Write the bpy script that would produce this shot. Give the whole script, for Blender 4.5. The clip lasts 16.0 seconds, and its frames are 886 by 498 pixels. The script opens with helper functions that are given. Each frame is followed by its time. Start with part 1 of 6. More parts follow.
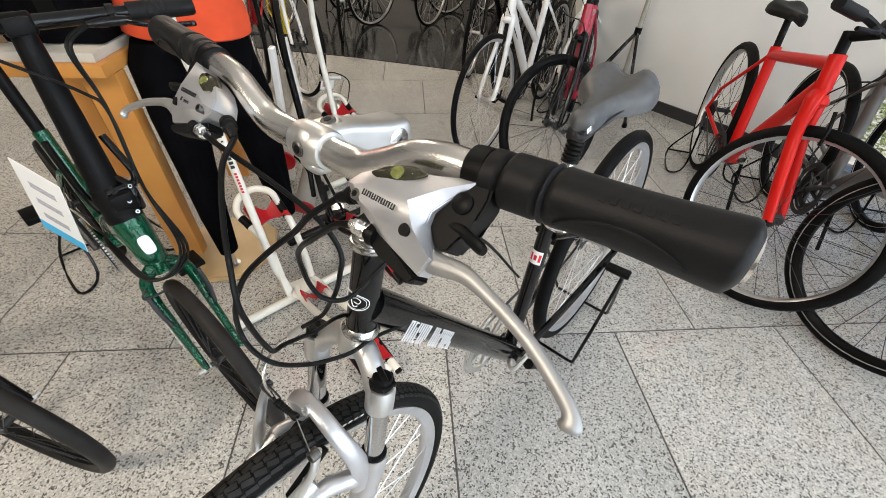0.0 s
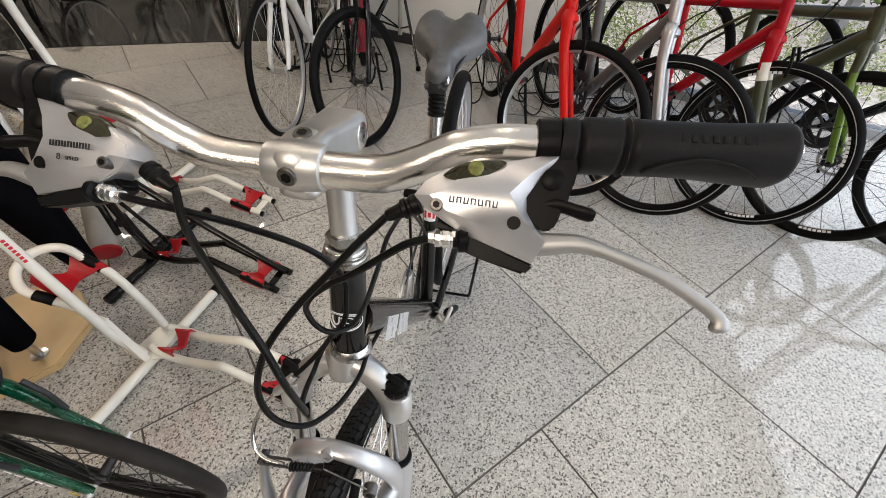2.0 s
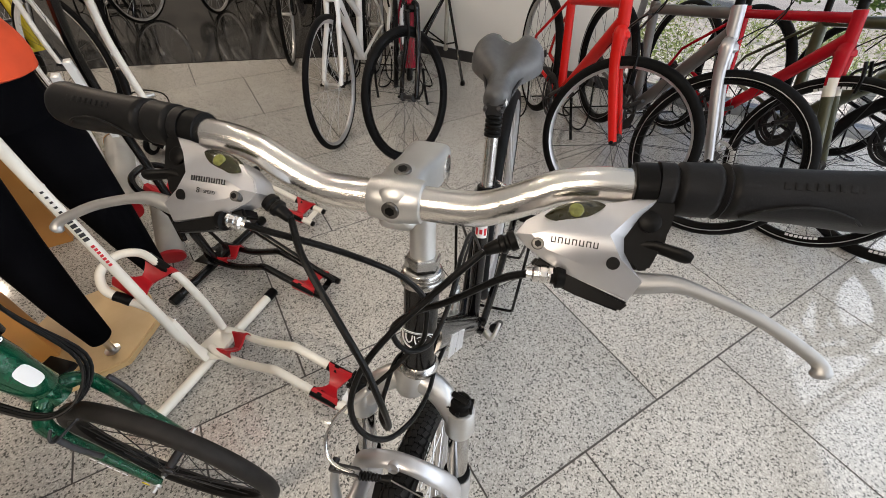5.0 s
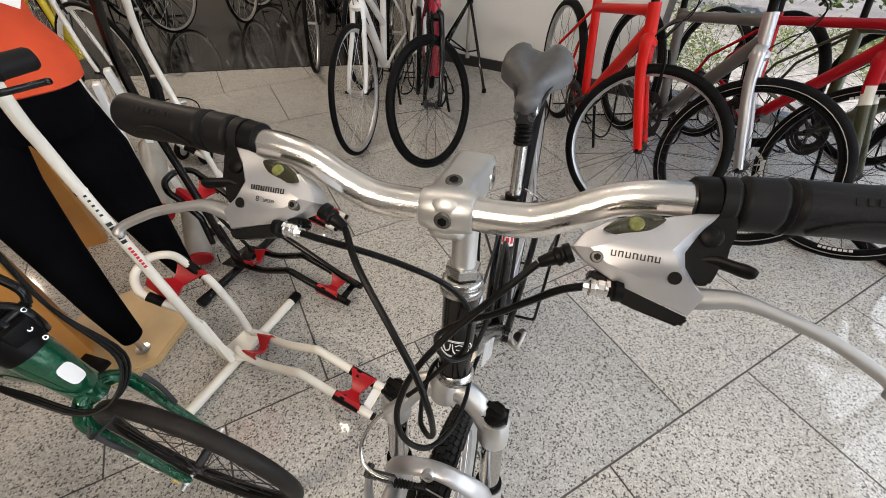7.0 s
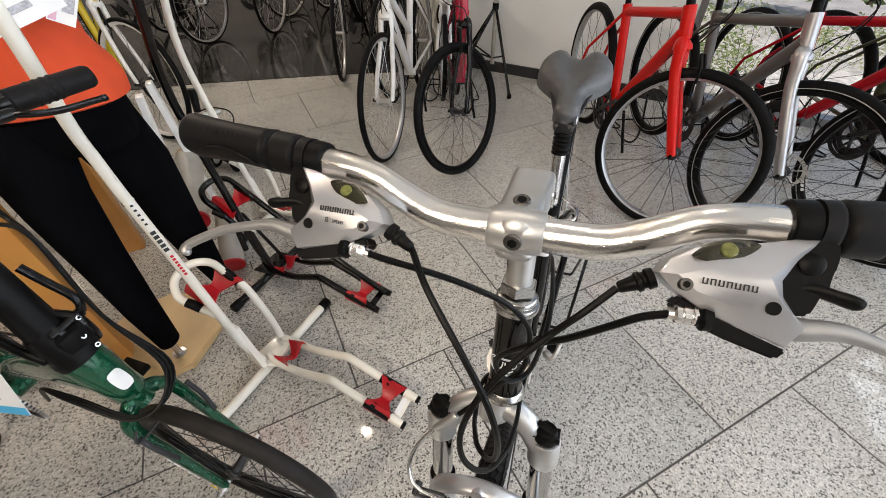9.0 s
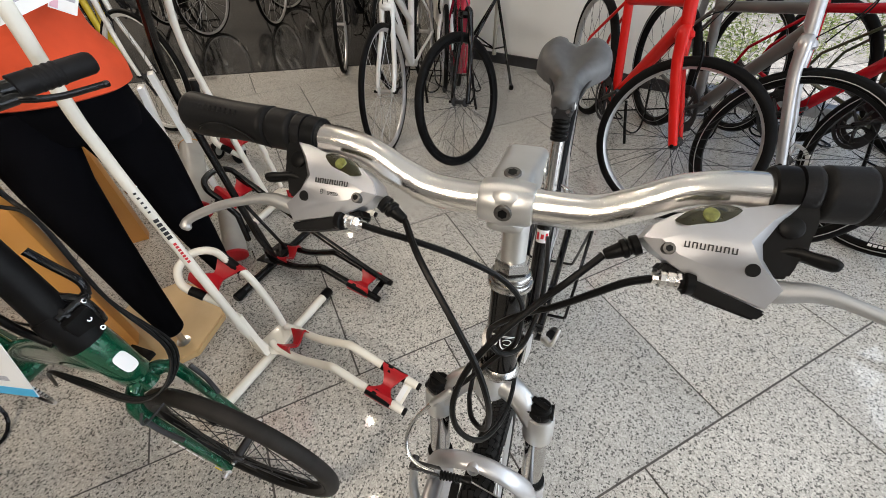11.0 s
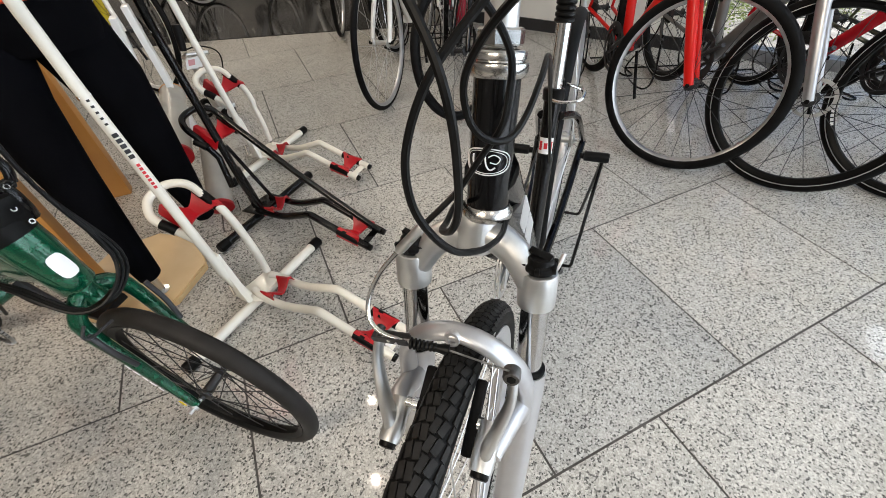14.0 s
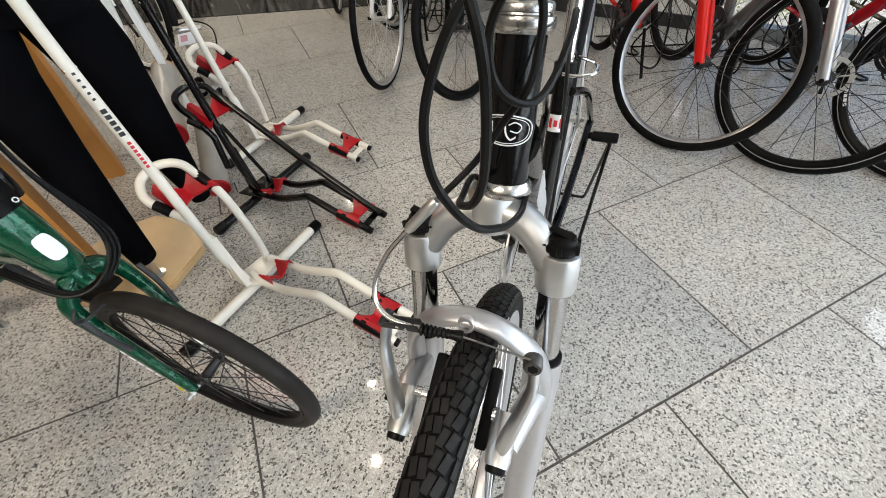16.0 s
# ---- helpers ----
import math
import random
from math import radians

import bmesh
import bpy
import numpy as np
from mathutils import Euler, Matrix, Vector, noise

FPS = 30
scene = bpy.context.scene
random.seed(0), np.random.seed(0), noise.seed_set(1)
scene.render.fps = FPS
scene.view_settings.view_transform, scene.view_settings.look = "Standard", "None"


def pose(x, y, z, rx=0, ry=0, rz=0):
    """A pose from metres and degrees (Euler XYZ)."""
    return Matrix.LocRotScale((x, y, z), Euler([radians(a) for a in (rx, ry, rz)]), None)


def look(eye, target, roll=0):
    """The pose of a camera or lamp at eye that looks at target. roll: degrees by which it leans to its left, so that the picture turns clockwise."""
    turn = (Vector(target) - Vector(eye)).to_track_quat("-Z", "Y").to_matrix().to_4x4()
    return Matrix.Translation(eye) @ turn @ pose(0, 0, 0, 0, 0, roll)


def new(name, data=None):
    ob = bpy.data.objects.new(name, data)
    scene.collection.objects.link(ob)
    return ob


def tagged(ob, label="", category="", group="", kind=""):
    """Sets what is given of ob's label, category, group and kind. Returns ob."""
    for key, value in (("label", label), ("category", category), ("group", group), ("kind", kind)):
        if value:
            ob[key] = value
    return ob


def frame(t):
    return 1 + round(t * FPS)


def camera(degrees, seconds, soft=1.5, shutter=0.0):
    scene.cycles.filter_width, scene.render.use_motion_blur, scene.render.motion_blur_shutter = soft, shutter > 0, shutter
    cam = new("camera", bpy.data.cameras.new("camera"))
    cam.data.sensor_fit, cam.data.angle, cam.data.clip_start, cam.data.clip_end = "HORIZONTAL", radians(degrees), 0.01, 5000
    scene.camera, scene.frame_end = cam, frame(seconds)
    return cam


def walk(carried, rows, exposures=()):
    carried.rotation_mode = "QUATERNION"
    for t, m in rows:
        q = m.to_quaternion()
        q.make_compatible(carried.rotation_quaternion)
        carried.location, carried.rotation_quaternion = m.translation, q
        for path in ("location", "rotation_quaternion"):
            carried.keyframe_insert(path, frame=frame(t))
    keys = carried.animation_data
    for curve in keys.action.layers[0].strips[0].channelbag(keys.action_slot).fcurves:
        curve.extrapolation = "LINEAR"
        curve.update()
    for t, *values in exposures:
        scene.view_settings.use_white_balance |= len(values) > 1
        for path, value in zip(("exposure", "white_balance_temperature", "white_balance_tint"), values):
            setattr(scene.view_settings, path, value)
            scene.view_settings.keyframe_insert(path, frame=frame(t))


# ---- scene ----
cam = camera(94.9, 16.0, 0.5)
PATH = [
    (0, (-0.708, -0.219, 1.158), (-0.554, 1.255, -0.184), 2.9),
    (0.5, (-0.78, -0.18, 1.156), (-0.275, 1.158, -0.242), 3.9),
    (1, (-0.84, -0.162, 1.158), (-0.101, 1.032, -0.266), 4.8),
    (1.5, (-0.841, -0.158, 1.155), (0.003, 0.953, -0.278), 5.4),
    (2, (-0.841, -0.152, 1.159), (0.036, 0.933, -0.274), 5.5),
    (2.5, (-0.838, -0.148, 1.163), (0.045, 0.936, -0.267), 5.5),
    (3, (-0.839, -0.148, 1.165), (0.031, 0.954, -0.259), 5.1),
    (3.5, (-0.845, -0.15, 1.172), (0.001, 0.978, -0.246), 4.5),
    (4, (-0.853, -0.149, 1.175), (-0.039, 1.007, -0.239), 3.7),
    (4.5, (-0.866, -0.139, 1.177), (-0.086, 1.044, -0.234), 2.9),
    (7, (-0.896, -0.119, 1.182), (-0.197, 1.14, -0.207), 1.1),
    (7.5, (-0.91, -0.104, 1.18), (-0.234, 1.172, -0.203), 0.5),
    (8, (-0.918, -0.097, 1.183), (-0.263, 1.197, -0.194), -0.1),
    (8.5, (-0.92, -0.093, 1.187), (-0.286, 1.218, -0.183), -0.7),
    (11, (-0.921, -0.111, 1.18), (-0.322, 1.193, -0.213), -1.7),
    (11.5, (-0.913, -0.127, 1.157), (-0.32, 1.15, -0.263), -1.7),
    (12, (-0.913, -0.142, 1.131), (-0.33, 1.111, -0.315), -1.8),
    (12.5, (-0.912, -0.151, 1.113), (-0.342, 1.096, -0.343), -2.0),
    (13, (-0.914, -0.169, 1.083), (-0.353, 1.091, -0.365), -2.4),
    (13.5, (-0.912, -0.169, 1.045), (-0.354, 1.111, -0.388), -2.7),
    (14, (-0.915, -0.157, 0.995), (-0.351, 1.135, -0.423), -2.6),
    (14.5, (-0.92, -0.132, 0.977), (-0.348, 1.159, -0.441), -2.5),
    (15, (-0.923, -0.123, 0.974), (-0.343, 1.152, -0.454), -2.3),
    (15.5, (-0.922, -0.126, 0.977), (-0.347, 1.129, -0.47), -2.3),
    (16, (-0.919, -0.137, 0.972), (-0.374, 1.104, -0.498), -2.4),
]
walk(cam, [(t, look(eye, target, roll)) for t, eye, target, roll in PATH],
     ((0, -0.08, 6500, 13), (0.8, -0.27, 6600, 14), (1.5, -0.42, 6680, 15), (3, -0.42, 6700, 16), (4.5, -0.40, 6760, 16), (8, -0.36, 6700, 16), (11, -0.36, 6600, 14), (12.5, -0.34, 6520, 13), (14.5, -0.16, 6520, 13), (16, -0.16, 6500, 12)))

# ---- world, light, exposure ----
world = bpy.data.worlds.new("sky")
scene.world = world
world.use_nodes = True
_nt = world.node_tree
_sky = _nt.nodes.new("ShaderNodeTexSky")
_sky.sky_type = "NISHITA"
_sky.sun_disc = False
_sky.sun_elevation, _sky.sun_rotation = radians(65), radians(325)
_nt.links.new(_sky.outputs[0], _nt.nodes["Background"].inputs[0])
_nt.nodes["Background"].inputs[1].default_value = 0.15
sun_data = bpy.data.lights.new("sun", "SUN")
sun_data.energy, sun_data.angle, sun_data.color = 4.2, radians(2), (1.0, 0.95, 0.88)
sun = new("sun", sun_data)
sun.matrix_world = look((-1.6, 2.3, 6), (0, 0, 0))


def area(name, eye, target, w, h, power, col):
    d = bpy.data.lights.new(name, "AREA")
    d.shape, d.size, d.size_y, d.energy, d.color = "RECTANGLE", w, h, power, col
    ob = new(name, d)
    ob.matrix_world = look(eye, target)
    return ob


# first four placed from their floor reflections; the rest are added, unseen fill
CEILING_AND_FILL = ((-0.9, 1.86, 4.5, 0.03), (-1.1, 1.15, 4.5, 0.03), (-0.27, 4.74, 4.0, 0.03), (-0.29, 0.73, 4.5, 0.03), (-2.7, -1.3, 84, 0.9), (-0.6, -2.0, 8, 0.7), (-3.9, -0.6, 26, 0.9), (-4.0, 5.6, 60, 0.06), (-1.9, 5.4, 100, 0.06))
# daylight in the window's opening, the shop's small ceiling lamps and added fill lamps
area("window_light", (1.95, -1.92, 1.57), (1.26, -1.20, 1.57), 6.0, 2.65, 205, (0.82, 0.925, 1.0))
for lx, ly, lw, ls in CEILING_AND_FILL:
    lamp = area("ceiling_and_fill_light", (lx, ly, 3.02), (lx, ly, 0), ls, ls, lw, (1.0, 0.88, 0.70))
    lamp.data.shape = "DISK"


# ---- mesh helpers ----
def link(name, bm, mat, parent=None, smooth=True, angle=40):
    me = bpy.data.meshes.new(name)
    bmesh.ops.recalc_face_normals(bm, faces=bm.faces[:])
    if smooth:
        lim = math.cos(radians(angle))
        for fc in bm.faces:
            fc.smooth = True
        for ed in bm.edges:
            if len(ed.link_faces) == 2 and ed.link_faces[0].normal.dot(ed.link_faces[1].normal) < lim:
                ed.smooth = False
    bm.to_mesh(me)
    bm.free()
    for m in (mat if isinstance(mat, (list, tuple)) else [mat]):
        me.materials.append(m)
    ob = new(name, me)
    if parent is not None:
        ob.parent = parent
    return ob


def part(name, bm, mat, parent, label="", angle=40):
    ob = link(name, bm, mat, parent, True, angle)
    return tagged(ob, label) if label else ob


def thing(name, label, category, m=None, group="", kind=""):
    ob = new(name)
    ob.empty_display_size = 0.1
    tagged(ob, label, category, group, kind)
    if m is not None:
        ob.matrix_world = m
    return ob


def V(*a):
    return Vector(a)


def smooth_path(pts, n=6):
    """Catmull-Rom through the points."""
    p = [Vector(q) for q in pts]
    p = [2 * p[0] - p[1]] + p + [2 * p[-1] - p[-2]]
    out = []
    for i in range(1, len(p) - 2):
        for k in range(n):
            t = k / n
            a, b, c, d = p[i - 1:i + 3]
            out.append(0.5 * (2 * b + (c - a) * t + (2 * a - 5 * b + 4 * c - d) * t * t + (3 * b - a - 3 * c + d) * t ** 3))
    out.append(p[-2])
    return out


def sweep(bm, pts, r, seg=8, caps=True, flat=1.0, up=None, mi=0):
    """A tube along pts; r is one radius or one a point; flat squashes it across."""
    p = [Vector(q) for q in pts]
    n = len(p)
    rr = [r] * n if isinstance(r, (int, float)) else [r[0] + (r[-1] - r[0]) * i / (n - 1) for i in range(n)] if len(r) == 2 else list(r)
    rings, prev = [], None
    for i in range(n):
        t = (p[min(i + 1, n - 1)] - p[max(i - 1, 0)]).normalized()
        if prev is None:
            ref = Vector(up) if up else (V(0, 0, 1) if abs(t.z) < 0.9 else V(0, 1, 0))
            a = (ref - t * ref.dot(t)).normalized()
        else:
            a = (prev - t * prev.dot(t)).normalized()
        prev = a
        b = t.cross(a)
        rings.append([bm.verts.new(p[i] + rr[i] * (math.cos(2 * math.pi * k / seg) * a + flat * math.sin(2 * math.pi * k / seg) * b)) for k in range(seg)])
    fs = []
    for i in range(n - 1):
        for k in range(seg):
            fs.append(bm.faces.new((rings[i][k], rings[i][(k + 1) % seg], rings[i + 1][(k + 1) % seg], rings[i + 1][k])))
    if caps:
        fs.append(bm.faces.new(rings[0][::-1]))
        fs.append(bm.faces.new(rings[-1]))
    for fc in fs:
        fc.material_index = mi
    return bm


def tube(pts, r, seg=8, caps=True, flat=1.0, up=None):
    return sweep(bmesh.new(), pts, r, seg, caps, flat, up)


def lathe(bm, a, b, prof, seg=16, mi=0):
    """Rings of revolution on the axis a to b; prof holds (metres along, radius)."""
    a, b = Vector(a), Vector(b)
    t = (b - a).normalized()
    ref = V(0, 0, 1) if abs(t.z) < 0.9 else V(1, 0, 0)
    u = (ref - t * ref.dot(t)).normalized()
    w = t.cross(u)
    rings = [[bm.verts.new(a + t * s + max(r, 0.0002) * (math.cos(2 * math.pi * k / seg) * u + math.sin(2 * math.pi * k / seg) * w)) for k in range(seg)] for s, r in prof]
    for i in range(len(rings) - 1):
        for k in range(seg):
            bm.faces.new((rings[i][k], rings[i][(k + 1) % seg], rings[i + 1][(k + 1) % seg], rings[i + 1][k])).material_index = mi
    bm.faces.new(rings[0][::-1]).material_index = mi
    bm.faces.new(rings[-1]).material_index = mi
    return bm


def torus(bm, R, prof, seg=48, mi=0):
    """A closed ring round the local y axis; prof is a loop of (radial, across)."""
    n = len(prof)
    rings = [[bm.verts.new(((R + pr) * math.cos(2 * math.pi * i / seg), pa, (R + pr) * math.sin(2 * math.pi * i / seg))) for pr, pa in prof] for i in range(seg)]
    for i in range(seg):
        for k in range(n):
            bm.faces.new((rings[i][k], rings[i][(k + 1) % n], rings[(i + 1) % seg][(k + 1) % n], rings[(i + 1) % seg][k])).material_index = mi
    return bm


def box(bm, c, s, m=None, bevel=0.0, mi=0):
    """A box of size s at c, turned by m, with bevelled edges."""
    mm = Matrix.Translation(c) @ (m or Matrix()) @ Matrix.Diagonal((*s, 1))
    g = bmesh.ops.create_cube(bm, size=1, matrix=mm)
    vs = set(g["verts"])
    fs = {fc for v in vs for fc in v.link_faces}
    for fc in fs:
        fc.material_index = mi
    if bevel:
        es = {e for v in vs for e in v.link_edges}
        r = bmesh.ops.bevel(bm, geom=list(es), offset=bevel, segments=2, affect="EDGES", profile=0.6)
        for fc in r["faces"]:
            fc.material_index = mi
    return bm


def plate(bm, outline, thick, m=None, mi=0, bevel=0.0):
    """A flat plate: the outline in local x, z, thickness across y."""
    m = m or Matrix()
    a = [bm.verts.new(m @ V(x, -thick / 2, z)) for x, z in outline]
    b = [bm.verts.new(m @ V(x, thick / 2, z)) for x, z in outline]
    n = len(outline)
    fs = [bm.faces.new(a[::-1]), bm.faces.new(b)]
    for i in range(n):
        fs.append(bm.faces.new((a[i], a[(i + 1) % n], b[(i + 1) % n], b[i])))
    for fc in fs:
        fc.material_index = mi
    if bevel:
        es = {e for e in fs[0].edges} | {e for e in fs[1].edges}
        bmesh.ops.bevel(bm, geom=list(es), offset=bevel, segments=2, affect="EDGES", profile=0.5)
    return bm


# ---- materials ----
def mat(name, col, rough=0.5, metal=0.0, coat=0.0, noise_scale=0.0, spread=0.15, bump=0.0, bump_scale=200.0, rough_var=0.0, spec=0.5):
    m = bpy.data.materials.new(name)
    m.use_nodes = True
    nt = m.node_tree
    b = nt.nodes["Principled BSDF"]
    b.inputs["Base Color"].default_value = (*col, 1)
    b.inputs["Roughness"].default_value = rough
    b.inputs["Metallic"].default_value = metal
    b.inputs["Specular IOR Level"].default_value = spec
    if coat:
        b.inputs["Coat Weight"].default_value = coat
        b.inputs["Coat Roughness"].default_value = 0.05
    tc = nt.nodes.new("ShaderNodeTexCoord")
    if noise_scale:
        n = nt.nodes.new("ShaderNodeTexNoise")
        n.inputs["Scale"].default_value = noise_scale
        n.inputs["Detail"].default_value = 6
        nt.links.new(tc.outputs["Object"], n.inputs["Vector"])
        r = nt.nodes.new("ShaderNodeValToRGB")
        r.color_ramp.elements[0].position, r.color_ramp.elements[1].position = 0.3, 0.7
        r.color_ramp.elements[0].color = (*[c * (1 - spread) for c in col], 1)
        r.color_ramp.elements[1].color = (*[min(1, c * (1 + spread)) for c in col], 1)
        nt.links.new(n.outputs[0], r.inputs[0])
        nt.links.new(r.outputs[0], b.inputs["Base Color"])
        if rough_var:
            mr = nt.nodes.new("ShaderNodeMapRange")
            mr.inputs["To Min"].default_value = max(0.02, rough - rough_var)
            mr.inputs["To Max"].default_value = min(1, rough + rough_var)
            nt.links.new(n.outputs[0], mr.inputs[0])
            nt.links.new(mr.outputs[0], b.inputs["Roughness"])
    if bump:
        n2 = nt.nodes.new("ShaderNodeTexNoise")
        n2.inputs["Scale"].default_value = bump_scale
        n2.inputs["Detail"].default_value = 4
        nt.links.new(tc.outputs["Object"], n2.inputs["Vector"])
        bp = nt.nodes.new("ShaderNodeBump")
        bp.inputs["Strength"].default_value = bump
        bp.inputs["Distance"].default_value = 0.001
        nt.links.new(n2.outputs[0], bp.inputs["Height"])
        nt.links.new(bp.outputs[0], b.inputs["Normal"])
    return m


def granite(name, base, dark, light, rough, joint=False):
    """Speckled polished granite, with a tone of its own on each slab."""
    m = bpy.data.materials.new(name)
    m.use_nodes = True
    nt = m.node_tree
    b = nt.nodes["Principled BSDF"]
    tc = nt.nodes.new("ShaderNodeTexCoord")
    geo = nt.nodes.new("ShaderNodeNewGeometry")
    oi = nt.nodes.new("ShaderNodeObjectInfo")

    def vor(scale):
        v = nt.nodes.new("ShaderNodeTexVoronoi")
        v.inputs["Scale"].default_value = scale
        nt.links.new(geo.outputs["Position"], v.inputs["Vector"])
        s = nt.nodes.new("ShaderNodeSeparateColor")
        nt.links.new(v.outputs["Color"], s.inputs[0])
        return s.outputs[0]

    def ramp(src, stops, interp="LINEAR"):
        r = nt.nodes.new("ShaderNodeValToRGB")
        r.color_ramp.interpolation = interp
        e = r.color_ramp.elements
        e[0].position, e[0].color = stops[0][0], (*stops[0][1], 1)
        e[1].position, e[1].color = stops[1][0], (*stops[1][1], 1)
        for p, c in stops[2:]:
            q = e.new(p)
            q.color = (*c, 1)
        nt.links.new(src, r.inputs[0])
        return r.outputs[0]

    def mix(kind, fac, a, c):
        x = nt.nodes.new("ShaderNodeMix")
        x.data_type, x.blend_type = "RGBA", kind
        if isinstance(fac, float):
            x.inputs[0].default_value = fac
        else:
            nt.links.new(fac, x.inputs[0])
        nt.links.new(a, x.inputs[6])
        nt.links.new(c, x.inputs[7])
        return x.outputs[2]

    g1 = ramp(vor(240), [(0.0, dark), (0.148, dark), (0.172, tuple(v * 0.75 for v in base)), (0.3, base), (0.7, base), (0.78, light)])
    g2 = ramp(vor(450), [(0.0, tuple(d * 1.5 for d in dark)), (0.14, tuple(d * 1.5 for d in dark)), (0.19, base), (0.6, base), (0.8, light)])
    c = mix("MIX", 0.28, g1, g2)
    n = nt.nodes.new("ShaderNodeTexNoise")
    n.inputs["Scale"].default_value, n.inputs["Detail"].default_value = 3.0, 5
    nt.links.new(geo.outputs["Position"], n.inputs["Vector"])
    c = mix("MULTIPLY", 0.35, c, ramp(n.outputs[0], [(0.3, (0.72, 0.7, 0.66)), (0.7, (1, 1, 1))]))
    c = mix("MULTIPLY", 1.0, c, ramp(oi.outputs["Random"], [(0.0, (0.89, 0.89, 0.89)), (1.0, (1.0, 0.99, 0.975))]))
    nt.links.new(c, b.inputs["Base Color"])
    b.inputs["Specular IOR Level"].default_value = 0.75
    mr = nt.nodes.new("ShaderNodeMapRange")
    mr.inputs["To Min"].default_value, mr.inputs["To Max"].default_value = rough * 0.7, rough * 1.4
    nt.links.new(n.outputs[0], mr.inputs[0])
    nt.links.new(mr.outputs[0], b.inputs["Roughness"])
    return m


def two_tone(name, col, col2, scale, rough, bump=0.0):
    m = mat(name, col, rough, noise_scale=scale, bump=bump)
    r = [n for n in m.node_tree.nodes if n.type == "VALTORGB"][0]
    r.color_ramp.elements[0].color, r.color_ramp.elements[1].color = (*col, 1), (*col2, 1)
    return m


M_GRANITE = granite("speckled_granite", (0.49, 0.475, 0.445), (0.030, 0.030, 0.030), (0.70, 0.69, 0.65), 0.045)
M_GRANITE2 = granite("darker_speckled_granite", (0.445, 0.44, 0.42), (0.030, 0.030, 0.030), (0.62, 0.62, 0.60), 0.045)
M_JOINT = mat("tile_joint", (0.075, 0.070, 0.066), 0.8, noise_scale=40, spread=0.3)
M_DARKSTONE = granite("dark_granite", (0.022, 0.023, 0.024), (0.009, 0.009, 0.010), (0.05, 0.05, 0.05), 0.09)
# dust and smears, then fine pale streaks: scratches, and reflected glints put into the colour
_nt = M_DARKSTONE.node_tree
_bs = _nt.nodes["Principled BSDF"]
_src = _bs.inputs["Base Color"].links[0].from_socket
_geo = _nt.nodes.new("ShaderNodeNewGeometry")
for _scale, _lo, _hi, _col in (((3.0, 3.0, 3.0), 0.48, 0.75, 0.055), ((26.0, 1.6, 1.0), 0.66, 0.72, 0.16)):
    _mp = _nt.nodes.new("ShaderNodeMapping")
    _mp.inputs["Scale"].default_value, _mp.inputs["Rotation"].default_value = _scale, (0, 0, 0.35)
    _nt.links.new(_geo.outputs["Position"], _mp.inputs["Vector"])
    _n = _nt.nodes.new("ShaderNodeTexNoise")
    _n.inputs["Scale"].default_value, _n.inputs["Detail"].default_value = 1.0, 6
    _nt.links.new(_mp.outputs[0], _n.inputs["Vector"])
    _mr = _nt.nodes.new("ShaderNodeMapRange")
    _mr.inputs["From Min"].default_value, _mr.inputs["From Max"].default_value = _lo, _hi
    _nt.links.new(_n.outputs[0], _mr.inputs[0])
    _mx = _nt.nodes.new("ShaderNodeMix")
    _mx.data_type = "RGBA"
    _nt.links.new(_mr.outputs[0], _mx.inputs[0])
    _nt.links.new(_src, _mx.inputs[6])
    _mx.inputs[7].default_value = (_col, _col * 0.98, _col * 0.93, 1)
    _src = _mx.outputs[2]
_nt.links.new(_src, _bs.inputs["Base Color"])
M_WALL = mat("white_wall_paint", (0.84, 0.83, 0.79), 0.6, noise_scale=2, spread=0.04, bump=0.1, bump_scale=300)
M_CEIL = mat("ceiling_paint", (0.72, 0.71, 0.69), 0.7, noise_scale=2, spread=0.04)
M_BASEB = mat("dark_baseboard", (0.03, 0.03, 0.032), 0.35, noise_scale=6)
M_RUBBER = mat("tyre_rubber", (0.0045, 0.0045, 0.0048), 0.6, noise_scale=30, spread=0.25, bump=0.2, bump_scale=400, spec=0.1)
M_RUBBER2 = mat("dusty_tyre_rubber", (0.019, 0.0175, 0.0165), 0.6, noise_scale=18, spread=0.35, bump=0.2, bump_scale=400, spec=0.2)
M_TREAD = mat("worn_tread_rubber", (0.013, 0.0125, 0.012), 0.6, noise_scale=60, spread=0.3, spec=0.25)
M_GRIP = mat("grip_rubber", (0.0065, 0.0065, 0.007), 0.5, noise_scale=60, spread=0.2, bump=0.12, bump_scale=900, rough_var=0.06, spec=0.18)
M_ALU = mat("polished_aluminium", (0.87, 0.86, 0.84), 0.17, 1.0, noise_scale=25, spread=0.05, rough_var=0.06)


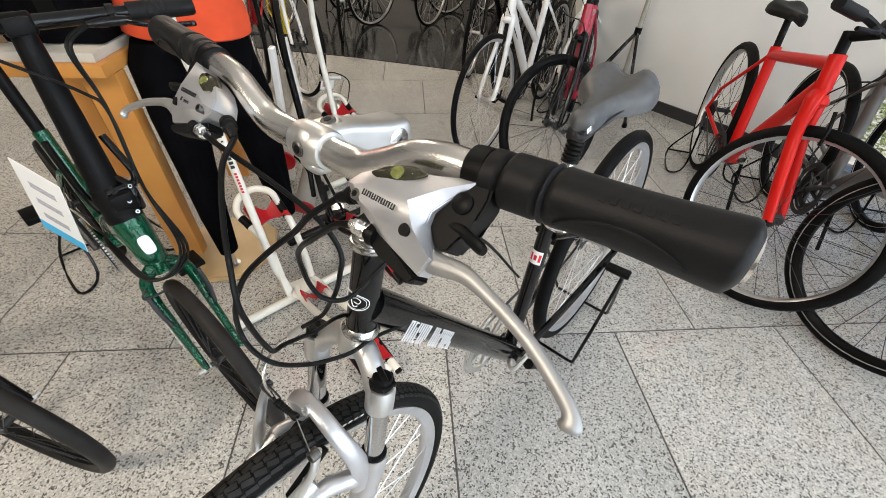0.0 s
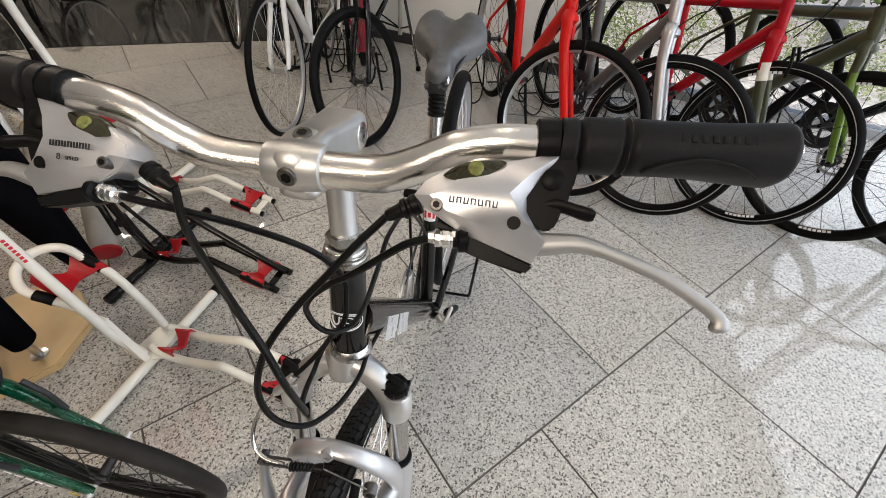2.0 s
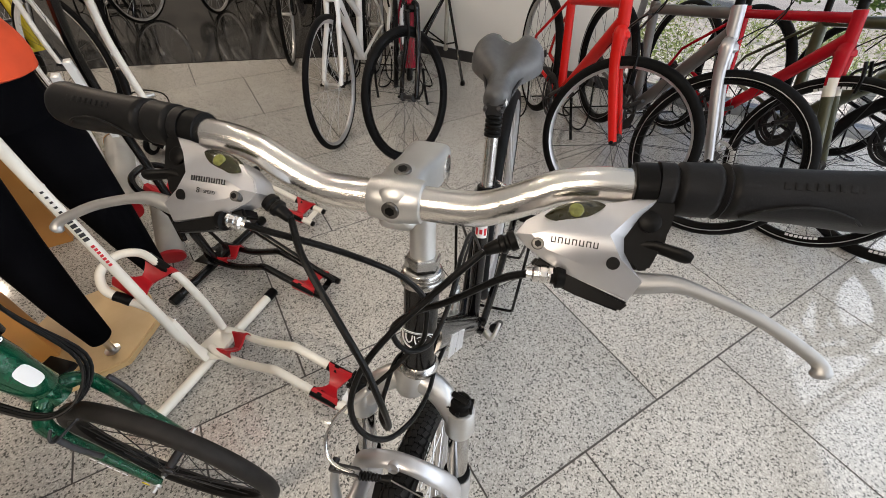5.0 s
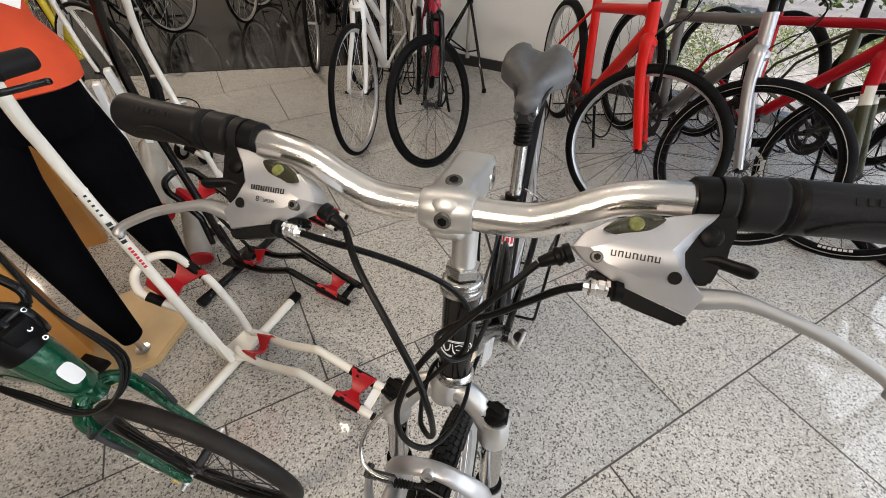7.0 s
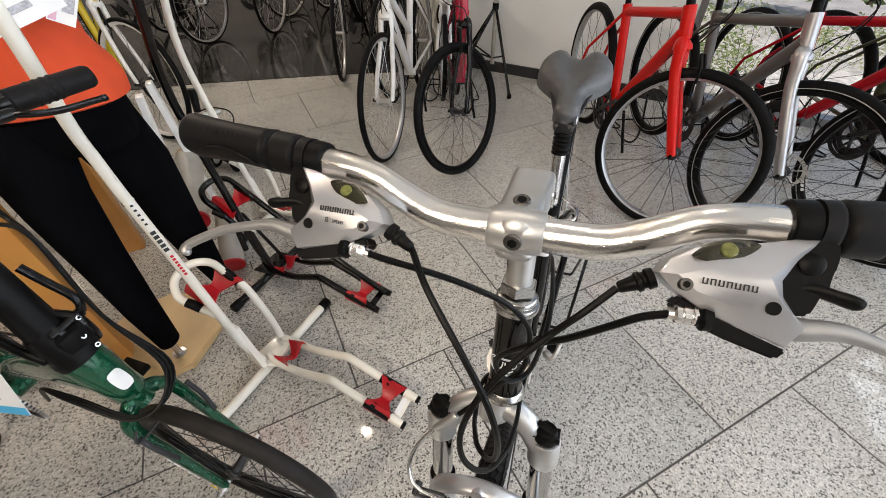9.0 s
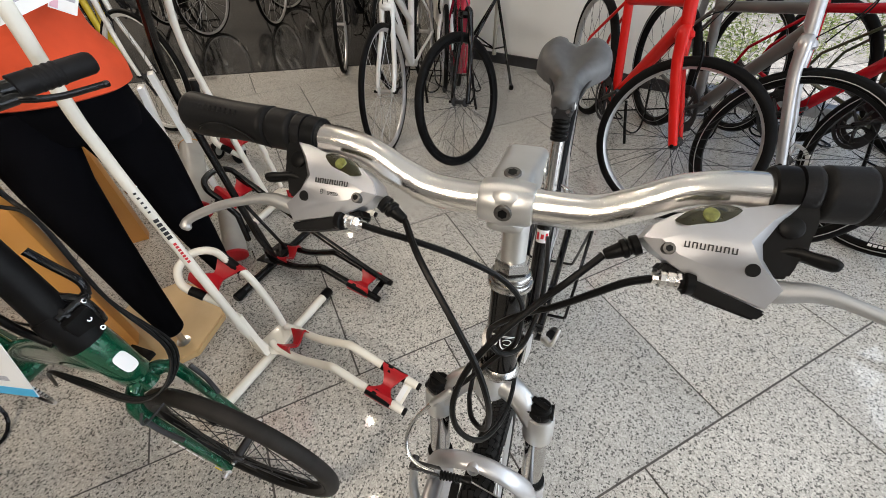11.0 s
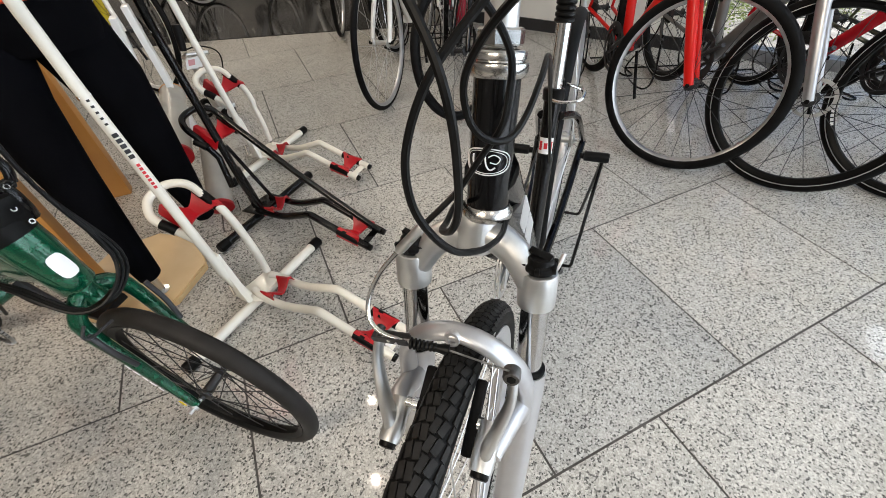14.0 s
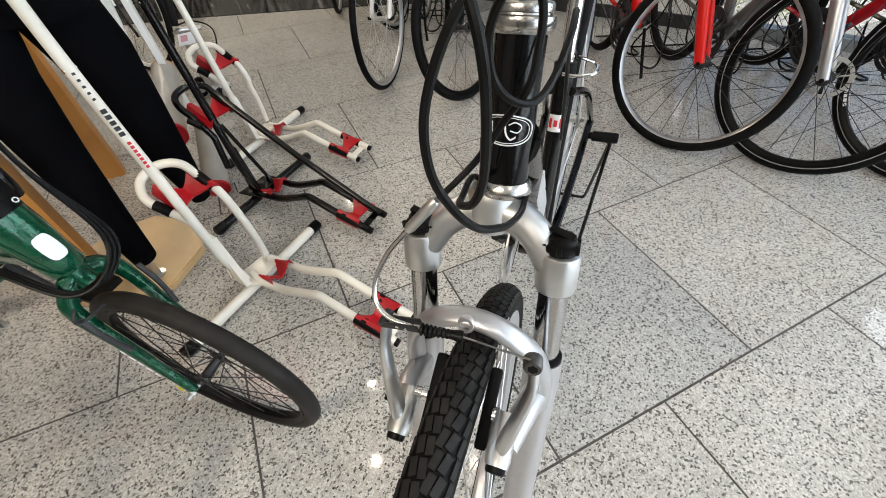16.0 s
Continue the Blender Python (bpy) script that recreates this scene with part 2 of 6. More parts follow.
def drawn_metal(name, col, rough, scale):
    """Polished metal with fine draw lines along the local y axis."""
    m = mat(name, col, rough, 1.0)
    nt = m.node_tree
    b = nt.nodes["Principled BSDF"]
    tc = nt.nodes.new("ShaderNodeTexCoord")
    mp = nt.nodes.new("ShaderNodeMapping")
    mp.inputs["Scale"].default_value = scale
    nt.links.new(tc.outputs["Object"], mp.inputs["Vector"])
    n = nt.nodes.new("ShaderNodeTexNoise")
    n.inputs["Scale"].default_value, n.inputs["Detail"].default_value, n.inputs["Roughness"].default_value = 1.0, 5, 0.7
    nt.links.new(mp.outputs[0], n.inputs["Vector"])
    bp = nt.nodes.new("ShaderNodeBump")
    bp.inputs["Strength"].default_value, bp.inputs["Distance"].default_value = 0.42, 0.0008
    nt.links.new(n.outputs[0], bp.inputs["Height"])
    nt.links.new(bp.outputs[0], b.inputs["Normal"])
    mr = nt.nodes.new("ShaderNodeMapRange")
    mr.inputs["To Min"].default_value, mr.inputs["To Max"].default_value = rough * 0.6, rough * 1.5
    nt.links.new(n.outputs[0], mr.inputs[0])
    nt.links.new(mr.outputs[0], b.inputs["Roughness"])
    return m


M_BAR = drawn_metal("drawn_polished_aluminium", (0.83, 0.81, 0.775), 0.19, (260, 5, 260))
M_BOLT = mat("dark_steel_bolt", (0.13, 0.125, 0.12), 0.42, 1.0, noise_scale=200, spread=0.3)
M_CHROME = mat("dark_chrome", (0.50, 0.50, 0.50), 0.1, 1.0, noise_scale=25, spread=0.05)
M_SATIN = mat("satin_aluminium", (0.64, 0.64, 0.63), 0.40, 1.0, noise_scale=40, spread=0.06, rough_var=0.08, bump=0.05, bump_scale=900)
M_HEADSET = mat("brushed_headset_steel", (0.50, 0.49, 0.47), 0.24, 1.0, noise_scale=60, spread=0.08, rough_var=0.1)
M_LEVER = mat("blasted_aluminium", (0.40, 0.40, 0.395), 0.48, 0.9, noise_scale=60, spread=0.05, bump=0.1, bump_scale=1500)
M_SILVER = mat("silver_paint", (0.56, 0.56, 0.575), 0.36, 0.8, 0.2, noise_scale=60, spread=0.04)
M_RIM = mat("machined_rim", (0.62, 0.62, 0.62), 0.38, 1.0, noise_scale=30, spread=0.1)
M_STEEL = mat("spoke_steel", (0.6, 0.6, 0.6), 0.3, 1.0)
M_DARKMETAL = mat("dark_metal", (0.045, 0.045, 0.048), 0.42, 0.7, noise_scale=50)
M_BLACKP = mat("black_plastic", (0.004, 0.004, 0.0042), 0.42, noise_scale=50, spread=0.2, spec=0.12)
M_GLOSSBLACK = mat("gloss_black_paint", (0.003, 0.003, 0.0033), 0.14, coat=0.25, spec=0.25)
M_CABLE = mat("cable_housing", (0.004, 0.004, 0.004), 0.42, noise_scale=30, spec=0.16)
M_SADDLE = mat("saddle_vinyl", (0.075, 0.077, 0.08), 0.42, noise_scale=60, spread=0.15, bump=0.2, bump_scale=1200)
M_SADDLE2 = mat("black_saddle", (0.008, 0.008, 0.008), 0.5, noise_scale=40, spec=0.15)
M_RED = mat("red_paint", (0.62, 0.012, 0.008), 0.28, coat=0.05, spec=0.25, noise_scale=5, spread=0.05)
M_CRIMSON = mat("crimson_paint", (0.42, 0.006, 0.014), 0.27, coat=0.05, spec=0.22, noise_scale=5, spread=0.06)
M_MAGENTA = mat("raspberry_paint", (0.36, 0.009, 0.034), 0.25, coat=0.25, noise_scale=5, spread=0.06)
M_WHITE = mat("white_paint", (0.83, 0.82, 0.79), 0.28, coat=0.3, noise_scale=8, spread=0.04)
M_GREEN = mat("metallic_green_paint", (0.002, 0.080, 0.038), 0.18, 0.4, coat=0.7, noise_scale=80, spread=0.25)
M_OLIVE = mat("olive_paint", (0.05, 0.055, 0.025), 0.3, coat=0.4, noise_scale=8)
M_LIMEP = mat("lime_paint", (0.12, 0.22, 0.02), 0.3, coat=0.4, noise_scale=8)
M_GREY = mat("grey_paint", (0.14, 0.135, 0.13), 0.35, 0.3, noise_scale=8)
M_YELLOW = mat("yellow_paint", (0.75, 0.58, 0.03), 0.25, coat=0.4, noise_scale=8, spread=0.05)
M_STANDWHITE = mat("cream_white_enamel", (0.80, 0.765, 0.675), 0.30, coat=0.25, noise_scale=10, spread=0.06, rough_var=0.08)
M_REDPAD = mat("red_plastic", (0.42, 0.006, 0.012), 0.36, noise_scale=30, spread=0.08)
M_WOOD = two_tone("orange_wood", (0.50, 0.21, 0.045), (0.60, 0.28, 0.07), 6, 0.35, 0.05)
M_BIRCH = two_tone("birch_ply", (0.56, 0.37, 0.17), (0.64, 0.45, 0.23), 9, 0.4, 0.05)
M_CLOTH_O = mat("orange_cloth", (0.60, 0.062, 0.014), 0.85, noise_scale=12, spread=0.12, bump=0.3, bump_scale=700)
M_CLOTH_B = mat("black_cloth", (0.0022, 0.0023, 0.0032), 0.9, spec=0.04, noise_scale=12, spread=0.3, bump=0.3, bump_scale=900)
M_PAPER = mat("white_card", (0.8, 0.8, 0.79), 0.6, noise_scale=10, spread=0.03)
M_BLUE = mat("blue_print", (0.05, 0.42, 0.72), 0.5, noise_scale=10, spread=0.05)
M_INK = mat("black_print", (0.015, 0.015, 0.016), 0.5)
M_REDINK = mat("red_print", (0.6, 0.02, 0.03), 0.5)
M_PRINT = mat("grey_print", (0.42, 0.42, 0.46), 0.6, noise_scale=300, spread=0.3)
M_DECALW = mat("white_decal", (0.8, 0.8, 0.8), 0.35)
M_AMBER = mat("amber_window", (0.022, 0.020, 0.006), 0.12, coat=0.2, noise_scale=90, spread=0.4)
M_DIAL = mat("dull_green_dial", (0.16, 0.17, 0.045), 0.25, coat=0.4, noise_scale=300, spread=0.3)
M_WALL2 = mat("dark_grey_wall_paint", (0.16, 0.155, 0.15), 0.7, noise_scale=2, spread=0.05)


# ---- large structure ----
TILE = 0.6
WALL_A, WALL_D = V(0.78, 2.83, 0), V(0.572, -0.820, 0)


def wall_point(s, z=0.0, off=0.0):
    """A point s metres along the slanting outer wall, off metres outside it."""
    return WALL_A + WALL_D * s + V(0.820, 0.572, 0) * off + V(0, 0, z)


def slab_between(bm, a, b, z0, z1, thick, mi=0):
    """An upright wall piece between two ground points, thickness to the outside."""
    a, b = Vector(a), Vector(b)
    d = (b - a).normalized()
    n = V(-d.y, d.x, 0)
    c = (a + b) / 2 + n * thick / 2
    m = Matrix((( d.x, n.x, 0, 0), (d.y, n.y, 0, 0), (0, 0, 1, 0), (0, 0, 0, 1)))
    return box(bm, (c.x, c.y, (z0 + z1) / 2), ((b - a).length, thick, z1 - z0), m, 0.0, mi)


ROOM_H = 3.1
CORNER, SIDE_D, SIDE_N = wall_point(4.14), V(-0.722, -0.692, 0), V(0.692, -0.722, 0)


def side_point(s, z=0.0, off=0.0):
    """A point s metres along the second glass wall from the corner, off metres outside it."""
    return CORNER + SIDE_D * s + SIDE_N * off + V(0, 0, z)


ROOM = [wall_point(-0.3, 0, 0.12), CORNER + V(0.17, 0.0, 0), side_point(5.75, 0, 0.12), V(-4.8, -4.8, 0), V(-4.8, 7.1, 0), V(2.1, 7.1, 0)]


def room_slab(z0, z1):
    bm = bmesh.new()
    lo = [bm.verts.new((p.x, p.y, z0)) for p in ROOM]
    hi = [bm.verts.new((p.x, p.y, z1)) for p in ROOM]
    bm.faces.new(lo)
    bm.faces.new(hi[::-1])
    for i in range(len(ROOM)):
        bm.faces.new((lo[i], lo[(i + 1) % len(ROOM)], hi[(i + 1) % len(ROOM)], hi[i]))
    return bm


floor = link("floor", room_slab(-0.10, -0.0019), M_JOINT, smooth=False)
tagged(floor, "speckled grey polished granite tile floor in running bond", "floor", kind="structure")
ceiling = link("ceiling", room_slab(ROOM_H, ROOM_H + 0.2), M_CEIL, smooth=False)
tagged(ceiling, "plain white ceiling", "ceiling", kind="structure")
wall_white = link("wall_white", slab_between(bmesh.new(), wall_point(1.42), wall_point(-0.25), 0, ROOM_H, -0.15), M_WALL)
tagged(wall_white, "plain white painted wall beside the window", "wall", kind="structure")
baseboard = link("baseboard", slab_between(bmesh.new(), wall_point(1.415, 0, -0.012), wall_point(-0.25, 0, -0.012), 0.0, 0.075, -0.012), M_BASEB)
tagged(baseboard, "low dark stone baseboard under the white wall", "baseboard", kind="structure")
wall_return = link("wall_return", slab_between(bmesh.new(), wall_point(-0.25), (1.9, 7.0, 0), 0, ROOM_H, -0.15), M_WALL)
tagged(wall_return, "plain white wall running back", "wall", kind="structure")
wall_far = link("wall_far", slab_between(bmesh.new(), (2.5, 6.9, 0), (-6.4, 6.9, 0), 0, ROOM_H, -0.15), M_WALL2)
tagged(wall_far, "plain grey far wall", "wall", kind="structure")
wall_west = link("wall_west", slab_between(bmesh.new(), (-4.6, 7, 0), (-4.6, -5, 0), 0, ROOM_H, -0.15), M_WALL2)
tagged(wall_west, "plain grey side wall", "wall", kind="structure")
wall_south = link("wall_south", slab_between(bmesh.new(), (-5, -4.6, 0), (-0.9, -4.6, 0), 0, ROOM_H, -0.15), M_WALL2)
tagged(wall_south, "plain grey wall behind", "wall", kind="structure")

# dark polished stone area with a gently curved front edge
bm = bmesh.new()
edge = smooth_path([(-4.5, 3.95, 0), (-2.6, 3.82, 0), (-1.4, 3.58, 0), (-0.9, 3.43, 0), (-0.24, 3.21, 0), (0.35, 2.98, 0), (0.62, 2.88, 0)], 5)
loop = [(p.x, p.y) for p in edge] + [(1.85, 6.88), (-4.5, 6.88)]
lo = [bm.verts.new((x, y, 0.0)) for x, y in loop]
hi = [bm.verts.new((x, y, 0.006)) for x, y in loop]
bm.faces.new(hi)
bm.faces.new(lo[::-1])
for i in range(len(loop)):
    bm.faces.new((lo[i], lo[(i + 1) % len(loop)], hi[(i + 1) % len(loop)], hi[i]))
dark_floor = link("floor_dark", bm, M_DARKSTONE, smooth=False)
tagged(dark_floor, "dark polished stone floor area with a curved edge", "floor", kind="structure")


# ---- bicycles ----
def tyre_profile(w, h, knob=0.0):
    return [(h * math.sin(a) * 1.0, w * math.cos(a)) for a in [2 * math.pi * k / 12 for k in range(12)]]


def wheel(parent, R, hubs, name, tyre=0.014, rim_h=0.013, rim_mat=None, tyre_mat=None, spoke_mat=None, spokes=24, seg=56, stripe=None, flange=0.021, narrow=1.0):
    """A spoked wheel round the local y axis, under parent; matrix hubs puts it in place."""
    rim_mat, tyre_mat, spoke_mat = rim_mat or M_BLACKP, tyre_mat or M_RUBBER, spoke_mat or M_DARKMETAL
    bm = bmesh.new()
    lathe(bm, (0, -0.05, 0), (0, 0.05, 0), [(0.05 + (q - 0.05) * narrow, r) for q, r in ((0, 0.006), (0.008, 0.007), (0.012, flange * 0.95), (0.018, flange), (0.024, flange * 0.52), (0.076, flange * 0.52), (0.082, flange), (0.088, flange * 0.95), (0.092, 0.007), (0.1, 0.006))], 16)
    w = part(name, bm, spoke_mat if spoke_mat is not M_STEEL else M_SATIN, parent)
    w.matrix_basis = hubs
    part("tyre", torus(bmesh.new(), R - tyre, tyre_profile(tyre, tyre), seg), tyre_mat, w)
    Ri = R - 2 * tyre - rim_h + 0.006
    hw = tyre * 0.85
    part("rim", torus(bmesh.new(), Ri, [(0, -hw * 0.6), (rim_h, -hw), (rim_h, hw), (0, hw * 0.6), (-0.003, 0)], seg), rim_mat, w)
    bm = bmesh.new()
    for i in range(spokes):
        a = 2 * math.pi * i / spokes
        s = 1 if i % 2 else -1
        a2 = a + (0.7 if (i // 2) % 2 else -0.7)
        sweep(bm, [(0.95 * flange * math.cos(a2), 0.035 * narrow * s, 0.95 * flange * math.sin(a2)), (Ri * math.cos(a), 0.003 * s, Ri * math.sin(a))], 0.0011, 4, False)
    part("spokes", bm, spoke_mat, w)
    if stripe:
        bm = bmesh.new()
        for sd in (-1, 1):
            torus(bm, R - tyre * 1.25, [(-0.0013, sd * tyre * 0.92), (0.0013, sd * tyre * 0.92), (0.0013, sd * (tyre * 1.0 + 0.0008)), (-0.0013, sd * (tyre * 1.0 + 0.0008))], seg)
        part("sidewall_stripe", bm, stripe, w)
    return w


def saddle_mesh(L=0.26, W=0.15, T=0.05, nose=0.019, channel=0.006, notch=0.0):
    """A padded saddle: nose at +x, tail at -x, top near z = 0; a channel runs down the middle."""
    bm = bmesh.new()
    nx, ny = 24, 19
    rows = []
    for i in range(nx + 1):
        t = i / nx
        x = L * (0.5 - t)
        w = nose + (W / 2 - nose) * (0.5 - 0.5 * math.cos(math.pi * min(1, max(0, (t - 0.34) / 0.42)))) * (1 if t < 0.84 else math.cos((t - 0.84) * 6.2))
        if t < 0.07:
            w *= math.sqrt(max(0.08, t / 0.07))
        z = 0.014 * t - 0.012 * math.sin(math.pi * t) - (0.014 * (1 - t / 0.12) ** 2 if t < 0.12 else 0) - (0.016 * ((t - 0.86) / 0.14) ** 2 if t > 0.86 else 0)
        row = []
        for k in range(ny):
            a = math.pi * k / (ny - 1)
            c, s = math.cos(a), math.sin(a)
            dip = math.exp(-(c / 0.24) ** 2) * min(1, max(0, (t - 0.25) * 2.4))
            lobe = 0.35 * channel * math.exp(-((abs(c) - 0.55) / 0.3) ** 2) * min(1, max(0, (t - 0.5) * 4))
            row.append(bm.verts.new((x + notch * dip * max(0, (t - 0.75) / 0.25), w * math.copysign(abs(c) ** 0.75, c), z + lobe - T * (1 - s ** 0.6) * (0.55 + 0.35 * t) - channel * dip)))
        rows.append(row)
    for i in range(nx):
        for k in range(ny - 1):
            bm.faces.new((rows[i][k], rows[i][k + 1], rows[i + 1][k + 1], rows[i + 1][k]))
    bm.faces.new(rows[0])
    bm.faces.new(rows[-1][::-1])
    for i in range(nx):
        bm.faces.new((rows[i][0], rows[i + 1][0], rows[i + 1][-1], rows[i][-1]))
    return bm


def bicycle(label, front, heading, steer, R, paint, fork_paint=None, tyre=0.014, rim=None, stripe=None, spoke=None, bar="flat", susp=False, step=False,
            cranks=None, seat=True, group="bicycles on display", wb=1.0, fork_r=0.018, tube_r=0.021, size=1.0, rotor=False, band=None, rim_h=0.013, fork_tip=None, head_paint=None, fork_band=None):
    """A bicycle whose front wheel touches the floor at front; heading and steer in degrees."""
    fork_paint = fork_paint or paint
    ang = radians(71)
    ax = V(-math.cos(ang), 0, math.sin(ang))
    fwd = V(math.sin(ang), 0, math.cos(ang))
    hub0 = V(0, 0, R)
    foot = hub0 - fwd * 0.042
    S = Matrix.Translation(foot) @ Matrix.Rotation(radians(steer), 4, ax) @ Matrix.Translation(-foot)
    dz = R - (S @ hub0).z
    shift = S @ hub0
    base = Matrix.Translation((front[0], front[1], 0)) @ Matrix.Rotation(radians(heading), 4, "Z") @ Matrix.Translation((-shift.x, -shift.y, 0))
    b = thing("bicycle", label, "bicycle", base, group)
    crown = foot + ax * (R + 0.075)
    ht0, ht1 = crown + ax * 0.01, crown + ax * (0.13 * size)
    rear = V(-wb, 0, R)
    bb = V(-wb + 0.42, 0, R - 0.06)
    st_ax = V(-math.cos(radians(73)), 0, math.sin(radians(73)))
    seat_top = bb + st_ax * 0.46 * size
    bm = bmesh.new()
    if head_paint:
        part("head_tube", tube([ht0, ht1], tube_r * 1.02, 14), head_paint, b)
    else:
        sweep(bm, [ht0, ht1], tube_r, 12)
    tt = (bb + st_ax * (0.22 if step else 0.43 * size))
    sweep(bm, [ht1 - ax * 0.025, tt], tube_r * 0.85, 10)
    sweep(bm, [ht0 + ax * 0.035, bb], tube_r * 1.15, 10)
    sweep(bm, [bb, seat_top], tube_r * 0.9, 10)
    lathe(bm, bb - V(0, 0.035, 0), bb + V(0, 0.035, 0), [(0, 0.021), (0.07, 0.021)], 12)
    for s in (-1, 1):
        sweep(bm, [bb + V(0, 0.025 * s, 0), rear + V(0.32, 0.045 * s, -0.02), rear + V(0, 0.062 * s, 0)], 0.009, 8)
        sweep(bm, [seat_top - st_ax * 0.04 + V(0, 0.018 * s, 0), rear + V(0.05, 0.055 * s, 0.12), rear + V(0, 0.062 * s, 0)], 0.0075, 8)
    fr = part("frame", bm, paint, b)
    bm = bmesh.new()
    fs = 0.030 + tyre
    if susp:
        for s in (-1, 1):
            sweep(bm, [S @ (hub0 + V(0, fs * s, 0)), S @ (hub0 + ax * 0.22 + V(0, fs * s, 0) - fwd * 0.0)], 0.019, 10)
            sweep(bm, [S @ (hub0 + ax * 0.2 + V(0, fs * s, 0)), S @ (crown + fwd * 0.03 + V(0, fs * s, 0))], 0.014, 10)
        sweep(bm, [S @ (crown + fwd * 0.03 + V(0, -fs, 0)), S @ (crown + fwd * 0.015), S @ (crown + fwd * 0.03 + V(0, fs, 0))], 0.02, 8)
    else:
        for s in (-1, 1):
            lo = max(0.6, (tyre + 0.012) / fs)
            pts = smooth_path([S @ (crown + V(0, fs * 0.30 * s, 0) + ax * 0.016), S @ (crown + V(0, fs * 0.58 * s, 0) + ax * 0.002), S @ (crown + V(0, fs * lo * s, 0) - ax * 0.035), S @ (crown + V(0, fs * (lo + 0.06) * s, 0) - ax * 0.11),
                               S @ (hub0 + ax * 0.12 - fwd * 0.018 + V(0, fs * 0.97 * s, 0)), S @ (hub0 + V(0, fs * s, 0))], 4)
            n = len(pts)
            cut = 12 if fork_tip else n - 1
            rad = [fork_r * (1.0 - 0.30 * max(0, i - 4) / (n - 5)) for i in range(n)]
            sweep(bm, pts[:cut + 1], rad[:cut + 1], 12, flat=0.78, up=(1, 0, 0))
            if fork_band:
                part("fork_band", sweep(bmesh.new(), pts[cut - 1:cut + 2], [r * 1.035 for r in rad[cut - 1:cut + 2]], 12, flat=0.78, up=(1, 0, 0)), fork_band, b, "cream band on the fork blade")
            if fork_tip:
                part("fork_tip", sweep(bmesh.new(), pts[cut - 1:], [r * 1.02 for r in rad[cut - 1:]], 12, flat=0.78, up=(1, 0, 0)), fork_tip, b)
        lathe(bm, S @ (crown - ax * 0.022), S @ (crown + ax * 0.012), [(0, 0.022), (0.010, 0.034), (0.026, 0.032), (0.034, tube_r)], 16)
    part("fork", bm, fork_paint, b)
    wheel(b, R, S @ Matrix.Translation(hub0), "front_wheel", tyre, rim_h, rim_mat=rim, stripe=stripe, spoke_mat=spoke)
    wheel(b, R, Matrix.Translation(rear), "rear_wheel", tyre, rim_h, rim_mat=rim, stripe=stripe, spoke_mat=spoke)
    if rotor:
        bm = bmesh.new()
        torus(bm, 0.060, [(-0.006, -0.0009), (0.006, -0.0009), (0.006, 0.0009), (-0.006, 0.0009)], 32)
        rm = S @ Matrix.Translation(hub0 + V(0, 0.040, 0))
        bmesh.ops.transform(bm, matrix=rm, verts=bm.verts[:])
        disc = part("brake_rotor", bm, M_SATIN, b, "silver disc brake rotor")
        for k in range(6):
            a = 2 * math.pi * k / 6
            part("rotor_arm", tube([rm @ V(0, 0, 0), rm @ V(0.058 * math.cos(a + 0.5), 0, 0.058 * math.sin(a + 0.5))], 0.003, 5), M_SATIN, disc)
        bm = bmesh.new()
        box(bm, S @ (hub0 + V(-0.045, 0.046, 0.060)), (0.030, 0.026, 0.050), Matrix.Rotation(radians(-35), 4, "Y"), 0.006)
        part("brake_caliper", bm, M_BLACKP, b)
    else:
        for s in (-1, 1):
            bm = bmesh.new()
            sweep(bm, smooth_path([S @ (hub0 + ax * (R - 0.055) + fwd * 0.03 + V(0, 0.036 * s, 0)), S @ (hub0 + ax * (R - 0.01) + fwd * 0.038 + V(0, 0.046 * s, 0)), S @ (hub0 + ax * (R + 0.045) + fwd * 0.03 + V(0, 0.036 * s, 0))], 3), 0.006, 6)
            part("brake_arm", bm, M_BLACKP, b)
    if band:
        bm = bmesh.new()
        for k in range(4):
            a0 = k * math.pi / 2 + 0.3
            for s in (-1, 1):
                for i in range(7):
                    a = a0 + 0.055 * i
                    m = Matrix.Rotation(-a, 4, "Y") @ Matrix.Translation((R - 2 * tyre - 0.006, s * tyre * 0.80, 0)) @ Matrix.Rotation(0.3 * s, 4, "Z")
                    box(bm, (0, 0, 0), (0.010, 0.0014, 0.012), S @ Matrix.Translation(hub0) @ m)
        tagged(part("rim_decal", bm, band, b, "white rim decals"), kind="stuff")
    bm = bmesh.new()
    sweep(bm, [S @ (hub0 - V(0, fs + 0.018, 0)), S @ (hub0 + V(0, fs + 0.018, 0))], 0.0075, 8)
    sweep(bm, smooth_path([S @ (hub0 + V(0, fs + 0.014, 0)), S @ (hub0 + V(-0.02, fs + 0.026, 0.02)), S @ (hub0 + V(-0.045, fs + 0.022, 0.05))], 3), 0.005, 6)
    part("axle_lever", bm, M_BLACKP, b)
    bm = bmesh.new()
    sweep(bm, smooth_path([bb + V(-0.02, 0.075, -0.03), bb + V(0.02, 0.085, -0.14), bb + V(0.05, 0.10, -R + 0.08)], 3), 0.008, 6)
    part("kickstand", bm, M_BLACKP, b)
    # stem, bar, grips, levers
    stem_top = ht1 + ax * 0.05
    bc = stem_top + fwd * 0.075 + ax * 0.01
    bm = bmesh.new()
    sweep(bm, [S @ (ht1 + ax * 0.002), S @ (stem_top + ax * 0.015)], 0.016, 10)
    sweep(bm, [S @ stem_top, S @ bc], 0.015, 10)
    part("stem", bm, M_BLACKP, b)
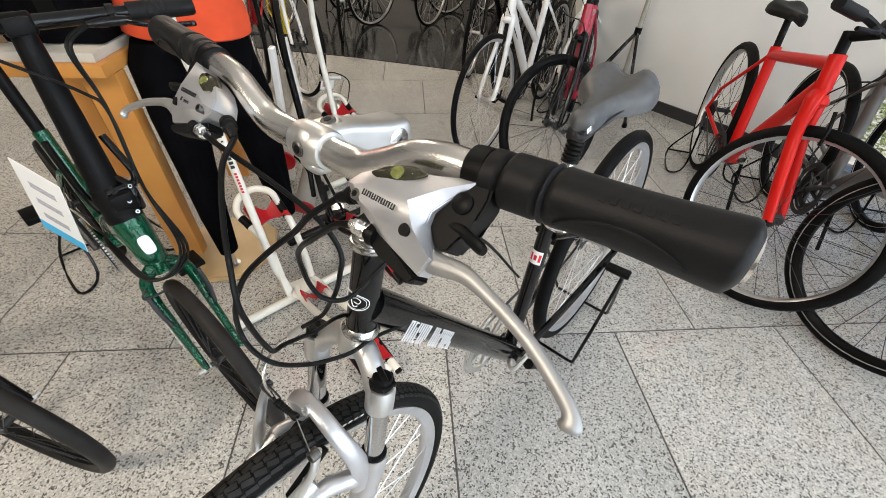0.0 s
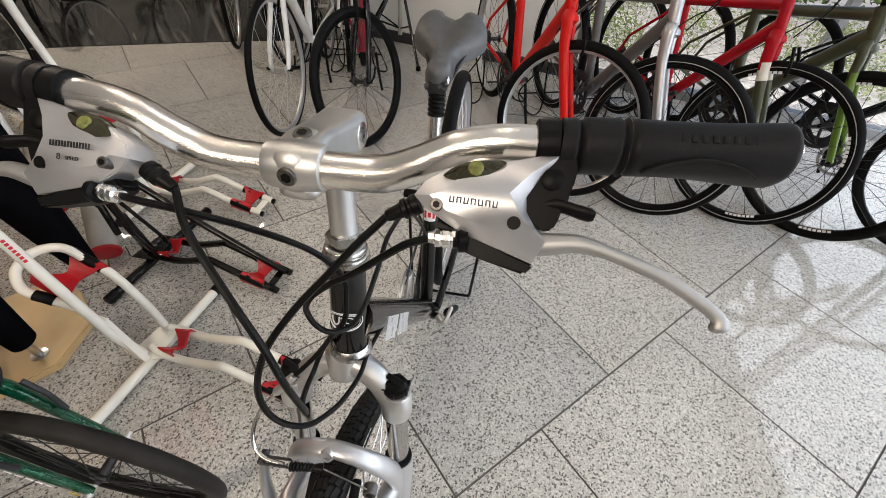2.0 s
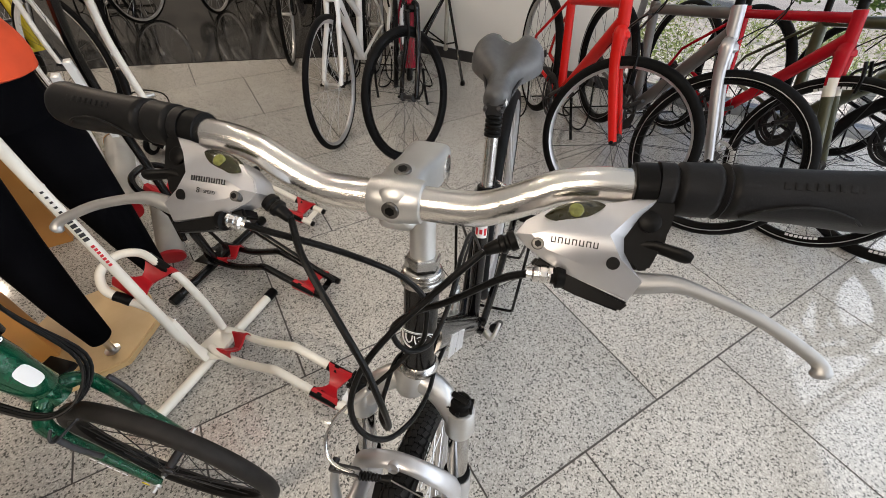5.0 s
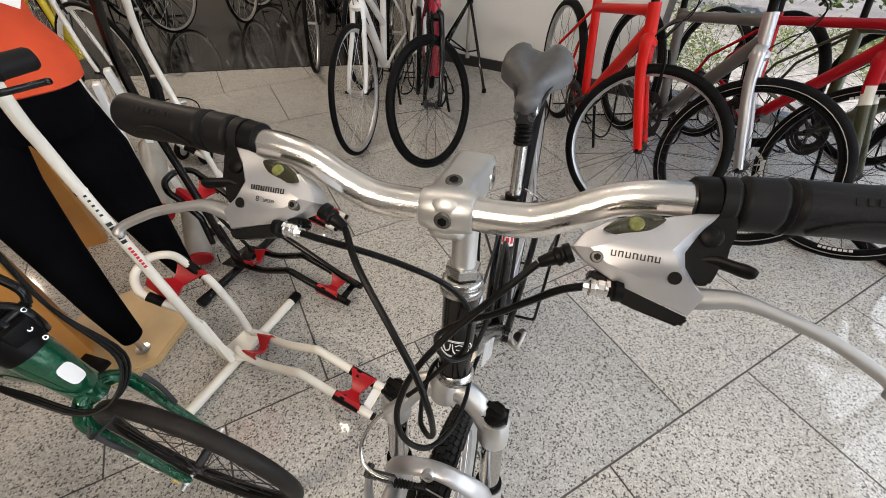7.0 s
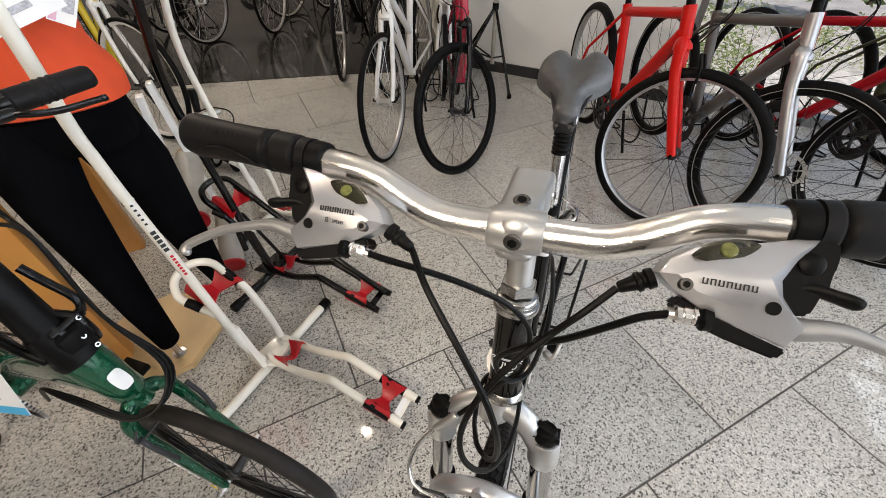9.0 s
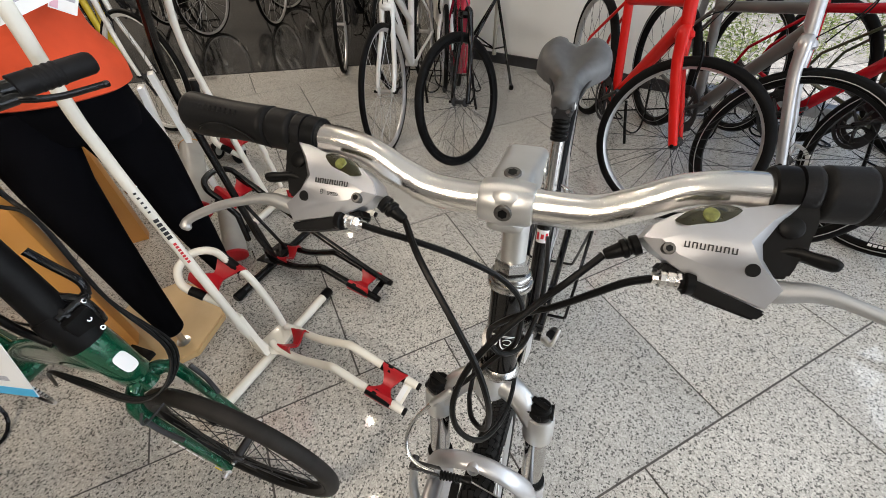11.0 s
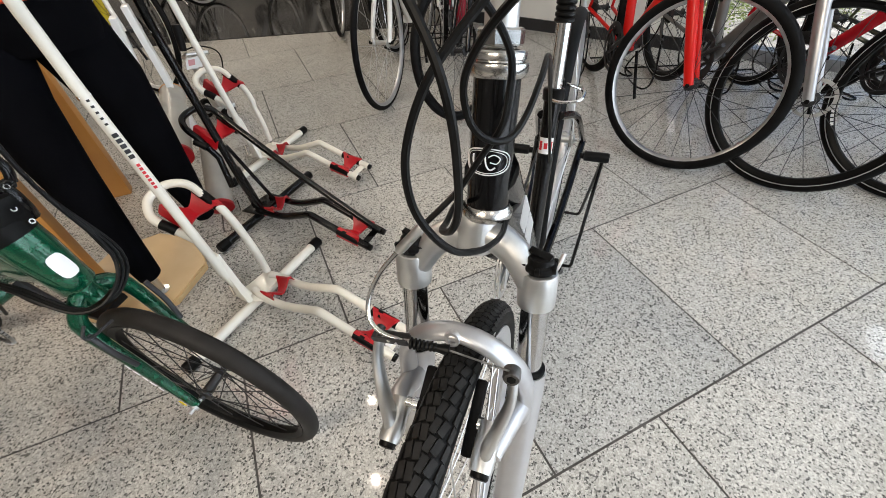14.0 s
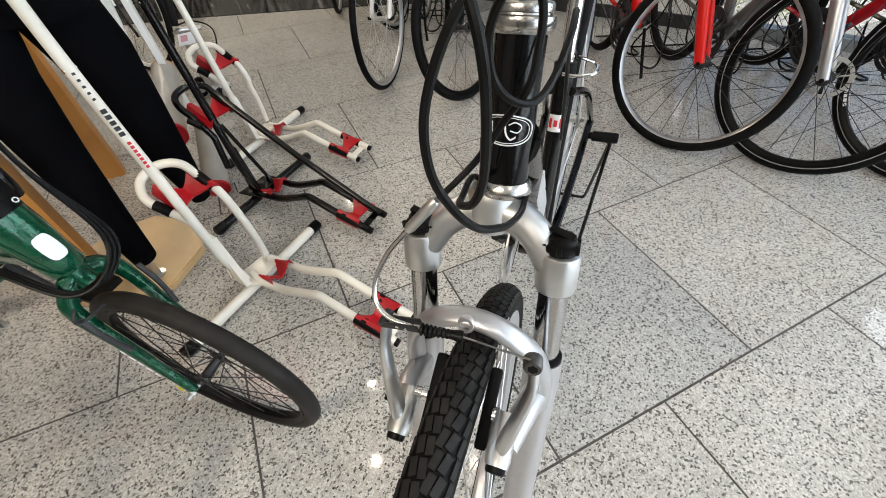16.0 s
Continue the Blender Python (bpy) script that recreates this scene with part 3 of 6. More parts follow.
    if bar == "drop":
        bm = bmesh.new()
        for s in (-1, 1):
            pts = smooth_path([bc, bc + V(0, 0.15 * s, 0), bc + V(0.03, 0.205 * s, 0), bc + V(0.1, 0.21 * s, -0.03), bc + V(0.085, 0.215 * s, -0.11), bc + V(-0.03, 0.22 * s, -0.135)], 5)
            sweep(bm, [S @ p for p in pts], 0.015, 8)
        part("handlebar", bm, M_BLACKP, b)
    else:
        pts = smooth_path([bc + V(-0.03, -0.29, 0.012), bc + V(-0.012, -0.14, 0.012), bc, bc + V(-0.012, 0.14, 0.012), bc + V(-0.03, 0.29, 0.012)], 4)
        part("handlebar", tube([S @ p for p in pts], 0.011, 8), M_BLACKP, b)
        for s in (-1, 1):
            g = tube([S @ (bc + V(-0.017, 0.17 * s, 0.012)), S @ (bc + V(-0.031, 0.3 * s, 0.012))], 0.0165, 10)
            part("grip", g, M_GRIP, b)
            lv = tube(smooth_path([S @ (bc + V(0.02, 0.13 * s, 0.0)), S @ (bc + V(0.045, 0.17 * s, -0.01)), S @ (bc + V(0.03, 0.26 * s, -0.02))], 4), 0.006, 6)
            part("brake_lever", lv, M_BLACKP, b)
    if seat:
        sp = seat_top + st_ax * 0.1
        part("seatpost", tube([seat_top - st_ax * 0.03, sp], 0.0135, 10), M_BLACKP, b)
        sd = part("saddle", saddle_mesh(0.27, 0.145), M_SADDLE2, b)
        sd.matrix_basis = Matrix.Translation(sp + V(0.01, 0, 0.045))
    bm = bmesh.new()
    torus(bm, 0.085, [(-0.006, -0.052), (0.008, -0.052), (0.008, -0.048), (-0.006, -0.048)], 32)
    torus(bm, 0.074, [(-0.016, -0.046), (0.006, -0.046), (0.006, -0.043), (-0.016, -0.043)], 32)
    torus(bm, 0.106, [(-0.014, -0.060), (0.004, -0.060), (0.004, -0.057), (-0.014, -0.057)], 32)
    bmesh.ops.translate(bm, verts=bm.verts[:], vec=bb)
    for k in range(5):
        a = 2 * math.pi * k / 5
        sweep(bm, [bb + V(0, -0.05, 0), bb + V(0.082 * math.cos(a), -0.05, 0.082 * math.sin(a))], 0.007, 6)
    part("crankset", bm, cranks or M_DARKMETAL, b)
    for s, a in ((-1, 0.6), (1, 0.6 + math.pi)):
        tip = bb + V(0.17 * math.cos(a), 0.065 * s, 0.17 * math.sin(a))
        part("crank_arm", tube([bb + V(0, 0.06 * s, 0), tip], [0.012, 0.009], 8), cranks or M_DARKMETAL, b)
        part("crank_bolt", lathe(bmesh.new(), bb + V(0, 0.066 * s, 0), bb + V(0, s, 0), [(0, 0.010), (0.004, 0.010), (0.005, 0.007)], 12), M_BLACKP, b)
    bm = bmesh.new()
    for dz2 in (1, -1):
        sweep(bm, [bb + V(0, -0.05, 0.088 * dz2), rear + V(0, -0.045, 0.036 * dz2)], 0.0035, 4)
    part("chain", bm, M_DARKMETAL, b)
    bm = bmesh.new()
    lathe(bm, rear - V(0, 0.052, 0), rear - V(0, 0.03, 0), [(0, 0.022), (0.004, 0.03), (0.012, 0.038), (0.022, 0.045)], 20)
    sweep(bm, [rear + V(0.0, -0.06, -0.02), rear + V(0.03, -0.06, -0.08), rear + V(0.06, -0.055, -0.11)], 0.008, 6)
    part("derailleur", bm, M_DARKMETAL, b)
    bm = bmesh.new()
    sweep(bm, smooth_path([S @ (bc + V(0.02, -0.12, 0)), S @ (bc + V(0.09, -0.06, -0.03)), S @ (bc + V(0.08, 0.0, -0.1)), ht0 + V(0.035, 0.01, 0.03), bb + V(0.06, 0.01, 0.08)], 5), 0.0024, 5)
    sweep(bm, smooth_path([S @ (bc + V(0.02, 0.12, 0)), S @ (bc + V(0.08, 0.08, -0.02)), S @ (bc + V(0.07, 0.02, -0.1)), S @ (crown + fwd * 0.05)], 5), 0.0024, 5)
    part("brake_cable", bm, M_CABLE, b)
    return b


def wire_stand(front, heading, R=0.32, wb=1.0):
    """A bent black wire stand that holds a rear wheel."""
    m = Matrix.Translation((front[0], front[1], 0)) @ Matrix.Rotation(radians(heading), 4, "Z") @ Matrix.Translation((-wb, 0, 0))
    st = thing("bicycle_stand", "bent black wire bicycle stand clipped to a rear wheel", "bicycle stand", m, "wire bicycle stands")
    for s in (-1, 1):
        pts = [(0.0, 0.075 * s, R + 0.01), (-0.03, 0.085 * s, 0.2), (-0.10, 0.16 * s, 0.012), (0.16, 0.18 * s, 0.008), (0.13, 0.10 * s, 0.03), (0.06, 0.085 * s, 0.24)]
        part("wire_leg", tube(smooth_path(pts, 5), 0.005, 6), M_GLOSSBLACK, st)
    part("cross_wire", tube([(-0.10, -0.16, 0.012), (-0.10, 0.16, 0.012)], 0.005, 6), M_GLOSSBLACK, st)
    return st


# ---- window wall and the garden outside ----
M_FRAME = mat("window_frame_metal", (0.35, 0.35, 0.35), 0.4, 0.8, noise_scale=20)
M_GLASS = bpy.data.materials.new("window_glass")
M_GLASS.use_nodes = True
_b = M_GLASS.node_tree.nodes["Principled BSDF"]
_b.inputs["Transmission Weight"].default_value = 1.0
_b.inputs["Roughness"].default_value = 0.0
_b.inputs["IOR"].default_value = 1.45


def glass_wall(name, label, at, stops):
    """A floor-length window along at(s), with a slim post at each stop."""
    win = thing(name, label, "window", kind="structure")
    first, last = stops[0], stops[-1] + 0.04
    for s0 in stops:
        part("window_frame", slab_between(bmesh.new(), at(s0 + 0.04), at(s0), 0, ROOM_H, -0.07), M_FRAME, win)
    part("window_sill", slab_between(bmesh.new(), at(last), at(first), 0, 0.06, -0.09), M_FRAME, win)
    part("window_head", slab_between(bmesh.new(), at(last), at(first), 2.92, ROOM_H, -0.09), M_FRAME, win)
    for s0, s1 in zip(stops, stops[1:]):
        gl = part("pane", slab_between(bmesh.new(), at(s1, 0, 0.03), at(s0 + 0.04, 0, 0.03), 0.06, 2.92, -0.008), M_GLASS, win)
        gl.visible_shadow = False


glass_wall("window_1", "floor-length shop window with slim metal frames", wall_point, (1.42, 2.75, 4.08))
glass_wall("window_2", "second floor-length shop window meeting the first at a corner", side_point, (0.0, 1.85, 3.7, 5.55))
ground = link("ground", box(bmesh.new(), (6, 2, -0.30), (90, 90, 0.1)), mat("outdoor_paving", (0.55, 0.54, 0.52), 0.8, noise_scale=3, spread=0.2, bump=0.3, bump_scale=60))
tagged(ground, "pale outdoor paving beyond the window", "ground", kind="structure")
bed = link("planting_bed", slab_between(bmesh.new(), wall_point(9.0, 0, 0.35), wall_point(0.2, 0, 0.35), -0.25, -0.02, -2.6), mat("pale_gravel", (0.58, 0.56, 0.52), 0.9, noise_scale=25, spread=0.35, bump=0.6, bump_scale=80))
tagged(bed, "pale gravel planting bed along the window", "planting bed", kind="structure")


def leafy(name, label, n, s_range, o_range, z_top, col, seed, size=(0.03, 0.07), dome=True):
    """Low garden plants: many small bent leaves."""
    rnd = random.Random(seed)
    bm = bmesh.new()
    clumps = [(rnd.uniform(*s_range), rnd.uniform(*o_range), rnd.uniform(0.12, 0.3)) for _ in range(70)]
    for i in range(n):
        s, o, r = rnd.choice(clumps)
        a, q = rnd.uniform(0, 6.28), rnd.random() ** 0.5
        c = wall_point(s + r * q * math.cos(a), 0, o + r * q * math.sin(a))
        c.z = max(-0.01, z_top * (1 - q * q) * rnd.uniform(0.2, 1.0)) if dome else z_top * rnd.random()
        L = rnd.uniform(*size)
        w = L * rnd.uniform(0.10, 0.28)
        d = V(rnd.uniform(-1, 1), rnd.uniform(-1, 1), rnd.uniform(-0.1, 1.0)).normalized()
        u = d.cross(V(rnd.uniform(-1, 1), rnd.uniform(-1, 1), rnd.uniform(-1, 1))).normalized()
        v0, v1, v2, v3 = (bm.verts.new(p) for p in (c, c + d * L * 0.5 + u * w, c + d * L - V(0, 0, L * 0.2), c + d * L * 0.5 - u * w))
        bm.faces.new((v0, v1, v2, v3))
    ob = link(name, bm, col, smooth=False)
    return tagged(ob, label, "plants", kind="stuff")


def leaf_mat(name, a, b):
    m = mat(name, a, 0.5)
    nt = m.node_tree
    g = nt.nodes.new("ShaderNodeNewGeometry")
    r = nt.nodes.new("ShaderNodeValToRGB")
    r.color_ramp.elements[0].color, r.color_ramp.elements[1].color = (*a, 1), (*b, 1)
    nt.links.new(g.outputs["Random Per Island"], r.inputs[0])
    nt.links.new(r.outputs[0], nt.nodes["Principled BSDF"].inputs["Base Color"])
    return m


leafy("ground_cover", "low green ground cover plants outside the window", 15000, (-0.2, 6.0), (0.45, 2.8), 0.22, leaf_mat("leaf_green", (0.14, 0.22, 0.05), (0.42, 0.48, 0.19)), 3, (0.02, 0.05))
# the taller leaves are an addition that blocks the bright paving behind
leafy("leaf_screen", "added taller green leaf screen hiding bright paving beyond the planting bed", 13000, (-1.0, 9.0), (3.4, 4.4), 1.1, leaf_mat("leaf_screen_green", (0.05, 0.12, 0.02), (0.22, 0.34, 0.07)), 5, (0.06, 0.13), False)


# ---- the bicycle that the camera studies ----
HEAD = 225.6
main_m = Matrix.Translation((-0.775, 0.085, 0)) @ Matrix.Rotation(radians(HEAD), 4, "Z") @ Matrix.Translation((0, 0.040, 0)) @ Matrix.Rotation(radians(2.3), 4, "X")
AX = V(-0.275, 0, 0.961)          # steering axis, upwards
FW = V(0.961, 0, 0.275)
CROWN = V(0.012, 0, 0.728)


def bars(bm, origin, along, up, n, w, h, gap, thick=0.0006):
    """A row of n plain bars that stands in for lettering."""
    along, up = Vector(along).normalized(), Vector(up).normalized()
    nrm = along.cross(up)
    m = Matrix((along, up, nrm)).transposed().to_4x4()
    for i in range(n):
        c = Vector(origin) + along * (i * (w + gap))
        box(bm, c, (w, h, thick), m)
    return bm


def lettering(name, text, size, m, mat_, parent, extrude=0.0002):
    cu = bpy.data.curves.new(name, "FONT")
    cu.body, cu.size, cu.extrude, cu.align_x, cu.align_y = text, size, extrude, "CENTER", "CENTER"
    tmp = bpy.data.objects.new(name, cu)
    me = bpy.data.meshes.new_from_object(tmp)
    bpy.data.objects.remove(tmp)
    me.materials.append(mat_)
    ob = new(name, me)
    ob.parent = parent
    ob.matrix_basis = m
    return ob


def bolt(name, at, way, r, mat_, parent, h=0.003):
    """A socket-head bolt; its hollow is a black hexagon standing in for shade."""
    way = Vector(way).normalized()
    bm = bmesh.new()
    a = Vector(at)
    lathe(bm, a - way * 0.004, a + way, [(0, r), (0.004 + h * 0.7, r), (0.004 + h, r * 0.86), (0.004 + h, r * 0.5)], 16)
    b = part(name, bm, mat_, parent)
    # no real recess: the dark inside is a black hexagon on the head
    bm = bmesh.new()
    lathe(bm, a, a + way, [(h - 0.0010, r * 0.56), (h + 0.0003, r * 0.56)], 6)
    part("socket", bm, M_BLACKP, b)
    return b


mb = thing("city_bicycle", "black city bicycle with polished aluminium bar and suspension fork", "bicycle", main_m)

# frame
BB = V(-0.405, 0, 0.285)
SEAT_T = V(-0.497, 0, 0.665)
REAR = V(-0.885, 0, 0.345)
ht_a, ht_b = CROWN + AX * 0.046, CROWN + AX * 0.150
bm = bmesh.new()
sweep(bm, [ht_a, ht_b], 0.0180, 20)
sweep(bm, [CROWN + AX * 0.074 - FW * 0.005, BB], [0.0235, 0.027], 16)
sweep(bm, [BB - V(-0.005, 0, 0.02), SEAT_T], 0.0165, 16)
lathe(bm, BB - V(0, 0.036, 0), BB + V(0, 0.036, 0), [(0, 0.022), (0.072, 0.022)], 16)
for s in (-1, 1):
    sweep(bm, smooth_path([BB + V(-0.01, 0.028 * s, 0), V(-0.6, 0.045 * s, 0.30), REAR + V(0, 0.065 * s, 0)], 4), 0.010, 8)
    sweep(bm, smooth_path([SEAT_T + V(0.01, 0.018 * s, -0.05), V(-0.66, 0.045 * s, 0.53), REAR + V(0, 0.065 * s, 0)], 4), 0.008, 8)
part("frame", bm, M_GLOSSBLACK, mb)
bm = bmesh.new()
dt_d = (BB - (CROWN + AX * 0.062)).normalized()
dt_n = V(0, 1, 0).cross(dt_d).normalized()
for s in (-1, 1):
    p0 = CROWN + AX * 0.062 + dt_d * 0.075 + V(0, 0.0245 * s, 0)
    for i in range(12):
        if i == 5:
            continue
        for k, hh in ((-1, 0.030), (1, 0.030 - 0.008 * (i % 3))):
            box(bm, p0 + dt_d * (0.0125 * i + 0.0031 * k) + dt_n * (0.5 * (0.030 - hh) * (-1) ** i) + V(0, 0.00003 * i * s, 0), (0.0016, 0.0016, hh), Matrix((dt_d, V(0, 1, 0), dt_n)).transposed().to_4x4())
        box(bm, p0 + dt_d * (0.0125 * i) + dt_n * 0.0135 * (-1) ** (i // 2) + V(0, 0.00003 * i * s, 0), (0.0060, 0.0015, 0.0017), Matrix((dt_d, V(0, 1, 0), dt_n)).transposed().to_4x4())
tagged(part("brand_lettering", bm, M_DECALW, mb, "white lettering bars"), kind="stuff")
# badge on the head tube: an oval outline and strokes
bm = bmesh.new()
bc = CROWN + AX * 0.088


def on_head(th, hh):
    return bc + AX * hh + 0.0187 * (FW * math.cos(th) + V(0, 1, 0) * math.sin(th))


# oval outline, a thin inner line and the emblem's strokes
for grow, wide in ((1.0, 0.00055), (0.86, 0.0003)):
    sweep(bm, [on_head(1.12 * grow * math.cos(a), 0.0105 * grow * math.copysign(abs(math.sin(a)) ** 0.8, math.sin(a))) for a in [2 * math.pi * i / 44 for i in range(45)]], wide, 5)
for pts_, wd in (([(-0.62, 0.005), (-0.60, -0.001), (-0.42, -0.0045), (-0.22, -0.001), (-0.16, 0.006)], 0.00075), ([(-0.05, 0.006), (0.02, -0.002), (0.20, -0.006), (0.42, -0.004)], 0.0007),
                 ([(0.10, 0.004), (0.34, 0.006), (0.60, 0.003), (0.46, -0.001), (0.18, 0.000)], 0.0005)):
    sweep(bm, smooth_path([on_head(*q) for q in pts_], 4), wd, 5)
part("head_badge", bm, M_DECALW, mb, "white oval head badge")
# flag sticker on the seat tube
st_d = (SEAT_T - BB).normalized()
st_f = V(0, 1, 0).cross(st_d).normalized()
fl = BB + st_d * 0.285
for nm, w0, w1, h0, h1, mm in (("sticker", -0.9, 0.9, -0.016, 0.016, M_DECALW), ("flag_bar", -0.78, -0.42, -0.009, 0.009, M_REDINK), ("flag_bar", 0.42, 0.78, -0.009, 0.009, M_REDINK), ("flag_leaf", -0.2, 0.2, -0.006, 0.006, M_REDINK)):
    bm = bmesh.new()
    n = 8
    r = 0.0168 if nm == "sticker" else 0.0171
    vs = [[bm.verts.new(fl + st_d * h + r * (st_f * math.cos(w0 + (w1 - w0) * i / n) + V(0, 1, 0) * math.sin(w0 + (w1 - w0) * i / n))) for h in (h0, h1)] for i in range(n + 1)]
    for i in range(n):
        bm.faces.new((vs[i][0], vs[i + 1][0], vs[i + 1][1], vs[i][1]))
    part(nm, bm, mm, mb)

# headset, quill stem
bm = bmesh.new()
lathe(bm, ht_a - AX * 0.010, ht_b, [(0, 0.0215), (0.003, 0.0225), (0.006, 0.0225), (0.011, 0.0190)], 24)
part("lower_cup", bm, M_HEADSET, mb)
bm = bmesh.new()
lathe(bm, ht_b - AX * 0.002, ht_b + AX, [(0, 0.0190), (0.002, 0.0212), (0.004, 0.0222), (0.0085, 0.0224), (0.0100, 0.0218), (0.0108, 0.0190), (0.0118, 0.0188), (0.0125, 0.0200), (0.0165, 0.0202), (0.0180, 0.0192), (0.0192, 0.0165)], 40)
part("upper_cup", bm, M_HEADSET, mb, "brushed steel headset cup")
bm = bmesh.new()
lathe(bm, ht_b + AX * 0.019, ht_b + AX, [(0, 0.0168), (0.0014, 0.0180), (0.0098, 0.0180), (0.0114, 0.0166), (0.0118, 0.0142)], 6)
part("lock_nut", bm, M_HEADSET, mb, "hexagonal steel lock nut", angle=20)
top = V(-0.052, 0, 0.992)
part("quill", tube([ht_b + AX * 0.02, top], 0.0122, 20), M_SATIN, mb)
bm = bmesh.new()
BC = V(0.008, -0.0008, 1.001)


def loft(bm, secs, p=3.2, seg=28):
    """Rounded box sections along -x: (x, z, half width, half height)."""
    rings = []
    for x, z, w, h in secs:
        ring = []
        for k in range(seg):
            a = 2 * math.pi * k / seg
            c, s = math.cos(a), math.sin(a)
            ring.append(bm.verts.new((x, BC.y + w * math.copysign(abs(c) ** (2 / p), c), z + h * math.copysign(abs(s) ** (2 / p), s))))
        rings.append(ring)
    for r0, r1 in zip(rings, rings[1:]):
        for k in range(seg):
            bm.faces.new((r0[k], r0[(k + 1) % seg], r1[(k + 1) % seg], r1[k]))
    bm.faces.new(rings[0])
    bm.faces.new(rings[-1][::-1])
    return bm


loft(bm, [(0.004, 1.001, 0.0158, 0.0150), (-0.010, 1.000, 0.0160, 0.0150), (-0.022, 0.9975, 0.0160, 0.0150), (-0.036, 0.9925, 0.0166, 0.0156), (-0.050, 0.988, 0.0175, 0.0160), (-0.060, 0.986, 0.0182, 0.0160), (-0.076, 0.984, 0.0184, 0.0150), (-0.0795, 0.9835, 0.0180, 0.0144), (-0.081, 0.983, 0.0165, 0.0130)], 5, 40)
part("stem", bm, M_SATIN, mb, "satin cast aluminium stem", angle=50)
bm = bmesh.new()
lathe(bm, BC - V(0, 0.0195, 0), BC + V(0, 1, 0), [(0, 0.0130), (0.0008, 0.0148), (0.0030, 0.0156), (0.010, 0.0164), (0.0195, 0.0168), (0.029, 0.0164), (0.036, 0.0156), (0.0382, 0.0148), (0.039, 0.0130)], 32)
part("bar_clamp", bm, M_SATIN, mb)
bm = bmesh.new()
lathe(bm, BC + V(0.0105, 0, 0.0015), BC + V(1, 0, 0.10), [(0, 0.0150), (0.0022, 0.0132), (0.0040, 0.0096), (0.0048, 0.0078)], 24)
lathe(bm, BC + V(-0.0155, 0, 0.0075), BC + V(-0.0155 + 0.15, 0, 1.0), [(0, 0.0130), (0.0038, 0.0110), (0.0058, 0.0092), (0.0066, 0.0078)], 24)
part("bolt_boss", bm, M_SATIN, mb)
bm = bmesh.new()
loft(bm, [(0.0200, 0.9870, 0.0090, 0.0030), (0.0170, 0.9855, 0.0130, 0.0060), (0.0080, 0.9850, 0.0150, 0.0068), (0.000, 0.9865, 0.0130, 0.0060)], 2.6, 20)
part("clamp_lug", bm, M_SATIN, mb)
bolt("clamp_bolt", BC + V(0.0148, 0, 0.0020), (0.97, 0, 0.10), 0.0064, M_BOLT, mb)
bolt("clamp_bolt", BC + V(-0.0148, 0, 0.0132), (0.15, 0, 1), 0.0064, M_BOLT, mb)
bm = bmesh.new()
lathe(bm, (-0.064, BC.y + 0.0160, 0.984), (-0.064, 1, 0.984), [(0, 0.0112), (0.0030, 0.0112), (0.0036, 0.0100)], 24)
part("stem_pivot", bm, M_ALU, mb)
bolt("pivot_bolt", (-0.064, BC.y + 0.0192, 0.984), (0, 1, 0), 0.0035, M_BOLT, mb, 0.0010)

# handlebar
half = [(0.008, 0.0, 1.001), (0.0085, 0.036, 1.001), (0.0090, 0.060, 1.004), (0.0080, 0.083, 1.0145), (0.0050, 0.105, 1.0258), (0.0030, 0.128, 1.0308), (0.0018, 0.150, 1.0318), (-0.002, 0.21, 1.0340), (-0.008, 0.285, 1.0365)]
pts = smooth_path([V(x, -y, z) for x, y, z in half[:0:-1]] + [V(*p) for p in half], 5)
part("handlebar", tube(pts, [0.0124 - 0.0017 * min(1, max(0, (abs(p.y) - 0.05) / 0.06)) for p in pts], 32), M_BAR, mb, "polished aluminium riser handlebar")


def bar_at(y):
    for a, b in zip(half, half[1:]):
        if a[1] <= y <= b[1]:
            t = (y - a[1]) / (b[1] - a[1])
            return V(*a).lerp(V(*b), t)
    return V(*half[-1])


E1, E2, EN = V(0, 1, 0), V(0.683, 0, -0.730), V(0.730, 0, 0.683)   # along the bar, down the face, out of the face


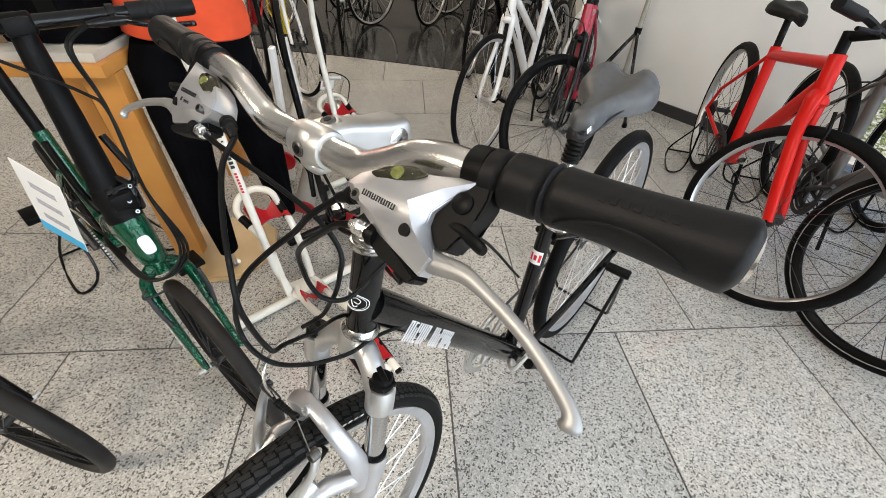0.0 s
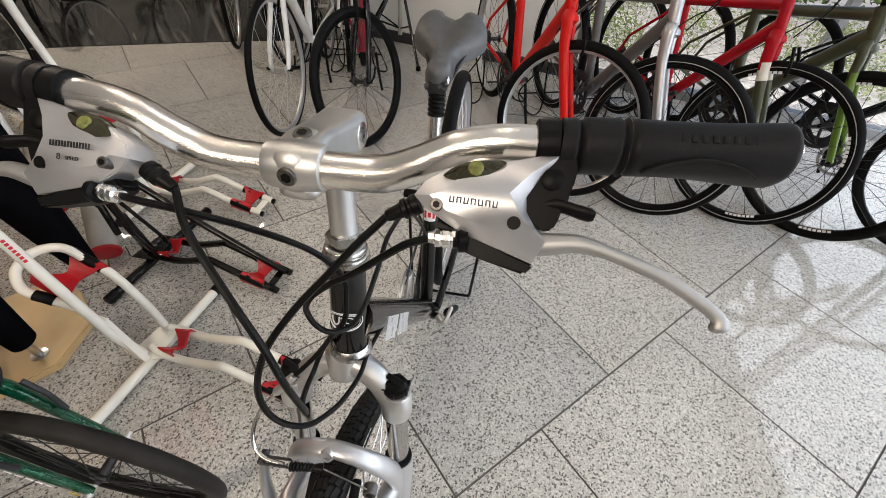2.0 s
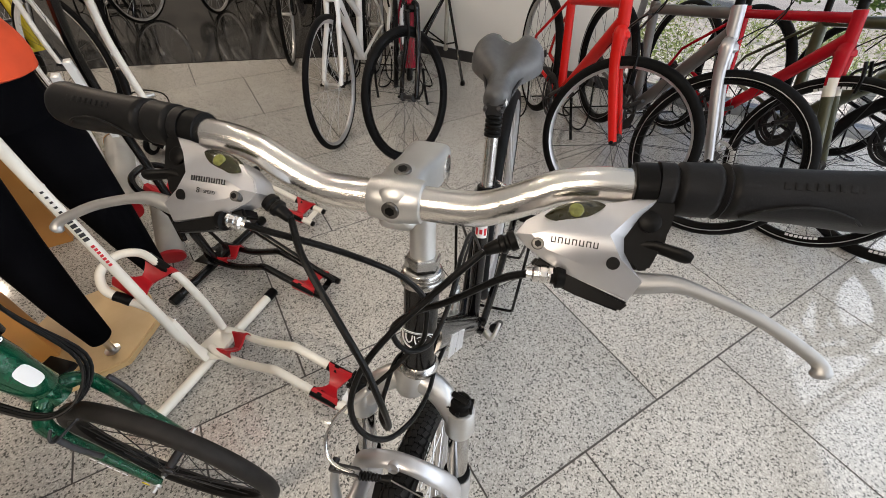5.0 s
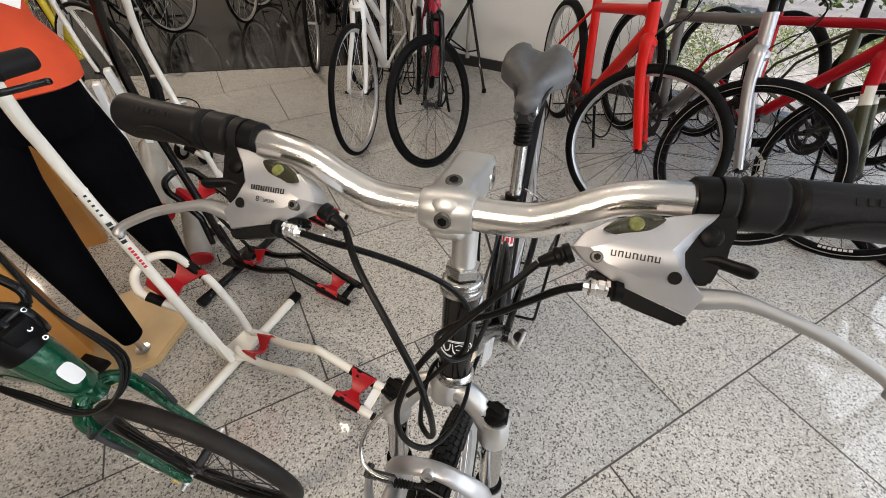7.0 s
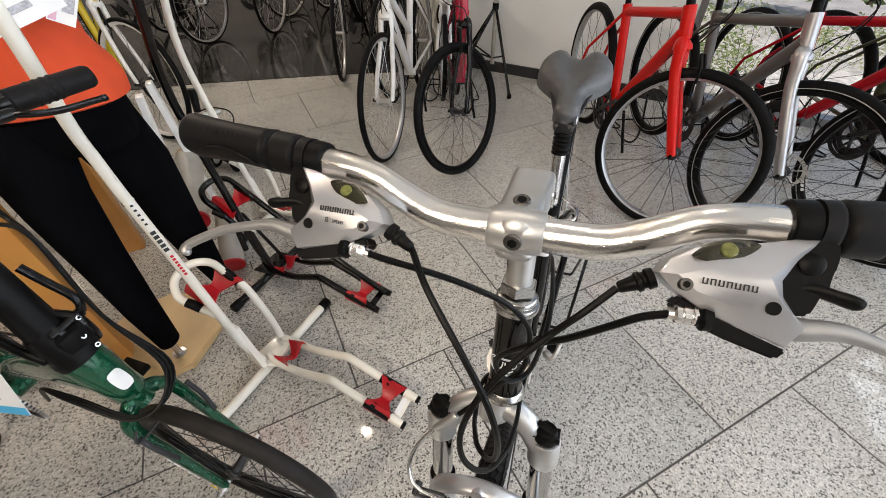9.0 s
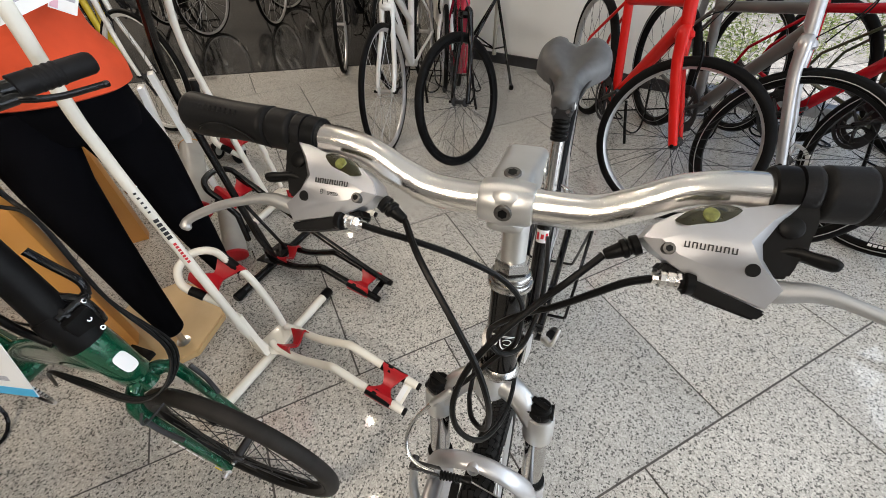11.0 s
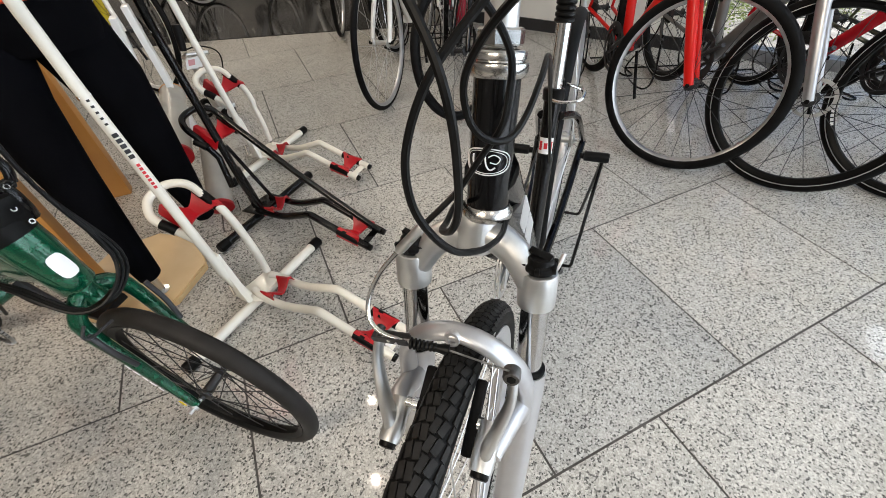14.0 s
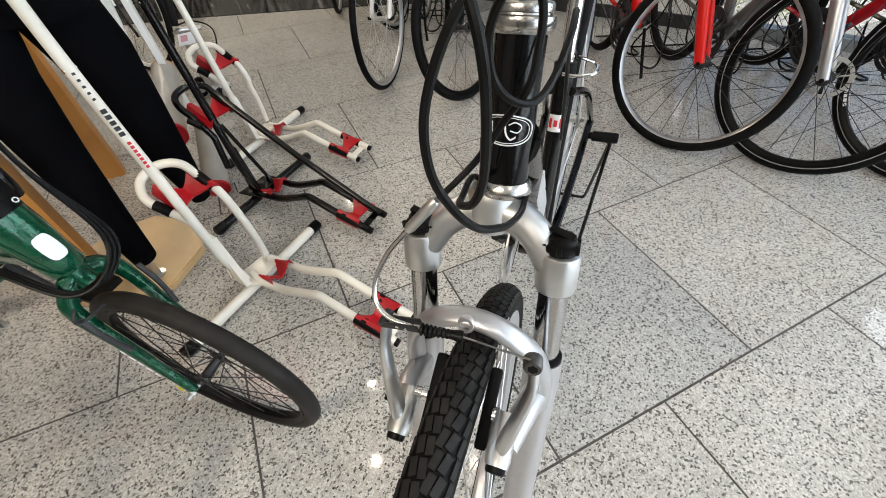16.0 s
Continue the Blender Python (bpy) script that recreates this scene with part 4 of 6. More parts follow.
def grip(s):
    a, b = bar_at(0.160), bar_at(0.285)
    ml = Matrix.Diagonal((1, s, 1, 1))
    bm = bmesh.new()
    n, seg = 60, 28
    rows = []
    for i in range(n + 1):
        t = i / n
        c = a.lerp(b, t)
        row = []
        for k in range(seg):
            ang = 2 * math.pi * k / seg
            r = 0.0150
            if t < 0.07:
                r = 0.0152
            elif t < 0.09:
                r = 0.0128
            elif t < 0.255:
                r = 0.0160
            elif t < 0.275:
                r = 0.0142
            elif t < 0.29:
                r = 0.0165
            elif t < 0.31:
                r = 0.0142
            else:
                q = (t - 0.31) / 0.69
                r = 0.0160 - 0.0012 * math.sin(math.pi * q) + 0.0010 * q
                wing = max(0.0, math.cos(ang - 3.75)) ** 2
                r += wing * 0.0085 * (0.5 - 0.5 * math.cos(math.pi * min(1, q * 1.15)))
            if t > 0.955:
                r *= math.sqrt(max(0.30, 1 - ((t - 0.955) / 0.047) ** 2))
            row.append(bm.verts.new(ml @ (c + r * V(math.sin(ang), 0, math.cos(ang)))))
        rows.append(row)
    for i in range(n):
        for k in range(seg):
            bm.faces.new((rows[i][k], rows[i][(k + 1) % seg], rows[i + 1][(k + 1) % seg], rows[i + 1][k]))
    bm.faces.new(rows[0])
    bm.faces.new(rows[-1][::-1])
    g = part("grip", bm, M_GRIP, mb, "black rubber ergonomic grip", angle=60)
    # moulded brand bars on top, and an arc on the front
    bm = bmesh.new()
    for i in range(8):
        c = a.lerp(b, 0.50 + 0.042 * i) + V(0.0091, 0, 0.0124)
        box(bm, ml @ c, (0.0042, 0.0030, 0.0006), Matrix.Rotation(radians(36), 4, "Y"), 0.0002)
    tagged(part("moulded_mark", bm, M_GRIP, g), kind="stuff")
    bm = bmesh.new()
    arc = []
    for i in range(15):
        q = i / 14
        t = 0.36 + 0.48 * q
        ang = 1.95 - 0.62 * math.sin(math.pi * q) ** 0.7
        arc.append(ml @ (a.lerp(b, t) + 0.0166 * V(math.sin(ang), 0, math.cos(ang))))
    sweep(bm, arc, 0.0009, 5)
    part("moulded_arc", bm, M_GRIP, g)
    return g


def shifter(s):
    """A brake lever and shifter unit; s = 1 on the rider's left."""
    ml = Matrix.Diagonal((1, s, 1, 1))
    B = V(0.0378, 0.0836, 1.0100)

    def P(a, b, n=0.0):
        return ml @ (B + E1 * a + E2 * b + EN * n)

    outline = [(0.001, -0.0014, 0.010), (0.006, -0.010, 0.008), (0.018, -0.0185, 0.006), (0.034, -0.0235, 0.0045), (0.050, -0.0265, 0.002), (0.063, -0.0305, 0.0), (0.0815, -0.0368, -0.003),
               (0.068, -0.020, 0.001), (0.0615, -0.008, 0.004), (0.0625, 0.0, 0.005), (0.068, 0.008, 0.006), (0.0746, 0.0149, 0.0055), (0.0698, 0.0271, 0.001), (0.045, 0.0205, 0.002),
               (0.030, 0.0165, 0.003), (0.018, 0.0105, 0.005), (0.008, 0.005, 0.008)]
    inner = dict(A=(0.010, -0.002, 0.0138), B=(0.026, -0.009, 0.0140), C=(0.0516, -0.0079, 0.0152), D=(0.063, -0.0215, 0.0075), E=(0.060, 0.0045, 0.0120), F=(0.042, 0.0110, 0.0122), G=(0.020, 0.0052, 0.0132), X=(0.035, 0.0, 0.0146))
    bm = bmesh.new()
    ft = [bm.verts.new(P(*q)) for q in outline]
    iv = {k: bm.verts.new(P(*q)) for k, q in inner.items()}
    bk = [bm.verts.new(P(q[0], q[1], -0.012)) for q in outline]
    for fc in ((0, 1, "A"), (1, 2, "B", "A"), (2, 3, "B"), (3, 4, "C", "B"), (4, 5, "D", "C"), (5, 6, "D"), (6, 7, "D"), (7, 8, "C", "D"), (8, 9, "E", "C"), (9, 10, "E"), (10, 11, "E"), (11, 12, "E"), (12, 13, "F", "E"),
               (13, 14, "F"), (14, 15, "G", "F"), (15, 16, "A", "G"), (16, 0, "A"), ("A", "B", "X", "G"), ("B", "C", "X"), ("C", "E", "X"), ("E", "F", "X"), ("F", "G", "X")):
        bm.faces.new([ft[k] if isinstance(k, int) else iv[k] for k in fc])
    n = len(outline)
    for i in range(n):
        j = (i + 1) % n
        bm.faces.new((ft[i], bk[i], bk[j], ft[j]))
    bm.faces.new(bk[::-1])
    rim_edges = [e for e in bm.edges if sum(v in ft for v in e.verts) == 2]
    bmesh.ops.bevel(bm, geom=rim_edges, offset=0.0007, segments=2, affect="EDGES")
    body = part("shifter_body", bm, M_SILVER, mb, "silver brake and shift lever housing", angle=34)
    # gear window
    bm = bmesh.new()
    ring = [P(0.0320 + 0.0165 * math.cos(t), -0.0192 + 0.0060 * math.copysign(abs(math.sin(t)) ** 1.5, math.sin(t)) - 0.34 * (0.0165 * math.cos(t)), 0.0076 - 0.16 * (0.0165 * math.cos(t)) + 0.0030 * math.sin(t)) for t in [2 * math.pi * k / 24 for k in range(24)]]
    c = bm.verts.new(P(0.0320, -0.0194, 0.0102))
    rv = [bm.verts.new(p) for p in ring]
    lo = [bm.verts.new(p - (ml @ EN) * 0.008) for p in ring]
    for i in range(24):
        bm.faces.new((c, rv[i], rv[(i + 1) % 24]))
        bm.faces.new((rv[i], lo[i], lo[(i + 1) % 24], rv[(i + 1) % 24]))
    part("gear_window", bm, M_AMBER, body, "dark amber gear indicator window", angle=60)
    bm = bmesh.new()
    q = P(0.0325, -0.0195, 0.0098)
    lathe(bm, q, q + ml @ (EN - E2 * 0.35), [(-0.001, 0.0042), (0.0004, 0.0042), (0.0009, 0.0036)], 18)
    part("gear_dial", bm, M_DIAL, body, "dull green gear indicator dial")
    bolt("housing_screw", P(0.0143, 0.0026, 0.0120), ml @ EN, 0.0036, M_BOLT, body, 0.0022)
    # solid black disc that gives the screw hole's inner shade by colour
    bm = bmesh.new()
    lathe(bm, P(0.0560, 0.0071, 0.0080), P(0.0560, 0.0071, 1), [(0, 0.0036), (0.0046, 0.0036)], 16)
    part("screw_hole_shade", bm, M_BLACKP, body)
    # brand drawn as a row of small open shapes
    bm = bmesh.new()
    face = Matrix((E1, -E2, EN)).transposed().to_4x4()
    for i in range(7):
        a0 = 0.0222 + 0.0038 * i
        up = -0.0010 + (0.0 if s > 0 else -0.004)
        nn = 0.0157
        for da, db, w, h in ((-0.0010, 0, 0.0006, 0.0034), (0.0010, 0, 0.0006, 0.0034), (0, -0.0014 if i % 2 else 0.0014, 0.0026, 0.0006)) + (((0, 0.0014, 0.0026, 0.0006),) if i in (0, 6) else ()):
            box(bm, P(a0 + da, up + db, nn), (w, h, 0.0006), face)
    tagged(part("brand_mark", bm, M_INK, body), kind="stuff")
    if s < 0:
        fm = Matrix((V(0, 1, 0), -E2, EN)).transposed().to_4x4()
        lettering("gear_count", "8", 0.0052, Matrix.Translation(P(0.0400, 0.0026, 0.0158)) @ fm, M_INK, body)
        lettering("gear_count", "SPEED", 0.0032, Matrix.Translation(P(0.0315, 0.0030, 0.0157)) @ fm, M_INK, body)
    # black lower cover
    bm = bmesh.new()
    low = [(0.016, 0.010), (0.030, 0.0165), (0.045, 0.021), (0.071, 0.0285), (0.066, 0.0345), (0.040, 0.029), (0.020, 0.0225), (0.012, 0.016)]
    a = [bm.verts.new(P(x, y, 0.0020)) for x, y in low]
    b2 = [bm.verts.new(P(x, y, -0.014)) for x, y in low]
    bm.faces.new(a)
    bm.faces.new(b2[::-1])
    for i in range(len(low)):
        bm.faces.new((a[i], b2[i], b2[(i + 1) % len(low)], a[(i + 1) % len(low)]))
    bmesh.ops.bevel(bm, geom=bm.edges[:], offset=0.0015, segments=2, affect="EDGES")
    part("lower_cover", bm, M_BLACKP, mb, "black plastic lever cover")
    # black clamp body and thumb lever
    bm = bmesh.new()
    cl = [(0.054, -0.012), (0.066, -0.024), (0.074, -0.034), (0.081, -0.0375), (0.086, -0.034), (0.0875, -0.026), (0.0865, -0.017), (0.083, -0.009), (0.0815, 0.000), (0.0785, 0.008), (0.072, 0.0095), (0.064, 0.004), (0.058, -0.004)]
    a = [bm.verts.new(P(x, y, -0.0005)) for x, y in cl]
    b2 = [bm.verts.new(P(x, y, -0.020)) for x, y in cl]
    bm.faces.new(a)
    bm.faces.new(b2[::-1])
    for i in range(len(cl)):
        bm.faces.new((a[i], b2[i], b2[(i + 1) % len(cl)], a[(i + 1) % len(cl)]))
    bmesh.ops.bevel(bm, geom=bm.edges[:], offset=0.0015, segments=2, affect="EDGES")
    lathe(bm, ml @ bar_at(0.147), ml @ bar_at(0.160), [(0, 0.0130), (0.001, 0.0142), (0.006, 0.0146), (0.012, 0.0146), (0.013, 0.0125)], 20)
    pv = P(0.0745, -0.0195, -0.0005)
    lathe(bm, pv, pv + ml @ EN, [(0, 0.0062), (0.0015, 0.0062), (0.0022, 0.0052)], 18)
    part("lever_clamp", bm, M_BLACKP, mb, "black lever clamp body")
    part("thumb_lever", tube(smooth_path([P(0.066, -0.002, -0.006), P(0.078, -0.006, -0.003), P(0.090, -0.004, 0.0), P(0.099, -0.002, 0.001)], 5), [0.0060, 0.0048, 0.0046, 0.0046, 0.0044, 0.0044, 0.0042, 0.0042, 0.0042, 0.0042, 0.0044, 0.0046, 0.0046, 0.0044, 0.0042, 0.0030], 10, flat=0.7), M_BLACKP, mb, "black shift thumb lever")
    # brake lever blade
    pts = smooth_path([P(0.058, 0.014, -0.006), P(0.073, 0.0165, -0.003), P(0.093, 0.0135, -0.001), P(0.112, 0.0170, 0.0), P(0.138, 0.0250, 0.0), P(0.159, 0.0355, 0.0), P(0.1700, 0.0430, 0.0), P(0.1725, 0.0500, -0.001)], 5)
    m = len(pts)
    rad = [0.0082 - 0.0044 * min(1, i / (m * 0.40)) for i in range(m)]
    for i in range(m - 6, m):
        rad[i] = 0.0040 + 0.0005 * (i - m + 6) if i < m - 2 else 0.0054 if i == m - 2 else 0.0040
    part("brake_lever", tube(pts, rad, 14, flat=0.72, up=ml @ E2), M_LEVER, mb, "satin aluminium brake lever blade")
    # adjuster barrel and cable boot
    ad = P(0.0265, 0.0195, 0.000)
    adw = (ml @ V(0.12, -1, 0.02)).normalized()
    bm = bmesh.new()
    lathe(bm, ad + (ml @ V(0, 0.006, 0)), ad + (ml @ V(0, 0.006, 0)) + adw, [(0, 0.0070), (0.0045, 0.0074), (0.0055, 0.0050), (0.008, 0.0050)], 18)
    part("adjuster_seat", bm, M_BLACKP, mb)
    bm = bmesh.new()
    prof = [(0, 0.0048), (0.001, 0.0056), (0.003, 0.0056), (0.0035, 0.0050), (0.0045, 0.0056), (0.008, 0.0056), (0.0085, 0.0050), (0.0095, 0.0056), (0.012, 0.0054), (0.013, 0.0038), (0.016, 0.0032)]
    lathe(bm, ad, ad + adw, prof, 12)
    part("adjuster_barrel", bm, M_ALU, mb, "knurled silver cable adjuster", angle=25)
    bt = P(0.002, 0.002, -0.005)
    btw = (ml @ V(0.35, -1, -0.42)).normalized()
    bm = bmesh.new()
    lathe(bm, bt, bt + btw, [(0, 0.0062), (0.004, 0.0066), (0.005, 0.0052), (0.0065, 0.0052), (0.0075, 0.0062), (0.010, 0.0062), (0.011, 0.0048), (0.020, 0.0036), (0.021, 0.0028)], 14)
    part("cable_boot", bm, M_CABLE, mb, "black rubber cable boot")


for s in (1, -1):
    grip(s)
    shifter(s)

# cables: two shift, two brake
for pts in ([(0.042, -0.067, 0.997), (0.066, -0.048, 0.987), (0.090, -0.018, 0.960), (0.104, 0.002, 0.934), (0.112, 0.012, 0.908), (0.110, 0.013, 0.875), (0.105, 0.010, 0.847), (0.099, 0.003, 0.828), (0.086, -0.008, 0.814), (0.068, -0.015, 0.800), (0.048, -0.020, 0.787), (0.000, -0.024, 0.770), (-0.060, -0.020, 0.700)],
            [(0.053, -0.097, 0.996), (0.053, -0.080, 0.993), (0.049, -0.061, 0.986), (0.036, -0.032, 0.965), (0.022, 0.000, 0.935), (0.018, 0.018, 0.905), (0.026, 0.020, 0.880), (0.032, 0.017, 0.862), (0.033, 0.003, 0.838), (0.036, -0.012, 0.812), (0.045, -0.026, 0.796), (0.051, -0.0365, 0.7855)],
            [(0.042, 0.067, 0.997), (0.055, 0.050, 0.982), (0.062, 0.034, 0.963), (0.078, 0.012, 0.940), (0.095, -0.006, 0.915), (0.108, -0.015, 0.885), (0.114, -0.013, 0.858), (0.113, -0.004, 0.836), (0.103, 0.006, 0.815), (0.083, 0.014, 0.798), (0.063, 0.018, 0.785), (0.030, 0.020, 0.768), (0.000, 0.019, 0.762), (-0.050, 0.020, 0.740)],
            [(0.053, 0.097, 0.996), (0.055, 0.082, 0.990), (0.057, 0.066, 0.977), (0.058, 0.045, 0.958), (0.056, 0.028, 0.943), (0.053, 0.010, 0.922), (0.048, -0.002, 0.897), (0.046, 0.000, 0.873), (0.042, 0.010, 0.859), (0.028, 0.022, 0.853), (0.008, 0.029, 0.860), (-0.020, 0.033, 0.874), (-0.080, 0.030, 0.868), (-0.200, 0.022, 0.790), (-0.350, 0.020, 0.600)]):
    part("cable", tube(smooth_path(pts, 7), 0.00245, 8), M_CABLE, mb, "black cable housing")

# suspension fork: it sits a little askew under the frame
LEG = V(0.0225, 0, 0.724)
TWIST = Matrix.Translation((0.05, -0.007, 0.72)) @ Matrix.Rotation(radians(2.5), 4, "X") @ Matrix.Translation((-0.05, 0, -0.72))
HALF = 0.060


def fork_part(name, bm, mat_, label="", angle=40):
    ob = part(name, bm, mat_, mb, label, angle)
    ob.matrix_basis = TWIST
    return ob


bm = bmesh.new()
for s in (-1, 1):
    path = smooth_path([V(0.007, 0.002 * s, 0.747), V(0.010, 0.022 * s, 0.7425), V(0.017, 0.040 * s, 0.731), V(0.0265, (HALF - 0.006) * s, 0.712)], 5)
    n = len(path)
    sweep(bm, path, [0.0150 - 0.0020 * i / (n - 1) for i in range(n)], 18, flat=1.05, up=(0.3, 0, 1))
    a = LEG + V(0, HALF * s, 0)
    lathe(bm, a, a - AX, [(0, 0.0140), (0.0012, 0.0162), (0.004, 0.0170), (0.020, 0.0174), (0.033, 0.0172), (0.0355, 0.0166), (0.0365, 0.0150)], 32)
lathe(bm, CROWN - AX * 0.002, CROWN + AX, [(0, 0.012), (0.004, 0.0185), (0.016, 0.0205), (0.030, 0.0198), (0.038, 0.0196), (0.040, 0.018)], 32)
fork_part("fork_crown", bm, M_SATIN, "satin forged aluminium fork crown")
AXLE = V(0.205, 0, 0.345)
lo_top = LEG - AX * 0.128
for s in (-1, 1):
    a = LEG + V(0, HALF * s, 0)
    bm = bmesh.new()
    lathe(bm, a, a + AX, [(-0.003, 0.0130), (0.002, 0.0130), (0.0030, 0.0146), (0.0045, 0.0150), (0.0075, 0.0146), (0.009, 0.0122), (0.0135, 0.0112), (0.0145, 0.0095)], 28)
    for k in range(6):
        t = k * math.pi / 3
        box(bm, a + AX * 0.006 + 0.0148 * (FW * math.cos(t) + V(0, math.sin(t), 0)), (0.004, 0.004, 0.007), None, 0.001)
    box(bm, a + AX * 0.0150, (0.021, 0.0065, 0.006), Matrix.Rotation(radians(16), 4, "Y") @ Matrix.Rotation(1.2, 4, "Z"), 0.0012)
    fork_part("fork_cap", bm, M_BLACKP, "black preload adjuster cap", 30)
    fork_part("stanchion", tube([a - AX * 0.030, a - AX * 0.150], 0.0128, 24), M_CHROME, "polished fork stanchion")
    bm = bmesh.new()
    t0 = lo_top + V(0, HALF * s, 0)
    dr = AXLE + V(-0.03, 0.053 * s, 0.02)
    sweep(bm, [t0 + AX * 0.012, t0 - AX * 0.012, t0.lerp(dr, 0.5), dr, AXLE + V(0.0, 0.053 * s, 0)], [0.0176, 0.0178, 0.0160, 0.0140, 0.0100], 22)
    # brake boss and its web on the front of the leg
    sweep(bm, [t0 - AX * 0.02 + V(0.006, 0, 0), V(0.120, (HALF - 0.008) * s, 0.620), V(0.148, 0.045 * s, 0.620)], [0.012, 0.011, 0.0095], 14)
    fork_part("lower_leg", bm, M_SILVER, "silver painted fork lower leg")
    bm = bmesh.new()
    lathe(bm, t0 + AX * 0.012, t0 + AX, [(-0.002, 0.0165), (0.003, 0.0165), (0.005, 0.0140)], 20)
    fork_part("wiper_seal", bm, M_BLACKP)
bm = bmesh.new()
half_arch = [V(0.083, 0.0, 0.6935), V(0.0835, 0.021, 0.689), V(0.083, 0.041, 0.673), V(0.080, 0.0555, 0.646), V(0.078, HALF + 0.002, 0.612), V(0.084, HALF, 0.575)]
arch = smooth_path([V(p.x, -p.y, p.z) for p in half_arch[:0:-1]] + half_arch, 6)
n = len(arch)
sweep(bm, arch, [0.0098 + 0.0050 * (abs(2 * i / (n - 1) - 1)) ** 1.6 for i in range(n)], 16, flat=0.62, up=(0.9, 0, 0.25))
fork_part("fork_arch", bm, M_SILVER, "silver fork brace over the tyre")
bm = bmesh.new()
bo = V(0.090, -0.0005, 0.6940)
lathe(bm, bo, bo + V(0.9, 0, 0.45), [(-0.012, 0.0080), (0.002, 0.0074), (0.0035, 0.0066), (0.0035, 0.0040), (0.000, 0.0036)], 18)
fork_part("brace_boss", bm, M_SILVER)

# rim brake
PIV = {-1: V(0.1500, -0.0485, 0.6180), 1: V(0.1530, 0.0380, 0.6300)}
TOPS = {-1: V(0.1010, -0.0700, 0.6940), 1: V(0.1130, 0.0500, 0.7110)}
for s in (-1, 1):
    pv, tp = PIV[s], TOPS[s]
    bm = bmesh.new()
    pts = smooth_path([pv + V(-0.004, 0, -0.014), pv, pv.lerp(tp, 0.35) + V(0.003, 0.003 * s, 0), pv.lerp(tp, 0.70) + V(0.001, 0.006 * s, 0), tp], 5)
    n = len(pts)
    sweep(bm, pts, [0.0112 - 0.0052 * min(1, i / (n * 0.75)) for i in range(n)], 14, flat=0.66, up=(1, 0, 0))
    lathe(bm, pv + V(-0.026, 0, 0.006), pv + V(0.012, 0, -0.003), [(0, 0.010), (0.034, 0.0104), (0.040, 0.0095)], 18)
    part("brake_arm", bm, M_SATIN, mb, "silver rim brake arm")
    bolt("pivot_bolt", pv + V(0.013, 0, -0.003), (1, 0, -0.2), 0.0078, M_BLACKP, mb, 0.005)
    pc = V(0.125, 0.0240 * s - 0.002, 0.632)
    bm = bmesh.new()
    box(bm, pc, (0.011, 0.010, 0.066), Matrix.Rotation(radians(-62), 4, "Y"), 0.003)
    part("brake_pad", bm, M_RUBBER, mb, "black brake pad")
    bm = bmesh.new()
    lathe(bm, pc + V(0.004, 0.004 * s, 0), pc + V(0.004, s, 0), [(0, 0.0064), (0.005, 0.0064), (0.006, 0.0048), (0.012, 0.0046)], 14)
    part("pad_washer", bm, M_ALU, mb)
bm = bmesh.new()
lathe(bm, PIV[-1] + V(-0.012, -0.010, 0.004), PIV[-1] + V(-0.012, -1, 0.004), [(0, 0.0034), (0.010, 0.0034)], 10)
part("spring_screw", bm, M_BLACKP, mb)
part("brake_spring", tube(smooth_path([PIV[-1] + V(-0.014, -0.012, 0.0), PIV[-1] + V(-0.020, -0.016, 0.022), TOPS[-1].lerp(PIV[-1], 0.5) + V(-0.008, -0.014, 0), TOPS[-1].lerp(PIV[-1], 0.3) + V(-0.006, -0.006, 0)], 5), 0.0011, 6), M_BLACKP, mb)
bolt("anchor_bolt", TOPS[1] + V(0.004, 0.000, -0.001), (1, 0.1, 0.25), 0.0068, M_BOLT, mb, 0.006)
bm = bmesh.new()
nz0, nz1 = V(0.0515, -0.0378, 0.7840), V(0.0600, -0.0610, 0.7560)
lathe(bm, nz0, nz1, [(0, 0.0030), (0.002, 0.0042), (0.008, 0.0044), (0.034, 0.0044), (0.0375, 0.0030)], 16)
part("noodle_sleeve", bm, M_SATIN, mb, "silver cable noodle sleeve")
part("noodle", tube(smooth_path([nz1, (0.0720, -0.0760, 0.7370), (0.0860, -0.0835, 0.7180), (0.0980, -0.0800, 0.7050), (0.1055, -0.0660, 0.7000), (0.1080, -0.0450, 0.7000)], 7), 0.0023, 10), M_ALU, mb, "bent silver cable noodle")
bm = bmesh.new()
la, lb = V(0.1035, -0.0710, 0.6945), V(0.1085, -0.0395, 0.7005)
for dx in (-0.0036, 0.0036):
    q = la.lerp(lb, 0.5) + V(dx, 0, 0)
    box(bm, q, (0.0016, (lb - la).length, 0.0075), Matrix.Rotation(radians(11), 4, "X"), 0.0007)
lathe(bm, la - V(0.007, 0, 0), la + V(1, 0, 0), [(0, 0.0042), (0.013, 0.0042), (0.014, 0.0034)], 14)
part("noodle_link", bm, M_DARKMETAL, mb, "dark steel brake link")
for k in range(2):
    bm = bmesh.new()
    q = la.lerp(lb, 0.42 + 0.26 * k) + V(0.0046, 0, 0.0002)
    lathe(bm, q, q + V(1, 0, 0), [(-0.0006, 0.0016), (0.0004, 0.0016)], 10)
    part("link_hole", bm, M_ALU, mb)
bm = bmesh.new()
prof = []
for i in range(8):
    prof += [(0.0034 * i, 0.0034), (0.0034 * i + 0.0011, 0.0052 - 0.0002 * i), (0.0034 * i + 0.0022, 0.0052 - 0.0002 * i)]
be = V(0.1040, -0.0070, 0.6975)
lathe(bm, lb + V(0, 0.001, 0), be, prof + [(0.030, 0.0048), (0.034, 0.0046), (0.0345, 0.0012)], 14)
